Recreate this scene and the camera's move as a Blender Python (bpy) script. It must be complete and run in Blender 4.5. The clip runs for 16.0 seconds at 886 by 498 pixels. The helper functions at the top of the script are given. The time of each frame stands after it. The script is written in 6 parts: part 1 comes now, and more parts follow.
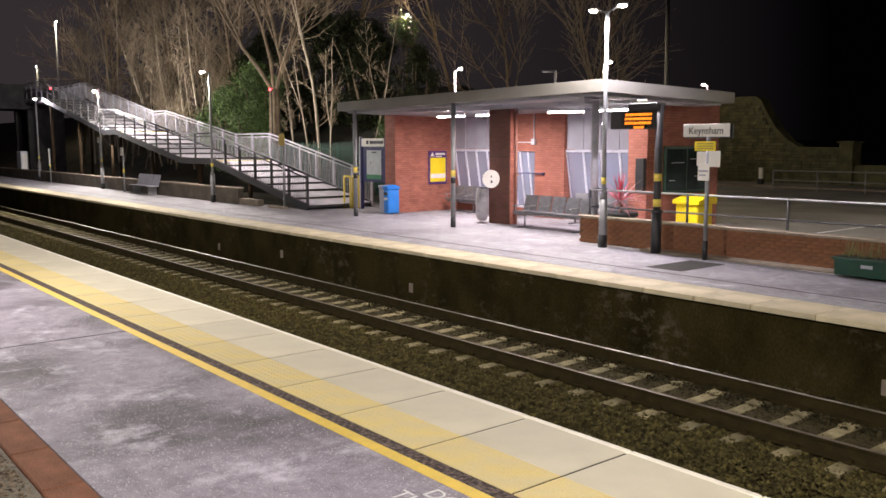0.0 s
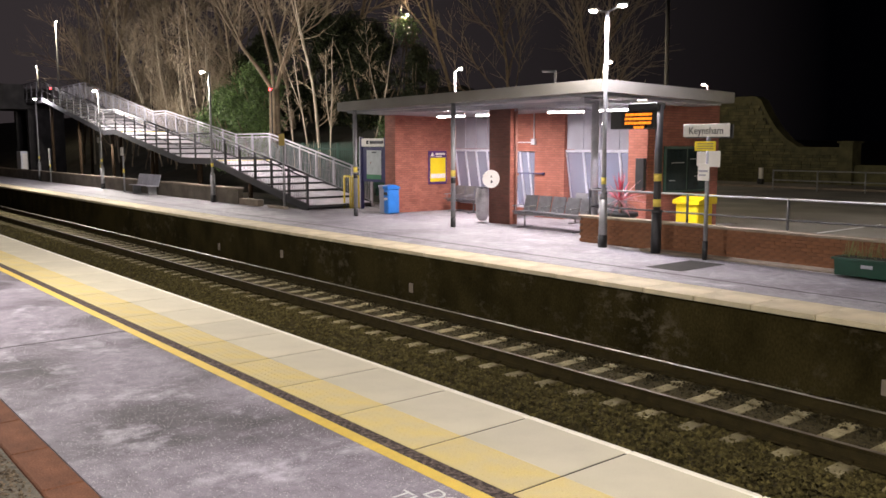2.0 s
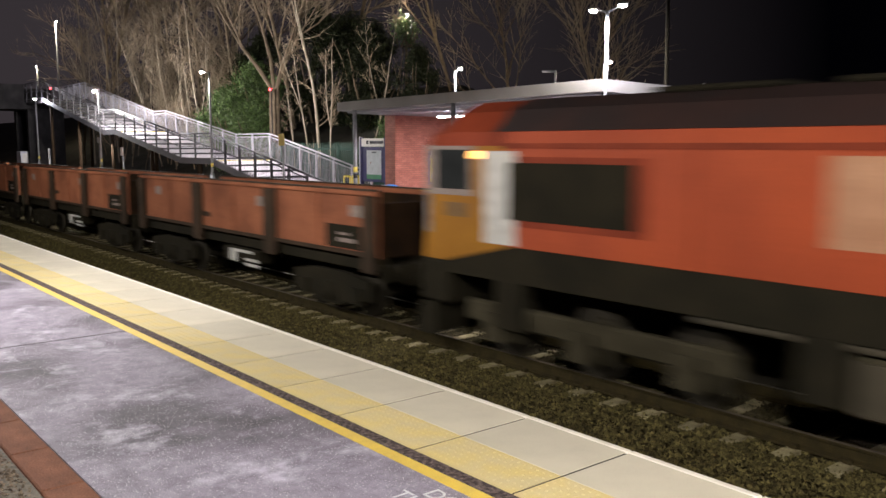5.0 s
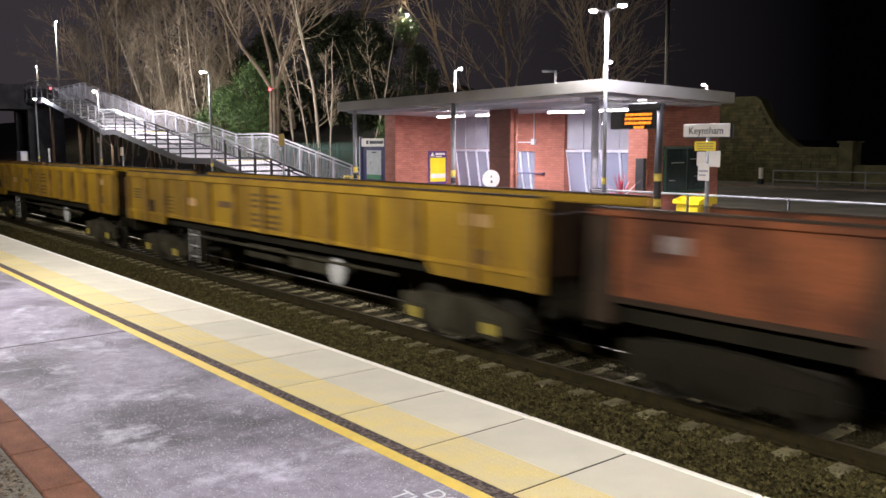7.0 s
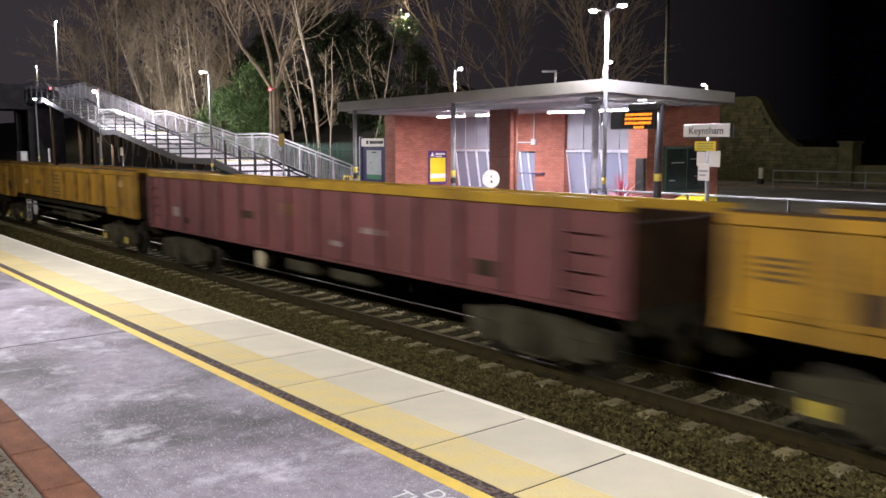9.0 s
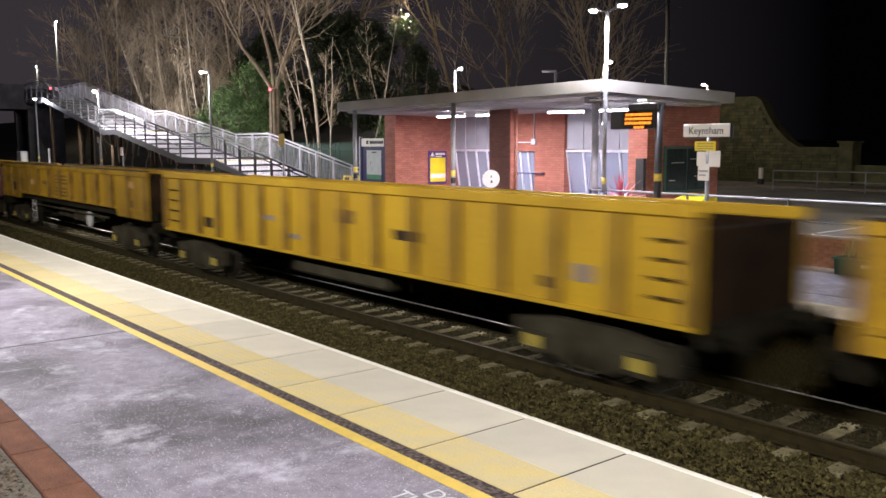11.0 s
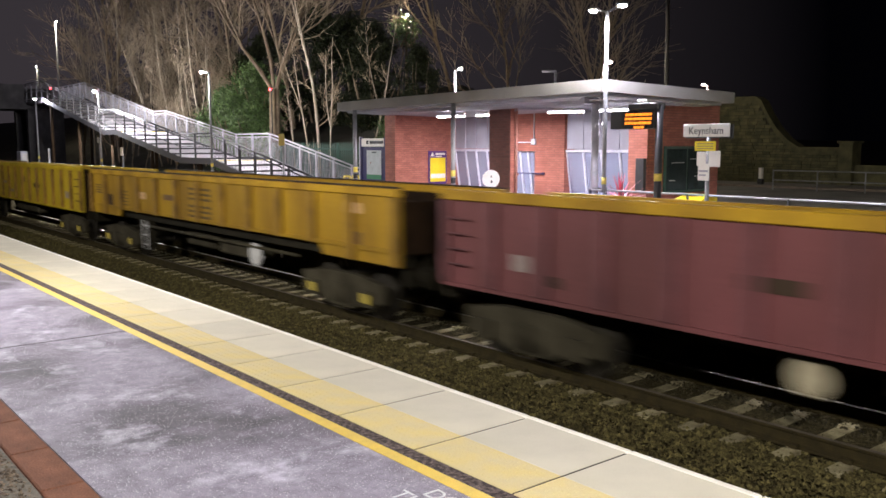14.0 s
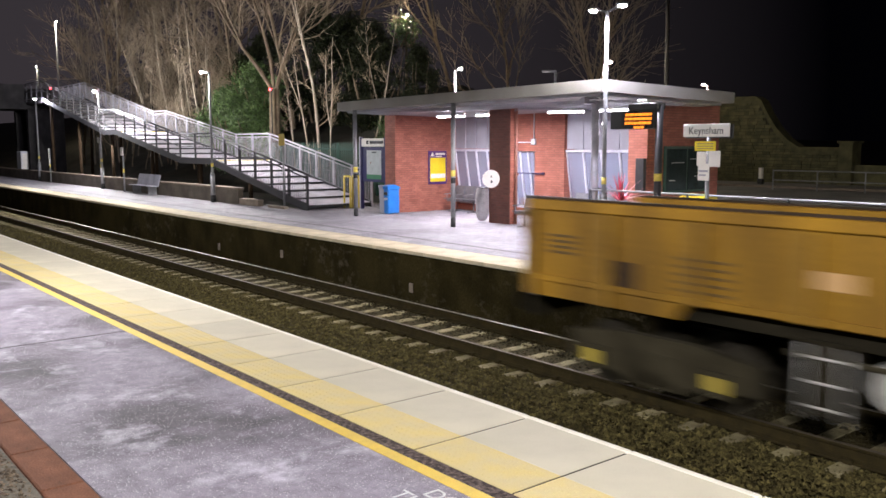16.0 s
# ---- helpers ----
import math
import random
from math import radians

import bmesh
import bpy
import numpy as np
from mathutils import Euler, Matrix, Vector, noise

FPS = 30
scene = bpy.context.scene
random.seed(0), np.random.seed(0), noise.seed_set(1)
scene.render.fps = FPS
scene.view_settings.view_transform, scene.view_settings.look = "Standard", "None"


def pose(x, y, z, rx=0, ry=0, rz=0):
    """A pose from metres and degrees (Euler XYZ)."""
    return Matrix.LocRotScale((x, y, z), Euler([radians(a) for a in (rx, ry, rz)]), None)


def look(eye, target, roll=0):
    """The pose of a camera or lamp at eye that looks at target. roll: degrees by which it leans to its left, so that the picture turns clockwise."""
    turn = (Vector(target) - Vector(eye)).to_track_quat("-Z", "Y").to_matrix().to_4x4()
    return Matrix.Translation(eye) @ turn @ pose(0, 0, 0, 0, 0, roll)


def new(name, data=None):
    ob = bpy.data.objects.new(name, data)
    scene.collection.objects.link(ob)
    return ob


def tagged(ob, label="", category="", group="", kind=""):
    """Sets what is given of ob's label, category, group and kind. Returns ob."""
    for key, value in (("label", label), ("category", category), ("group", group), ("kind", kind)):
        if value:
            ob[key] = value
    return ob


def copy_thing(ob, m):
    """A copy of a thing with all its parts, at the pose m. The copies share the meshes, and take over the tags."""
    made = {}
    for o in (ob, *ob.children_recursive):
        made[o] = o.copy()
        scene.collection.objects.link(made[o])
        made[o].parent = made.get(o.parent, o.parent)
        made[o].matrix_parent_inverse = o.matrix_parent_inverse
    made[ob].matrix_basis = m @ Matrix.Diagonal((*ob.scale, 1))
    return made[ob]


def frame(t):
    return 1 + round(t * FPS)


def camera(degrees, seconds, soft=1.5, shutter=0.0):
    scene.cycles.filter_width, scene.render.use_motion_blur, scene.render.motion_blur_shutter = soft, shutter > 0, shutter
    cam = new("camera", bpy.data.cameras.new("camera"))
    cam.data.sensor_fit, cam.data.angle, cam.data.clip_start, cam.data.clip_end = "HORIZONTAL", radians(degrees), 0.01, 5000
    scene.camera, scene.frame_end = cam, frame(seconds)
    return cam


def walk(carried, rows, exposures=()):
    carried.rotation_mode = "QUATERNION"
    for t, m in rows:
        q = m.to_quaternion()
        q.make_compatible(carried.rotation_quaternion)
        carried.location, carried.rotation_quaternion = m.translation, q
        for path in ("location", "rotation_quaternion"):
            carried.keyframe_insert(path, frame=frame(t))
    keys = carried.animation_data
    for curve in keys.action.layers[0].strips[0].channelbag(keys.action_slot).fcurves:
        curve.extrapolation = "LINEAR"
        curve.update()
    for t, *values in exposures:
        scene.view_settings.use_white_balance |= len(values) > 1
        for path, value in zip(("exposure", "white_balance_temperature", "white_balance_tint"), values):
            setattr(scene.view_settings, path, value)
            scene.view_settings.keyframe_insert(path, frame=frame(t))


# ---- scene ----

# ---------------------------------------------------------------- camera
cam = camera(54.72, 16.0, soft=1.6, shutter=0.42)
EYE = pose(0, 0, 2.454, 90 - 7.0, 0, 50.79) @ pose(0, 0, 0, 0, 0, -0.088)
walk(cam, [(0.0, EYE), (16.0, EYE)], exposures=[(0.0, 0.33, 6850, 10), (3.2, 0.33, 6850, 10), (6.3, 0.55, 6250, 10), (16.0, 0.55, 6250, 10)])

# ---------------------------------------------------------------- night sky
world = bpy.data.worlds.new("night")
scene.world = world
world.use_nodes = True
nt = world.node_tree
bg = nt.nodes["Background"]
bg.inputs["Strength"].default_value = 0.026
# town glow low in the west, near-black sky to the north
tc = nt.nodes.new("ShaderNodeTexCoord")
sx = nt.nodes.new("ShaderNodeSeparateXYZ")
nt.links.new(tc.outputs["Generated"], sx.inputs["Vector"])
glow = nt.nodes.new("ShaderNodeMapRange")
glow.inputs["From Min"].default_value, glow.inputs["From Max"].default_value = -0.45, -0.98
glow.inputs["To Min"].default_value, glow.inputs["To Max"].default_value = 0.0, 1.0
nt.links.new(sx.outputs["X"], glow.inputs["Value"])
ramp = nt.nodes.new("ShaderNodeMix")
ramp.data_type = "RGBA"
ramp.inputs["A"].default_value, ramp.inputs["B"].default_value = (0.012, 0.012, 0.022, 1), (1.0, 0.82, 0.92, 1)
nt.links.new(glow.outputs["Result"], ramp.inputs["Factor"])
nt.links.new(ramp.outputs["Result"], bg.inputs["Color"])

# plan, metres: x along the track, y across it, z = 0 on the platforms
NEAR_EDGE, FAR_EDGE = 5.367, 11.82
TRACK, RAIL_Z = 10.35, -0.978
BED_Z = RAIL_Z - 0.235


def lamp(x, y, z, watts, colour=(1.0, 0.93, 0.90), size=0.08, kind="POINT", cone=150, target=None):
    data = bpy.data.lights.new("light", kind)
    data.energy, data.color, data.shadow_soft_size = watts, colour, size
    if kind == "SPOT":
        data.spot_size, data.spot_blend = radians(cone), 0.2
    ob = new("light", data)
    ob.matrix_world = look((x, y, z), target or (x, y + 0.001, z - 1))
    return ob


COOL = (0.90, 0.86, 1.0)
WARM = (1.0, 0.86, 0.66)
NEUTRAL = (1.0, 0.95, 0.92)
# platform lamp heads: place, power, colour
lamp(-13.80, 15.85, 5.44, 1150, (1.0, 0.93, 0.88), kind="SPOT", cone=150)
lamp(-12.86, 15.75, 5.44, 1150, COOL, kind="SPOT", cone=150)
lamp(-35.25, 15.5, 5.40, 2000, NEUTRAL)
lamp(-49.65, 15.5, 5.30, 3100, NEUTRAL)
lamp(-63.2, 15.8, 5.40, 220, COOL)
lamp(-25.88, 22.0, 5.25, 400, (1.0, 0.92, 0.85))
lamp(-20.11, 24.0, 5.2, 600, WARM)
lamp(-79.7, 22.0, 12.85, 450, WARM)
lamp(-86.7, 22.0, 9.55, 400, WARM)
lamp(-43.85, 33.0, 10.35, 260, WARM)
lamp(-30.45, 45.0, 5.85, 160, WARM)
# lamps of the near platform, on posts beside and behind the camera; their lanterns throw downwards
for x, watts in ((-15.0, 1950), (1.0, 2800), (17.0, 1250), (-31.0, 1350)):
    lamp(x, 0.45, 5.35, watts, NEUTRAL, kind="SPOT", cone=178)
# car park lamp beyond the building's end, unseen, added to light the ground
lamp(-1.0, 34.0, 6.3, 3600, (1.0, 0.9, 0.78))

# ---------------------------------------------------------------- materials


def mat(name, a, b=None, rough=0.7, metal=0.0, scale=4.0, fine=60.0, bump=0.15, stain=0.35, emit=None, power=0.0,
        spread=0.0, island=0.0, stretch=(1, 1, 1), sharp=(0.35, 0.65), spec=0.5, bump_scale=None):
    """Two colours mixed by broad stains and fine grain, with grain relief."""
    m = bpy.data.materials.new(name)
    m.use_nodes = True
    nt = m.node_tree
    bs = nt.nodes["Principled BSDF"]
    bs.inputs["Metallic"].default_value = metal
    bs.inputs["Specular IOR Level"].default_value = spec
    if emit:
        bs.inputs["Base Color"].default_value = (*a, 1)
        bs.inputs["Roughness"].default_value = rough
        bs.inputs["Emission Color"].default_value = (*emit, 1)
        bs.inputs["Emission Strength"].default_value = power
        return m
    b = b or tuple(v * 0.72 for v in a)
    co = nt.nodes.new("ShaderNodeTexCoord")
    mp = nt.nodes.new("ShaderNodeMapping")
    mp.inputs["Scale"].default_value = stretch
    nt.links.new(co.outputs["Object"], mp.inputs["Vector"])
    n1 = nt.nodes.new("ShaderNodeTexNoise")
    n1.inputs["Scale"].default_value, n1.inputs["Detail"].default_value = scale, 6
    n2 = nt.nodes.new("ShaderNodeTexNoise")
    n2.inputs["Scale"].default_value, n2.inputs["Detail"].default_value = fine, 4
    for n in (n1, n2):
        nt.links.new(mp.outputs["Vector"], n.inputs["Vector"])
    r1 = nt.nodes.new("ShaderNodeMapRange")
    r1.inputs["From Min"].default_value, r1.inputs["From Max"].default_value = sharp
    nt.links.new(n1.outputs["Fac"], r1.inputs["Value"])
    mx = nt.nodes.new("ShaderNodeMix")
    mx.data_type = "RGBA"
    mx.inputs["A"].default_value, mx.inputs["B"].default_value = (*a, 1), (*b, 1)
    nt.links.new(r1.outputs["Result"], mx.inputs["Factor"])
    m2 = nt.nodes.new("ShaderNodeMix")
    m2.data_type, m2.blend_type = "RGBA", "OVERLAY"
    m2.inputs["Factor"].default_value = stain
    nt.links.new(mx.outputs["Result"], m2.inputs["A"])
    nt.links.new(n2.outputs["Fac"], m2.inputs["B"])
    colour = m2.outputs["Result"]
    if spread or island:
        hsv = nt.nodes.new("ShaderNodeHueSaturation")
        src = nt.nodes.new("ShaderNodeObjectInfo" if spread else "ShaderNodeNewGeometry")
        rr = nt.nodes.new("ShaderNodeMapRange")
        s = spread or island
        rr.inputs["To Min"].default_value, rr.inputs["To Max"].default_value = 1 - s, 1 + s
        nt.links.new(src.outputs["Random" if spread else "Random Per Island"], rr.inputs["Value"])
        nt.links.new(rr.outputs["Result"], hsv.inputs["Value"])
        nt.links.new(colour, hsv.inputs["Color"])
        colour = hsv.outputs["Color"]
    nt.links.new(colour, bs.inputs["Base Color"])
    rr = nt.nodes.new("ShaderNodeMapRange")
    rr.inputs["To Min"].default_value, rr.inputs["To Max"].default_value = max(0.02, rough - 0.12), min(1, rough + 0.12)
    nt.links.new(n1.outputs["Fac"], rr.inputs["Value"])
    nt.links.new(rr.outputs["Result"], bs.inputs["Roughness"])
    if bump:
        bp = nt.nodes.new("ShaderNodeBump")
        bp.inputs["Strength"].default_value, bp.inputs["Distance"].default_value = bump, 0.01
        nt.links.new(n2.outputs["Fac"], bp.inputs["Height"])
        nt.links.new(bp.outputs["Normal"], bs.inputs["Normal"])
    return m


def brick_mat(name, a, b, mortar, turn=0):
    """Stretcher-bond brickwork at true size; turn: 1 for a wall that runs across the track."""
    m = bpy.data.materials.new(name)
    m.use_nodes = True
    nt = m.node_tree
    bs = nt.nodes["Principled BSDF"]
    co = nt.nodes.new("ShaderNodeTexCoord")
    sp = nt.nodes.new("ShaderNodeSeparateXYZ")
    cb = nt.nodes.new("ShaderNodeCombineXYZ")
    nt.links.new(co.outputs["Object"], sp.inputs["Vector"])
    nt.links.new(sp.outputs["Y" if turn else "X"], cb.inputs["X"])
    nt.links.new(sp.outputs["Z"], cb.inputs["Y"])
    bt = nt.nodes.new("ShaderNodeTexBrick")
    bt.inputs["Scale"].default_value = 1.0
    bt.inputs["Brick Width"].default_value, bt.inputs["Row Height"].default_value = 0.225, 0.075
    bt.inputs["Mortar Size"].default_value, bt.inputs["Mortar Smooth"].default_value = 0.007, 0.2
    bt.inputs["Color1"].default_value, bt.inputs["Color2"].default_value = (*a, 1), (*b, 1)
    bt.inputs["Mortar"].default_value = (*mortar, 1)
    nt.links.new(cb.outputs["Vector"], bt.inputs["Vector"])
    n = nt.nodes.new("ShaderNodeTexNoise")
    n.inputs["Scale"].default_value, n.inputs["Detail"].default_value = 2.2, 8
    nt.links.new(co.outputs["Object"], n.inputs["Vector"])
    mx = nt.nodes.new("ShaderNodeMix")
    mx.data_type, mx.blend_type = "RGBA", "OVERLAY"
    mx.inputs["Factor"].default_value = 0.45
    nt.links.new(bt.outputs["Color"], mx.inputs["A"])
    nt.links.new(n.outputs["Fac"], mx.inputs["B"])
    nt.links.new(mx.outputs["Result"], bs.inputs["Base Color"])
    bs.inputs["Roughness"].default_value = 0.85
    bp = nt.nodes.new("ShaderNodeBump")
    bp.invert = True
    bp.inputs["Strength"].default_value, bp.inputs["Distance"].default_value = 0.6, 0.008
    nt.links.new(bt.outputs["Fac"], bp.inputs["Height"])
    nt.links.new(bp.outputs["Normal"], bs.inputs["Normal"])
    return m


def frosted_asphalt(name, dark, pale, frost, amount):
    """Worn asphalt, cloudy patches of frost and grit, chippings' glint painted as pale specks."""
    m = mat(name, dark, pale, rough=0.66, scale=0.55, fine=110, bump=0.8, stain=0.95, sharp=(0.38, 0.55))
    nt = m.node_tree
    bs = nt.nodes["Principled BSDF"]
    base = bs.inputs["Base Color"].links[0].from_socket
    co = nt.nodes.new("ShaderNodeTexCoord")
    big = nt.nodes.new("ShaderNodeTexNoise")
    big.inputs["Scale"].default_value, big.inputs["Detail"].default_value = 1.5, 12
    big.inputs["Roughness"].default_value, big.inputs["Distortion"].default_value = 0.72, 0.15
    nt.links.new(co.outputs["Object"], big.inputs["Vector"])
    rg = nt.nodes.new("ShaderNodeMapRange")
    rg.inputs["From Min"].default_value, rg.inputs["From Max"].default_value = 0.53, 0.66
    rg.inputs["To Max"].default_value = amount
    nt.links.new(big.outputs["Fac"], rg.inputs["Value"])
    mx = nt.nodes.new("ShaderNodeMix")
    mx.data_type = "RGBA"
    mx.inputs["B"].default_value = (*frost, 1)
    nt.links.new(rg.outputs["Result"], mx.inputs["Factor"])
    nt.links.new(base, mx.inputs["A"])
    mid = nt.nodes.new("ShaderNodeTexNoise")
    mid.inputs["Scale"].default_value, mid.inputs["Detail"].default_value, mid.inputs["Roughness"].default_value = 5.0, 12, 0.78
    nt.links.new(co.outputs["Object"], mid.inputs["Vector"])
    mr = nt.nodes.new("ShaderNodeMapRange")
    mr.inputs["From Min"].default_value, mr.inputs["From Max"].default_value = 0.3, 0.7
    nt.links.new(mid.outputs["Fac"], mr.inputs["Value"])
    mm = nt.nodes.new("ShaderNodeMix")
    mm.data_type, mm.blend_type = "RGBA", "OVERLAY"
    mm.inputs["Factor"].default_value = 0.45
    nt.links.new(mx.outputs["Result"], mm.inputs["A"])
    nt.links.new(mr.outputs["Result"], mm.inputs["B"])
    mx = mm
    # glints of the chippings, put in as pale specks of colour
    vo = nt.nodes.new("ShaderNodeTexVoronoi")
    vo.inputs["Scale"].default_value = 48
    nt.links.new(co.outputs["Object"], vo.inputs["Vector"])
    lt = nt.nodes.new("ShaderNodeMath")
    lt.operation, lt.inputs[1].default_value = "LESS_THAN", 0.24
    nt.links.new(vo.outputs["Distance"], lt.inputs[0])
    wn = nt.nodes.new("ShaderNodeTexWhiteNoise")
    nt.links.new(vo.outputs["Position"], wn.inputs["Vector"])
    gt = nt.nodes.new("ShaderNodeMath")
    gt.operation, gt.inputs[1].default_value = "GREATER_THAN", 0.55
    nt.links.new(wn.outputs["Value"], gt.inputs[0])
    ml = nt.nodes.new("ShaderNodeMath")
    ml.operation = "MULTIPLY"
    nt.links.new(lt.outputs[0], ml.inputs[0])
    nt.links.new(gt.outputs[0], ml.inputs[1])
    m3 = nt.nodes.new("ShaderNodeMix")
    m3.data_type = "RGBA"
    m3.inputs["B"].default_value = (0.72, 0.69, 0.73, 1)
    nt.links.new(ml.outputs[0], m3.inputs["Factor"])
    nt.links.new(mx.outputs["Result"], m3.inputs["A"])
    nt.links.new(m3.outputs["Result"], bs.inputs["Base Color"])
    return m


def stained_wall(name):
    """Blackened brickwork with pale lime bloom in ragged, runny patches."""
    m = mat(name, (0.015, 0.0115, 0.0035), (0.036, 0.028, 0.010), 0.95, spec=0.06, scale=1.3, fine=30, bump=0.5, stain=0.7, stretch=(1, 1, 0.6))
    nt = m.node_tree
    bs = nt.nodes["Principled BSDF"]
    base = bs.inputs["Base Color"].links[0].from_socket
    co = nt.nodes.new("ShaderNodeTexCoord")
    mp = nt.nodes.new("ShaderNodeMapping")
    mp.inputs["Scale"].default_value = (0.8, 1.0, 1.1)
    nt.links.new(co.outputs["Object"], mp.inputs["Vector"])
    masks = []
    for scale, lo, hi in ((0.55, 0.52, 0.66), (6.5, 0.50, 0.68)):
        n = nt.nodes.new("ShaderNodeTexNoise")
        n.inputs["Scale"].default_value, n.inputs["Detail"].default_value, n.inputs["Roughness"].default_value = scale, 9, 0.65
        nt.links.new(mp.outputs["Vector"], n.inputs["Vector"])
        r = nt.nodes.new("ShaderNodeMapRange")
        r.inputs["From Min"].default_value, r.inputs["From Max"].default_value = lo, hi
        nt.links.new(n.outputs["Fac"], r.inputs["Value"])
        masks.append(r)
    ml = nt.nodes.new("ShaderNodeMath")
    ml.operation = "MULTIPLY"
    nt.links.new(masks[0].outputs["Result"], ml.inputs[0])
    nt.links.new(masks[1].outputs["Result"], ml.inputs[1])
    mx = nt.nodes.new("ShaderNodeMix")
    mx.data_type = "RGBA"
    mx.inputs["B"].default_value = (0.10, 0.083, 0.054, 1)
    nt.links.new(ml.outputs[0], mx.inputs["Factor"])
    nt.links.new(base, mx.inputs["A"])
    nt.links.new(mx.outputs["Result"], bs.inputs["Base Color"])
    return m


M = {}
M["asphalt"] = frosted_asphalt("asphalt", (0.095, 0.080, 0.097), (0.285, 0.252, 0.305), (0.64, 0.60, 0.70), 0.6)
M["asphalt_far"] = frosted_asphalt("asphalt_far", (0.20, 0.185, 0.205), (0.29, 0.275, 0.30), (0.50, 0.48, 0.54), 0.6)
M["carpark"] = mat("carpark", (0.15, 0.14, 0.122), (0.25, 0.235, 0.205), 0.75, scale=0.5, fine=90, bump=0.3)
M["cream"] = mat("cream", (0.62, 0.565, 0.43), (0.53, 0.485, 0.37), 0.75, scale=1.4, fine=120, bump=0.12, stain=0.3, spread=0.06)
M["cream_worn"] = mat("cream_worn", (0.64, 0.55, 0.37), (0.50, 0.43, 0.29), 0.75, scale=2.0, fine=120, bump=0.12, spread=0.06)
M["tactile"] = mat("tactile", (0.66, 0.52, 0.20), (0.60, 0.50, 0.27), 0.7, scale=3, fine=120, bump=0.15, spread=0.06)
M["joint"] = mat("joint", (0.022, 0.018, 0.014), rough=0.95)
M["line_yellow"] = mat("line_yellow", (0.80, 0.56, 0.08), (0.70, 0.50, 0.10), 0.6, scale=6, fine=90, bump=0.1)
M["edge_white"] = mat("edge_white", (0.86, 0.81, 0.70), (0.76, 0.71, 0.60), 0.6, scale=5, fine=90)
M["paint_white"] = mat("paint_white", (0.78, 0.78, 0.78), (0.62, 0.62, 0.62), 0.6, scale=12, fine=90)
M["kerb_red"] = mat("kerb_red", (0.25, 0.105, 0.058), (0.15, 0.066, 0.04), 0.9, scale=3, fine=80, bump=0.5, stain=0.8, spec=0.2)
M["gravel"] = mat("gravel", (0.20, 0.17, 0.13), (0.10, 0.085, 0.065), 0.9, scale=25, fine=90, bump=0.6)
M["ballast"] = mat("ballast", (0.066, 0.053, 0.022), (0.034, 0.027, 0.012), 0.95, spec=0.08, scale=14, fine=60, bump=1.0, stain=0.7)
M["stone"] = mat("stone", (0.105, 0.087, 0.031), (0.046, 0.037, 0.014), 0.9, spec=0.08, scale=7, fine=80, bump=0.5, island=0.5)
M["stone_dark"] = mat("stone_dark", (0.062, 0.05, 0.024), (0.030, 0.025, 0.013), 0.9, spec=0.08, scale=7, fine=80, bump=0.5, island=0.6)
M["pebble"] = mat("pebble", (0.21, 0.165, 0.115), (0.10, 0.075, 0.055), 0.9, spec=0.1, scale=7, fine=80, bump=0.3, island=0.65)
M["rail_rust"] = mat("rail_rust", (0.036, 0.027, 0.009), (0.024, 0.018, 0.007), 0.9, spec=0.12, scale=5, fine=70)
# the far rail's glint is put into a brighter head colour
M["rail_head"] = mat("rail_head", (0.46, 0.42, 0.34), (0.36, 0.32, 0.25), 0.55, 0.9, scale=8, fine=90, bump=0.05)
M["rail_dull"] = mat("rail_dull", (0.16, 0.13, 0.085), (0.11, 0.09, 0.06), 0.65, 0.6, scale=8, fine=90, bump=0.05)
M["sleeper"] = mat("sleeper", (0.33, 0.285, 0.16), (0.14, 0.115, 0.06), 0.95, spec=0.2, scale=4, fine=70, bump=0.3, spread=0.22, stain=0.6)
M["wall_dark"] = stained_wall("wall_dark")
M["brick_x"] = brick_mat("brick_x", (0.40, 0.14, 0.098), (0.30, 0.10, 0.07), (0.20, 0.088, 0.062))
M["brick_y"] = brick_mat("brick_y", (0.40, 0.14, 0.098), (0.30, 0.10, 0.07), (0.20, 0.088, 0.062), 1)
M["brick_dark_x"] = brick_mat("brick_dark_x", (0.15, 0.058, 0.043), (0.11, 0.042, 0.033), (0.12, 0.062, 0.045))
M["brick_piece"] = mat("brick_piece", (0.22, 0.092, 0.042), (0.15, 0.066, 0.032), 0.85, scale=5, fine=60, bump=0.3, spread=0.12)
M["mortar"] = mat("mortar", (0.135, 0.064, 0.034), (0.10, 0.05, 0.028), 0.95, scale=4, fine=60)
M["coping"] = mat("coping", (0.26, 0.21, 0.16), (0.18, 0.145, 0.11), 0.85, scale=3, fine=60)
M["fascia"] = mat("fascia", (0.29, 0.275, 0.25), (0.23, 0.22, 0.20), 0.6, 0.0, scale=0.8, fine=40, bump=0.03)
M["soffit"] = mat("soffit", (0.33, 0.33, 0.36), (0.27, 0.27, 0.30), 0.4, 0.0, scale=1.2, fine=40, bump=0.03)
M["steel"] = mat("steel", (0.30, 0.30, 0.31), (0.23, 0.23, 0.24), 0.5, 0.5, scale=5, fine=60, bump=0.05)
M["galv"] = mat("galv", (0.46, 0.44, 0.49), (0.36, 0.35, 0.39), 0.45, 0.2, scale=5, fine=60, bump=0.05)
M["black"] = mat("black", (0.018, 0.018, 0.02), (0.03, 0.03, 0.032), 0.5, scale=5, fine=60, bump=0.05)
M["dark_rail"] = mat("dark_rail", (0.016, 0.016, 0.02), (0.026, 0.024, 0.028), 0.6, 0.0, scale=5, fine=60, bump=0.05)
M["band"] = mat("band", (0.76, 0.60, 0.10), (0.66, 0.52, 0.10), 0.6, scale=9, fine=60)
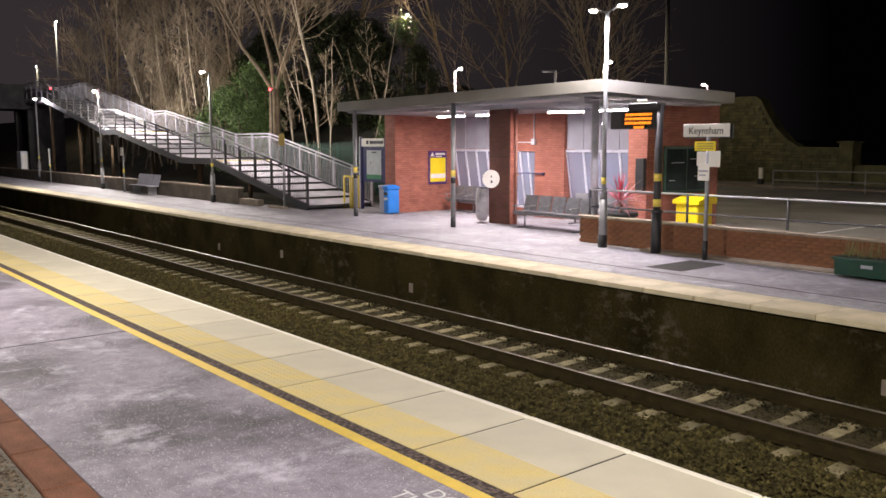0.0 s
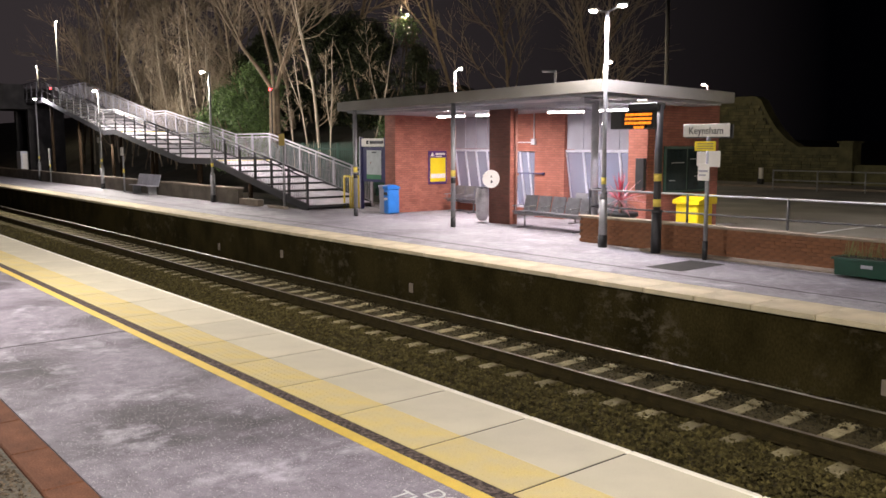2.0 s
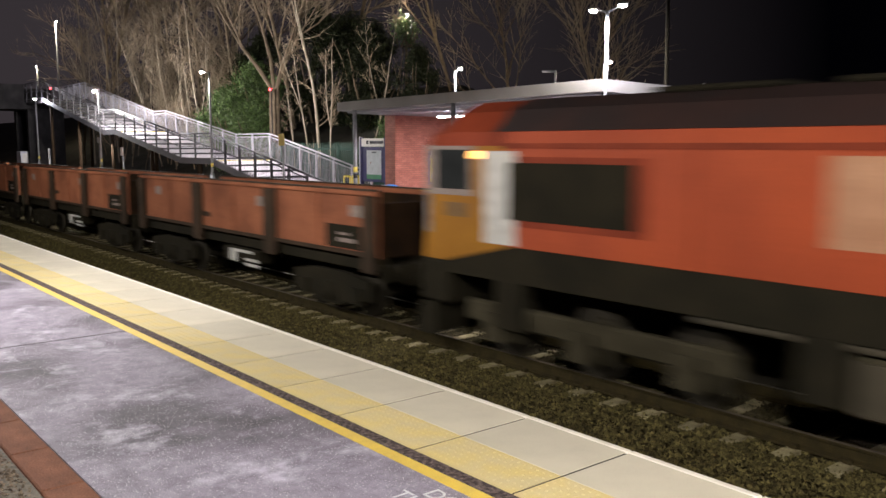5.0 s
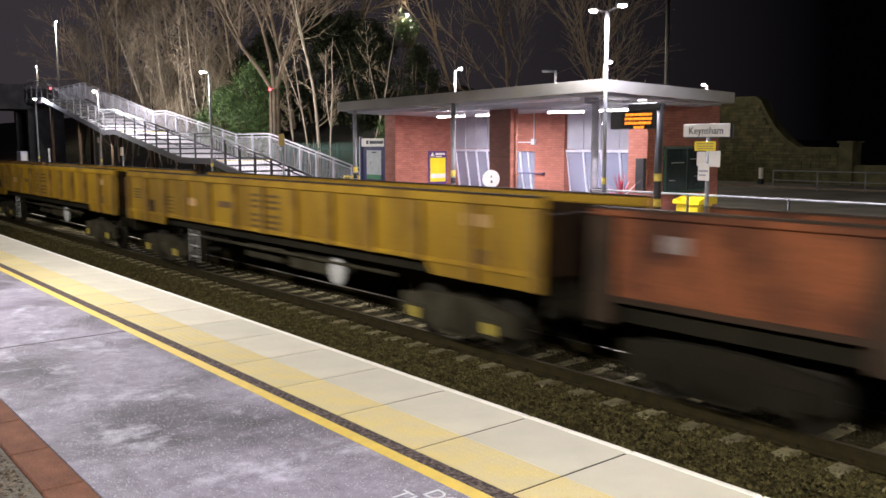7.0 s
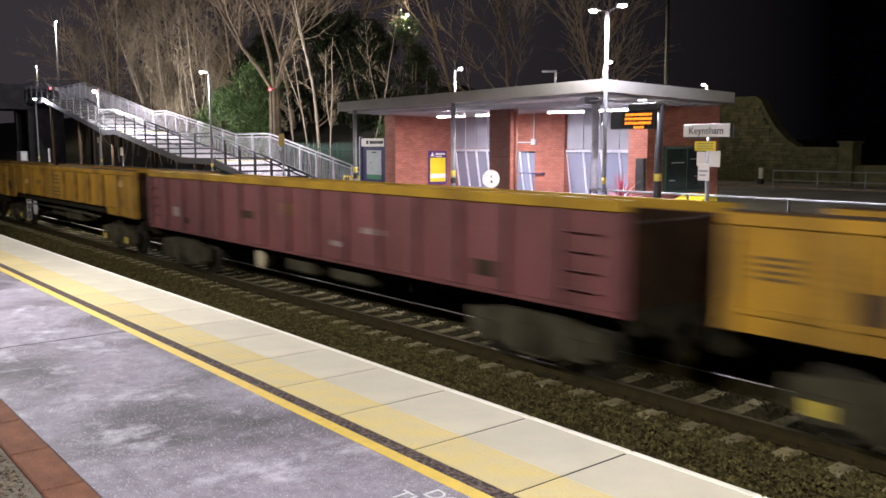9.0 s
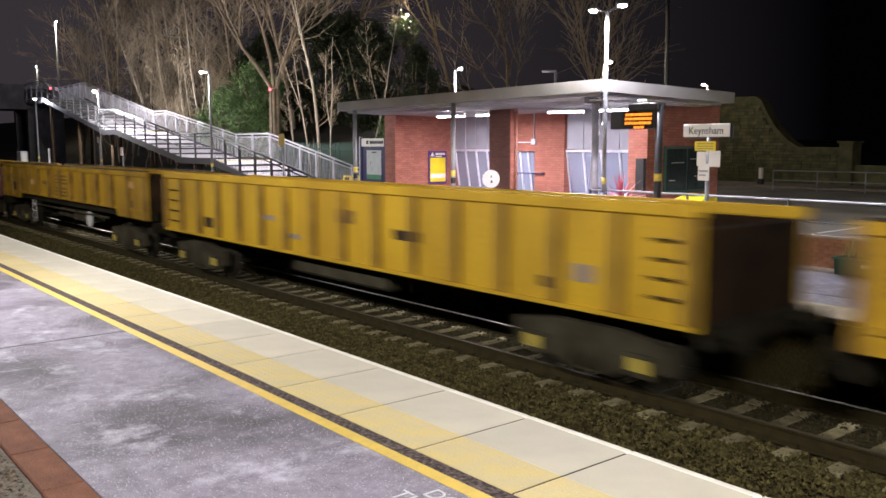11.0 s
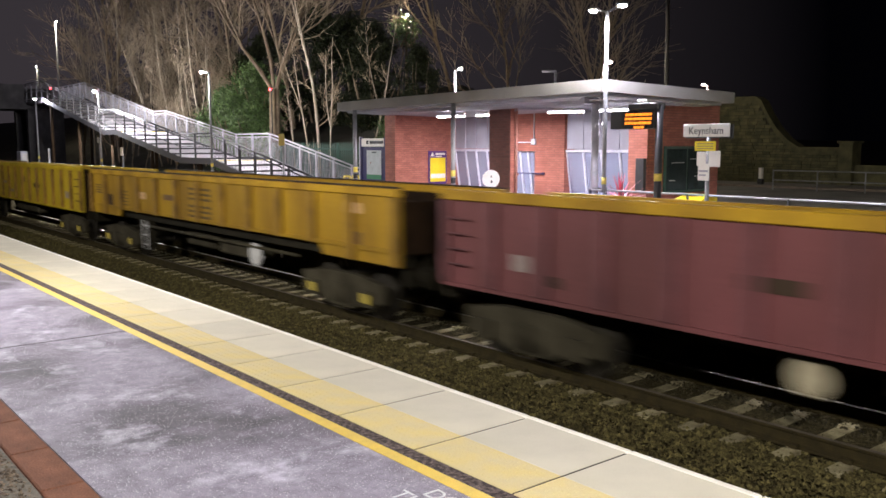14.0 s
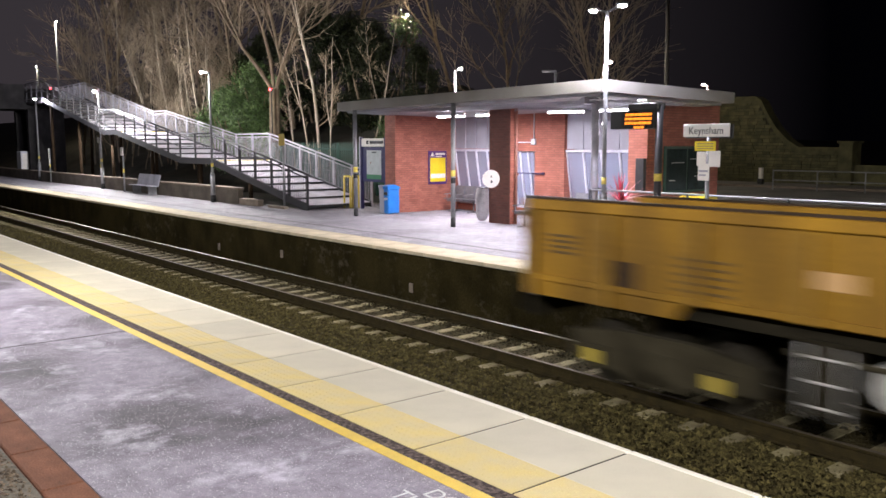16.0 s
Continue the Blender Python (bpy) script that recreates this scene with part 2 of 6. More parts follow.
M["white_panel"] = mat("white_panel", (0.66, 0.67, 0.72), (0.58, 0.59, 0.64), 0.5, scale=3, fine=50, bump=0.03)
M["grey_panel"] = mat("grey_panel", (0.36, 0.36, 0.42), (0.30, 0.30, 0.35), 0.45, scale=1.6, fine=40, bump=0.03)
M["frame_white"] = mat("frame_white", (0.62, 0.63, 0.70), (0.54, 0.55, 0.62), 0.4, scale=6, fine=60, bump=0.03)
M["tread"] = mat("tread", (0.56, 0.52, 0.58), (0.40, 0.37, 0.41), 0.8, scale=1.6, fine=60, bump=0.2, spread=0.08)
M["green_fence"] = mat("green_fence", (0.016, 0.065, 0.045), (0.012, 0.045, 0.03), 0.5, 0.2, scale=6, fine=60)
M["bark"] = mat("bark", (0.26, 0.195, 0.13), (0.16, 0.12, 0.08), 0.9, scale=3, fine=40, bump=0.4, spread=0.2)
M["bark_pale"] = mat("bark_pale", (0.50, 0.43, 0.33), (0.32, 0.265, 0.195), 0.9, scale=3, fine=40, bump=0.4, spread=0.15)
M["twig"] = mat("twig", (0.38, 0.30, 0.21), (0.27, 0.21, 0.14), 0.9, scale=3, fine=40, bump=0, spread=0.2)
M["leaf"] = mat("leaf", (0.13, 0.20, 0.06), (0.075, 0.125, 0.04), 0.45, scale=3, fine=30, bump=0, island=0.55)
# darker copy of the leaf colour, for thickets the lamps hardly reach
M["leaf_dimmed"] = mat("leaf_dimmed", (0.035, 0.042, 0.016), (0.018, 0.022, 0.010), 0.7, spec=0.2, scale=3, fine=30, bump=0, island=0.5)
M["earth"] = mat("earth", (0.034, 0.027, 0.017), (0.018, 0.019, 0.010), 0.95, scale=0.8, fine=18, bump=0.8)
M["wall_grey"] = mat("wall_grey", (0.17, 0.145, 0.115), (0.10, 0.086, 0.066), 0.9, scale=1.2, fine=30, bump=0.4, stain=0.6)
M["pipe_red"] = mat("pipe_red", (0.42, 0.19, 0.14), (0.32, 0.14, 0.10), 0.5, scale=3, fine=40, bump=0.05)
M["soot"] = mat("soot", (0.032, 0.030, 0.030), (0.020, 0.019, 0.019), 0.97, spec=0.04, scale=1.5, fine=30, bump=0.3)
M["grit"] = mat("grit", (0.05, 0.036, 0.036), (0.24, 0.18, 0.16), 0.9, spec=0.2, sharp=(0.42, 0.72), scale=22, fine=120, bump=0.8, stain=0.9)
M["stonewall"] = mat("stonewall", (0.105, 0.097, 0.042), (0.06, 0.056, 0.026), 0.9, scale=2, fine=30, bump=0.6, island=0.3)


# ---------------------------------------------------------------- builders


def box(bm, x0, x1, y0, y1, z0, z1, bevel=0.0):
    vs = [bm.verts.new((x, y, z)) for x in (x0, x1) for y in (y0, y1) for z in (z0, z1)]
    fs = [bm.faces.new([vs[i] for i in f]) for f in
          ((0, 1, 3, 2), (4, 6, 7, 5), (0, 4, 5, 1), (2, 3, 7, 6), (0, 2, 6, 4), (1, 5, 7, 3))]
    if bevel:
        es = list({e for f in fs for e in f.edges})
        bmesh.ops.bevel(bm, geom=es, offset=bevel, segments=1, affect="EDGES")
    return bm


def tube(bm, p, q, r, r2=None, seg=8, caps=True):
    p, q = Vector(p), Vector(q)
    r2 = r if r2 is None else r2
    turn = (q - p).to_track_quat("Z", "Y").to_matrix()
    rings = []
    for c, rad in ((p, r), (q, r2)):
        rings.append([bm.verts.new(c + turn @ Vector((math.cos(a) * rad, math.sin(a) * rad, 0)))
                      for a in (2 * math.pi * i / seg for i in range(seg))])
    for i in range(seg):
        f = bm.faces.new((rings[0][i], rings[0][(i + 1) % seg], rings[1][(i + 1) % seg], rings[1][i]))
        f.smooth = True
    if caps:
        bm.faces.new(rings[0][::-1])
        bm.faces.new(rings[1])
    return bm


def prism(bm, pts, axis, a, b):
    """Extrude a polygon of (u, v) points from a to b along the axis 'x' (u=y, v=z) or 'y' (u=x, v=z) or 'z' (u=x, v=y)."""
    def at(u, v, w):
        return {"x": (w, u, v), "y": (u, w, v), "z": (u, v, w)}[axis]
    lo = [bm.verts.new(at(u, v, a)) for u, v in pts]
    hi = [bm.verts.new(at(u, v, b)) for u, v in pts]
    n = len(pts)
    bm.faces.new(lo)
    bm.faces.new(hi[::-1])
    for i in range(n):
        bm.faces.new((lo[i], hi[i], hi[(i + 1) % n], lo[(i + 1) % n]))
    return bm


def ball(bm, c, r, sx=1, sy=1, sz=1, u=10, v=7):
    bmesh.ops.create_uvsphere(bm, u_segments=u, v_segments=v, radius=r,
                              matrix=Matrix.Translation(c) @ Matrix.Diagonal((sx, sy, sz, 1)))
    return bm


def meshed(name, bm, material):
    bmesh.ops.recalc_face_normals(bm, faces=bm.faces)
    me = bpy.data.meshes.new(name)
    bm.to_mesh(me)
    bm.free()
    for m in (material if isinstance(material, (list, tuple)) else [material]):
        me.materials.append(M[m] if isinstance(m, str) else m)
    return me


def part(name, bm, material, parent, label=""):
    ob = new(name, meshed(name, bm, material))
    ob.parent = parent
    return tagged(ob, label)


def boxes(*bs, bevel=0.0):
    bm = bmesh.new()
    for b in bs:
        box(bm, *b, bevel=bevel)
    return bm


def tubes(*ts, seg=8):
    bm = bmesh.new()
    for t in ts:
        tube(bm, *t, seg=seg)
    return bm


def thing(name, label, category, group="", m=None, kind=""):
    ob = new(name)
    ob.empty_display_size = 0.2
    if m is not None:
        ob.matrix_world = m
    return tagged(ob, label, category, group, kind)


def solid(name, bm, material, label="", category="", kind="structure", group=""):
    return tagged(new(name, meshed(name, bm, material)), label, category, group, kind)


def words(name, text, size, material, parent, m, thick=0.004, align="CENTER", stretch=1.0):
    cu = bpy.data.curves.new(name, "FONT")
    cu.offset = 0.0
    cu.body, cu.size, cu.extrude, cu.align_x, cu.align_y = text, size, thick, align, "CENTER"
    tmp = new(name, cu)
    me = bpy.data.meshes.new_from_object(tmp.evaluated_get(bpy.context.evaluated_depsgraph_get()))
    bpy.data.objects.remove(tmp)
    me.materials.clear()
    me.materials.append(M[material])
    ob = new(name, me)
    ob.parent = parent
    ob.matrix_basis = m @ Matrix.Diagonal((stretch, 1, 1, 1))
    return ob

# ---------------------------------------------------------------- ground, track and platforms


def embankment():
    """The ground: one sheet to the horizon, sunk under the railway, rising as a wooded bank behind the fence."""
    def height(x, y):
        if y < 1.3:
            return -0.06
        if y < 16.4:
            return -1.6
        left = min(1, max(0, (-27.5 - max(0, y - 29) * 1.2 - x) / 4))
        top = 9.0 * (1 - math.exp(-max(0, y - 20.2) / 16)) * left
        return -0.04 + top
    xs = [-900, -400, -200, -130] + [-110 + 2.5 * i for i in range(50)] + [20, 40, 120, 400, 900]
    ys = [-900, -300, -60, -10, 1.29, 1.31, 16.35, 16.45, 18, 20] + [21 + 2 * i for i in range(25)] + [80, 120, 300, 900]
    bm = bmesh.new()
    vs = [[bm.verts.new((x, y, height(x, y) + (0.25 * noise.noise((x * 0.3, y * 0.3, 0)) if y > 21 and x < -30 else 0)))
           for y in ys] for x in xs]
    for i in range(len(xs) - 1):
        for j in range(len(ys) - 1):
            bm.faces.new((vs[i][j], vs[i + 1][j], vs[i + 1][j + 1], vs[i][j + 1]))
    return solid("ground", bm, "earth", "dark earth and leaf litter, rising as a wooded bank", "ground")


embankment()
solid("ballast_bed", boxes((-520, 420, 5.6, 11.95, -1.55, BED_Z)), "ballast", "brown stone ballast of the track bed", "ballast")
solid("near_platform", boxes((-130, 60, 1.80, 5.30, -1.5, -0.06), (-130, 60, 5.30, 5.36, -0.5, -0.06)), "wall_dark",
      "platform body", "platform")
solid("near_platform_surface", boxes((-130, 60, 1.78, 3.891, -0.06, 0.0)), "asphalt",
      "dark asphalt platform surface with frost patches", "platform")
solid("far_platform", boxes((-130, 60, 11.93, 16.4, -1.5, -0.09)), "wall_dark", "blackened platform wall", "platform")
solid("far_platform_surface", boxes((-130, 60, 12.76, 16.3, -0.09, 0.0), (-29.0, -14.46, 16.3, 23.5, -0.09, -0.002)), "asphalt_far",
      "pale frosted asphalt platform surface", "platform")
solid("car_park", boxes((-40, -29.0, 16.42, 23.5, -0.3, 0.02), (-14.46, 60, 16.42, 23.5, -0.3, 0.02), (-40, 60, 23.5, 62, -0.3, 0.02)), "carpark", "worn grey car park asphalt", "road")
solid("yellow_line", boxes((-130, 60, 3.77, 3.89, -0.02, 0.004)), "line_yellow", "yellow painted safety line", "line marking")
kerb = thing("platform_kerb", "rusty red kerb stones along the platform back", "kerb", kind="structure")
kerb_stone = meshed("kerb_stone", boxes((0.004, 0.911, 1.47, 1.77, -0.3, 0.012), bevel=0.012), "kerb_red")
for i in range(207):
    o = new("kerb_stone", kerb_stone)
    o.parent, o.location = kerb, (-129.84 + 0.915 * i, 0, 0)
solid("gravel_strip", boxes((-130, 60, -3, 1.468, -0.3, -0.02)), "gravel", "strip of brown gravel behind the kerb", "gravel")
solid("joint_bed", boxes((-130, 60, 4.02, 5.30, -0.058, -0.007), (-130, 60, 11.86, 12.75, -0.088, -0.03)), "joint", "dark bedding under the edge slabs", "bedding")


def loose_stones(x0, x1, y0, y1, z, count, lo, hi, name, label, material="stone", seed=3, heap=None):
    """Angular stones strewn over a strip, more of them at its x1 end; heap(y) lifts them."""
    rng = np.random.default_rng(seed)
    base = np.array([(1, 0, 0), (-1, 0, 0), (0, 1, 0), (0, -1, 0), (0, 0, 1), (0, 0, -1)], float)
    tri = np.array([(0, 2, 4), (2, 1, 4), (1, 3, 4), (3, 0, 4), (2, 0, 5), (1, 2, 5), (3, 1, 5), (0, 3, 5)])
    px = x0 + (x1 - x0) * rng.random(count) ** 0.6
    py = y0 + (y1 - y0) * rng.random(count)
    size = lo + (hi - lo) * rng.random(count)
    b = base[None] * (0.55 + 0.75 * rng.random((count, 6, 1))) + rng.normal(0, 0.2, (count, 6, 3))
    a = rng.random(count) * 6.283
    c, sn = np.cos(a)[:, None], np.sin(a)[:, None]
    p = np.stack([b[..., 0] * c - b[..., 1] * sn, b[..., 0] * sn + b[..., 1] * c, b[..., 2] * 0.8], -1) * size[:, None, None]
    lift = np.array([heap(v) for v in py]) if heap else 0.0
    p += np.stack([px, py, z + size * 0.25 + lift], -1)[:, None, :]
    faces = (np.arange(count)[:, None, None] * 6 + tri[None]).reshape(-1, 3)
    me = bpy.data.meshes.new(name)
    me.from_pydata(p.reshape(-1, 3).tolist(), [], faces.tolist())
    me.materials.append(M[material])
    return tagged(new(name, me), label, "stones", kind="stuff")


def shoulder(y):
    """The ballast is heaped along the outside of the near rail, over the sleeper ends."""
    return 0.05 * max(0.0, 1 - abs(y - 8.6) / 0.7)


def four_foot(y):
    """Between the rails it lies highest under the far rail."""
    return 0.055 * ((y - 10.68) / 0.32) ** 0.6 if y > 10.68 else 0.0


loose_stones(-44, 1.5, 7.3, 9.50, BED_Z + 0.012, 52000, 0.012, 0.034, "ballast_stones", "loose brown track ballast stones", heap=shoulder)
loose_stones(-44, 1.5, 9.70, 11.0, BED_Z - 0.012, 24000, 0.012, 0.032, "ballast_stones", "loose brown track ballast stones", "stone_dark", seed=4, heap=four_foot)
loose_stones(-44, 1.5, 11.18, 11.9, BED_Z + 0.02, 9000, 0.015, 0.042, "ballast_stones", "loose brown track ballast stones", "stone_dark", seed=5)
loose_stones(-12, -4.5, -1.0, 1.44, -0.02, 16000, 0.006, 0.02, "gravel_stones", "fine brown gravel", "pebble", seed=6)


def railway_track():
    track = thing("railway_track", "single track of rusty rails on pale concrete sleepers", "track", kind="structure")
    prof = [(-0.09, -0.198), (0.09, -0.198), (0.09, -0.172), (0.016, -0.150), (0.014, -0.045), (0.036, -0.035),
            (0.036, -0.004), (-0.036, -0.004), (-0.036, -0.035), (-0.014, -0.045), (-0.016, -0.150), (-0.09, -0.172)]
    for side in (-1, 1):
        y = TRACK + side * 0.7525
        rail = part("rail", prism(bmesh.new(), [(y + a, RAIL_Z + b) for a, b in prof], "x", -520, 420), "rail_rust", track)
        part("rail_head", boxes((-520, 420, y - 0.03, y + 0.03, RAIL_Z - 0.006, RAIL_Z)), "rail_head" if side > 0 else "rail_dull", rail, "worn running surface, brightened for the glint of the lamps" if side > 0 else "brown running surface, coloured without the glint")
    # one concrete sleeper, deeper at the rail seats
    bm = bmesh.new()
    prism(bm, [(-0.125, -0.2), (0.125, -0.2), (0.10, 0.0), (-0.10, 0.0)], "y", -1.25, -0.42)
    prism(bm, [(-0.125, -0.2), (0.125, -0.2), (0.10, -0.025), (-0.10, -0.025)], "y", -0.42, 0.42)
    prism(bm, [(-0.125, -0.2), (0.125, -0.2), (0.10, 0.0), (-0.10, 0.0)], "y", 0.42, 1.25)
    me = meshed("sleeper", bm, "sleeper")
    clip = bmesh.new()
    for side in (-1, 1):
        for off in (-0.10, 0.10):
            box(clip, -0.05, 0.05, side * 0.7525 + off - 0.035, side * 0.7525 + off + 0.035, 0.0, 0.05)
    clip_me = meshed("rail_clip", clip, "rail_rust")
    rng = random.Random(5)
    for i in range(130):
        s = new("sleeper", me)
        s.parent = track
        s.matrix_basis = pose(2.2 - 0.652 * i - 0.03, TRACK + rng.uniform(-0.03, 0.03), RAIL_Z - 0.196, 0, 0, rng.uniform(-0.6, 0.6))
        if i < 60:
            c = new("rail_clip", clip_me)
            c.parent = s
    return track


railway_track()


def blisters(bm, x0, x1, y0, y1, z, pitch=0.067, r=0.0125):
    nx, ny = int((x1 - x0) / pitch), int((y1 - y0) / pitch)
    for i in range(nx):
        for j in range(ny):
            x, y = x0 + (i + 0.5) * (x1 - x0) / nx, y0 + (j + 0.5) * (y1 - y0) / ny
            ring = [bm.verts.new((x + r * math.cos(a), y + r * math.sin(a), z)) for a in (0.4, 1.45, 2.5, 3.54, 4.6, 5.63)]
            top = [bm.verts.new((x + r * 0.5 * math.cos(a), y + r * 0.5 * math.sin(a), z + 0.006)) for a in (0.4, 2.5, 4.6)]
            bm.faces.new(top)
            for k in range(3):
                a, b, c = ring[2 * k], ring[2 * k + 1], ring[(2 * k + 2) % 6]
                bm.faces.new((a, b, top[k]))
                bm.faces.new((b, c, top[(k + 1) % 3], top[k]))


def platform_edges():
    near = thing("near_edge_paving", "cream edge slabs and yellow tactile slabs", "paving", kind="structure")
    far = thing("far_edge_paving", "cream edge slabs on the opposite platform", "paving", kind="structure")
    L = 1.143
    slab = meshed("edge_slab", boxes((0.013, L - 0.013, 4.55, 5.31, -0.055, 0.0), bevel=0.004), "cream")
    bm = boxes((0.003, L - 0.003, 5.31, 5.385, -0.075, 0.002), bevel=0.012)
    nose = meshed("edge_nosing", bm, "edge_white")
    bm = boxes((0.013, L - 0.013, 4.04, 4.546, -0.055, 0.0))
    blisters(bm, 0.02, L - 0.02, 4.07, 4.53, 0.0)
    tact = meshed("tactile_slab", bm, "tactile")
    strip = meshed("drain_strip", boxes((0, L, 3.892, 4.035, -0.058, -0.003)), "grit")
    for i in range(-32, 14):
        x = -11.04 + L * i
        for me, nm in ((nose, "edge_nosing"), (tact, "tactile_slab"), (slab, "edge_slab"), (strip, "drain_strip")):
            o = new(nm, me)
            o.parent, o.location = near, (x, 0, 0)
    W = 1.02
    slab = meshed("edge_slab", boxes((0.010, W - 0.010, 11.82, 12.44, -0.085, 0.0), bevel=0.008), "cream_worn")
    bm = boxes((0.006, W - 0.006, 12.446, 12.75, -0.06, -0.002))
    blisters(bm, 0.02, W - 0.02, 12.46, 12.74, -0.002, pitch=0.075, r=0.016)
    tact = meshed("tactile_slab", bm, "cream_worn")
    for i in range(-66, 12):
        x = -6.01 + W * i
        for me, nm in ((slab, "edge_slab"), (tact, "tactile_slab")):
            o = new(nm, me)
            o.parent, o.location = far, (x, 0, 0)


platform_edges()
warn = thing("platform_lettering", "white painted warning letters on the asphalt", "lettering", kind="structure")
words("letters", "DO", 0.21, "paint_white", warn, pose(-4.585, 3.60, 0.004), 0.001, "LEFT")
words("letters", "TH", 0.21, "paint_white", warn, pose(-4.72, 3.41, 0.004), 0.001, "LEFT")
solid("asphalt_joint", boxes((-11.28, -11.26, 1.78, 3.76, -0.02, 0.003)), "joint", "thin joint across the asphalt", "joint")
# shadow cast near the sign posts, laid on as a dark sheet
solid("shadow_patch", boxes((-10.6, -9.76, 13.9, 15.4, -0.02, 0.0035)), "joint", "dark sheet painted as a shadow on the platform", "mat")
solid("drain_channel", boxes((-75, -5, 13.50, 13.54, -0.02, 0.003)), "joint", "thin drain slot in the asphalt", "drain")

# platform furniture along the wall face: small number plates (as plain bars)
plates = thing("wall_markers", "small pale marker plates on the platform wall", "marker", kind="structure")
for px, pz in ((-26.22, -0.88), (-15.8, -0.89), (-5.0, -0.88), (-22.0, -0.7)):
    part("plate", boxes((px - 0.07, px + 0.07, 11.915, 11.932, pz - 0.11, pz + 0.11)), "coping", plates)

# ---------------------------------------------------------------- station building


def roof_z(x, y):
    return 3.99 + 0.0102 * (x + 13.7) - 0.0214 * (y - 16.1)


def slab_roof():
    roof = thing("canopy_roof", "flat pale metal canopy roof with a deep fascia", "roof", kind="structure")
    X0, X1, Y0, Y1 = -25.5, -13.7, 16.1, 21.75
    def plate(d0, d1, inset):
        bm = bmesh.new()
        c = [(X0 + inset, Y0 + inset), (X1 - inset, Y0 + inset), (X1 - inset, Y1 - inset), (X0 + inset, Y1 - inset)]
        lo = [bm.verts.new((x, y, roof_z(x, y) - d1)) for x, y in c]
        hi = [bm.verts.new((x, y, roof_z(x, y) - d0)) for x, y in c]
        bm.faces.new(lo)
        bm.faces.new(hi)
        for i in range(4):
            bm.faces.new((lo[i], lo[(i + 1) % 4], hi[(i + 1) % 4], hi[i]))
        return bm
    part("fascia", plate(0.0, 0.29, 0.0), "fascia", roof)
    part("soffit", plate(0.292, 0.36, 0.25), "soffit", roof, "grey sheet metal soffit")
    part("top_sheet", plate(-0.02, -0.003, 0.12), "soffit", roof)
    # ridged soffit sheets and an edge beam
    for i in range(14):
        y = 16.6 + i * 0.36
        part("soffit_rib", boxes((X0 + 0.4, X1 - 0.4, y, y + 0.05, 3.50, 3.545)), "soffit", roof)
    return roof


slab_roof()
# rear part of the building, under its own lower roof
solid("rear_roof", boxes((-27.2, -15.2, 21.8, 22.8, 3.3, 3.55)), "soffit", "flat grey roof of the station building", "roof")
solid("wall_west", boxes((-25.42, -24.8, 18.08, 22.8, -0.05, 3.58)), ["brick_y"], "orange red brick wall beside the shelter", "wall")
solid("wall_west_front", boxes((-25.42, -24.81, 18.05, 18.077, -0.05, 3.58)), "brick_x", "brick return of the end wall", "wall")
solid("wall_east", boxes((-15.50, -14.84, 19.42, 22.8, -0.05, 3.56)), "brick_y", "dark red brick end wall facing the car park", "wall")
solid("wall_east_front", boxes((-15.50, -14.845, 19.39, 19.417, -0.05, 3.56)), "brick_x", "brick pier end lit by the canopy lights", "wall")
solid("wall_back_plinth", boxes((-24.8, -15.5, 20.95, 21.2, -0.05, 0.25)), "brick_x", "brick plinth under the glazing", "wall")
solid("wall_back_pier", boxes((-19.98, -19.15, 20.70, 21.2, -0.05, 3.58), (-21.70, -19.98, 20.70, 21.2, 2.20, 3.58), (-22.4, -21.70, 20.70, 21.2, -0.05, 3.58)),
      "brick_x", "orange brick wall round the entrance", "wall")
solid("wall_entrance_reveal", boxes((-20.5, -19.99, 20.72, 22.5, -0.05, 2.195)), "brick_y", "brick reveal of the entrance", "wall")
solid("wall_inside", boxes((-24.8, -15.5, 22.6, 22.8, -0.05, 3.4)), "grey_panel", "pale wall inside the waiting room", "wall")
solid("brick_pillar", boxes((-19.88, -18.96, 18.12, 18.40, -0.05, 3.62)), "brick_y", "square dark red brick canopy pillar", "pillar")
# pillar front turned from the strip lights: its shade is in the brick colour
solid("brick_pillar_face", boxes((-19.88, -18.965, 18.09, 18.117, -0.05, 3.62)), "brick_dark_x", "front face of the brick pillar, its shade put into the colour", "pillar")
pipe = thing("drain_pipe", "red painted drain pipe beside the brick pillar", "pipe")
part("shaft", tubes(((-18.90, 18.30, 0.0), (-18.90, 18.30, 3.45), 0.045), seg=10), "pipe_red", pipe)
part("top_run", tubes(((-18.90, 18.30, 3.45), (-20.4, 18.30, 3.56), 0.035), seg=8), "galv", pipe)
for z in (0.3, 1.5, 2.7):
    part("clip", boxes((-18.97, -18.84, 18.24, 18.36, z, z + 0.06)), "pipe_red", pipe)

glass = bpy.data.materials.new("glass")
glass.use_nodes = True
gb = glass.node_tree.nodes["Principled BSDF"]
gb.inputs["Base Color"].default_value = (0.42, 0.44, 0.56, 1)
gb.inputs["Roughness"].default_value = 0.18
gb.inputs["Transmission Weight"].default_value = 0.6
gb.inputs["IOR"].default_value = 1.3
M["glass"] = glass


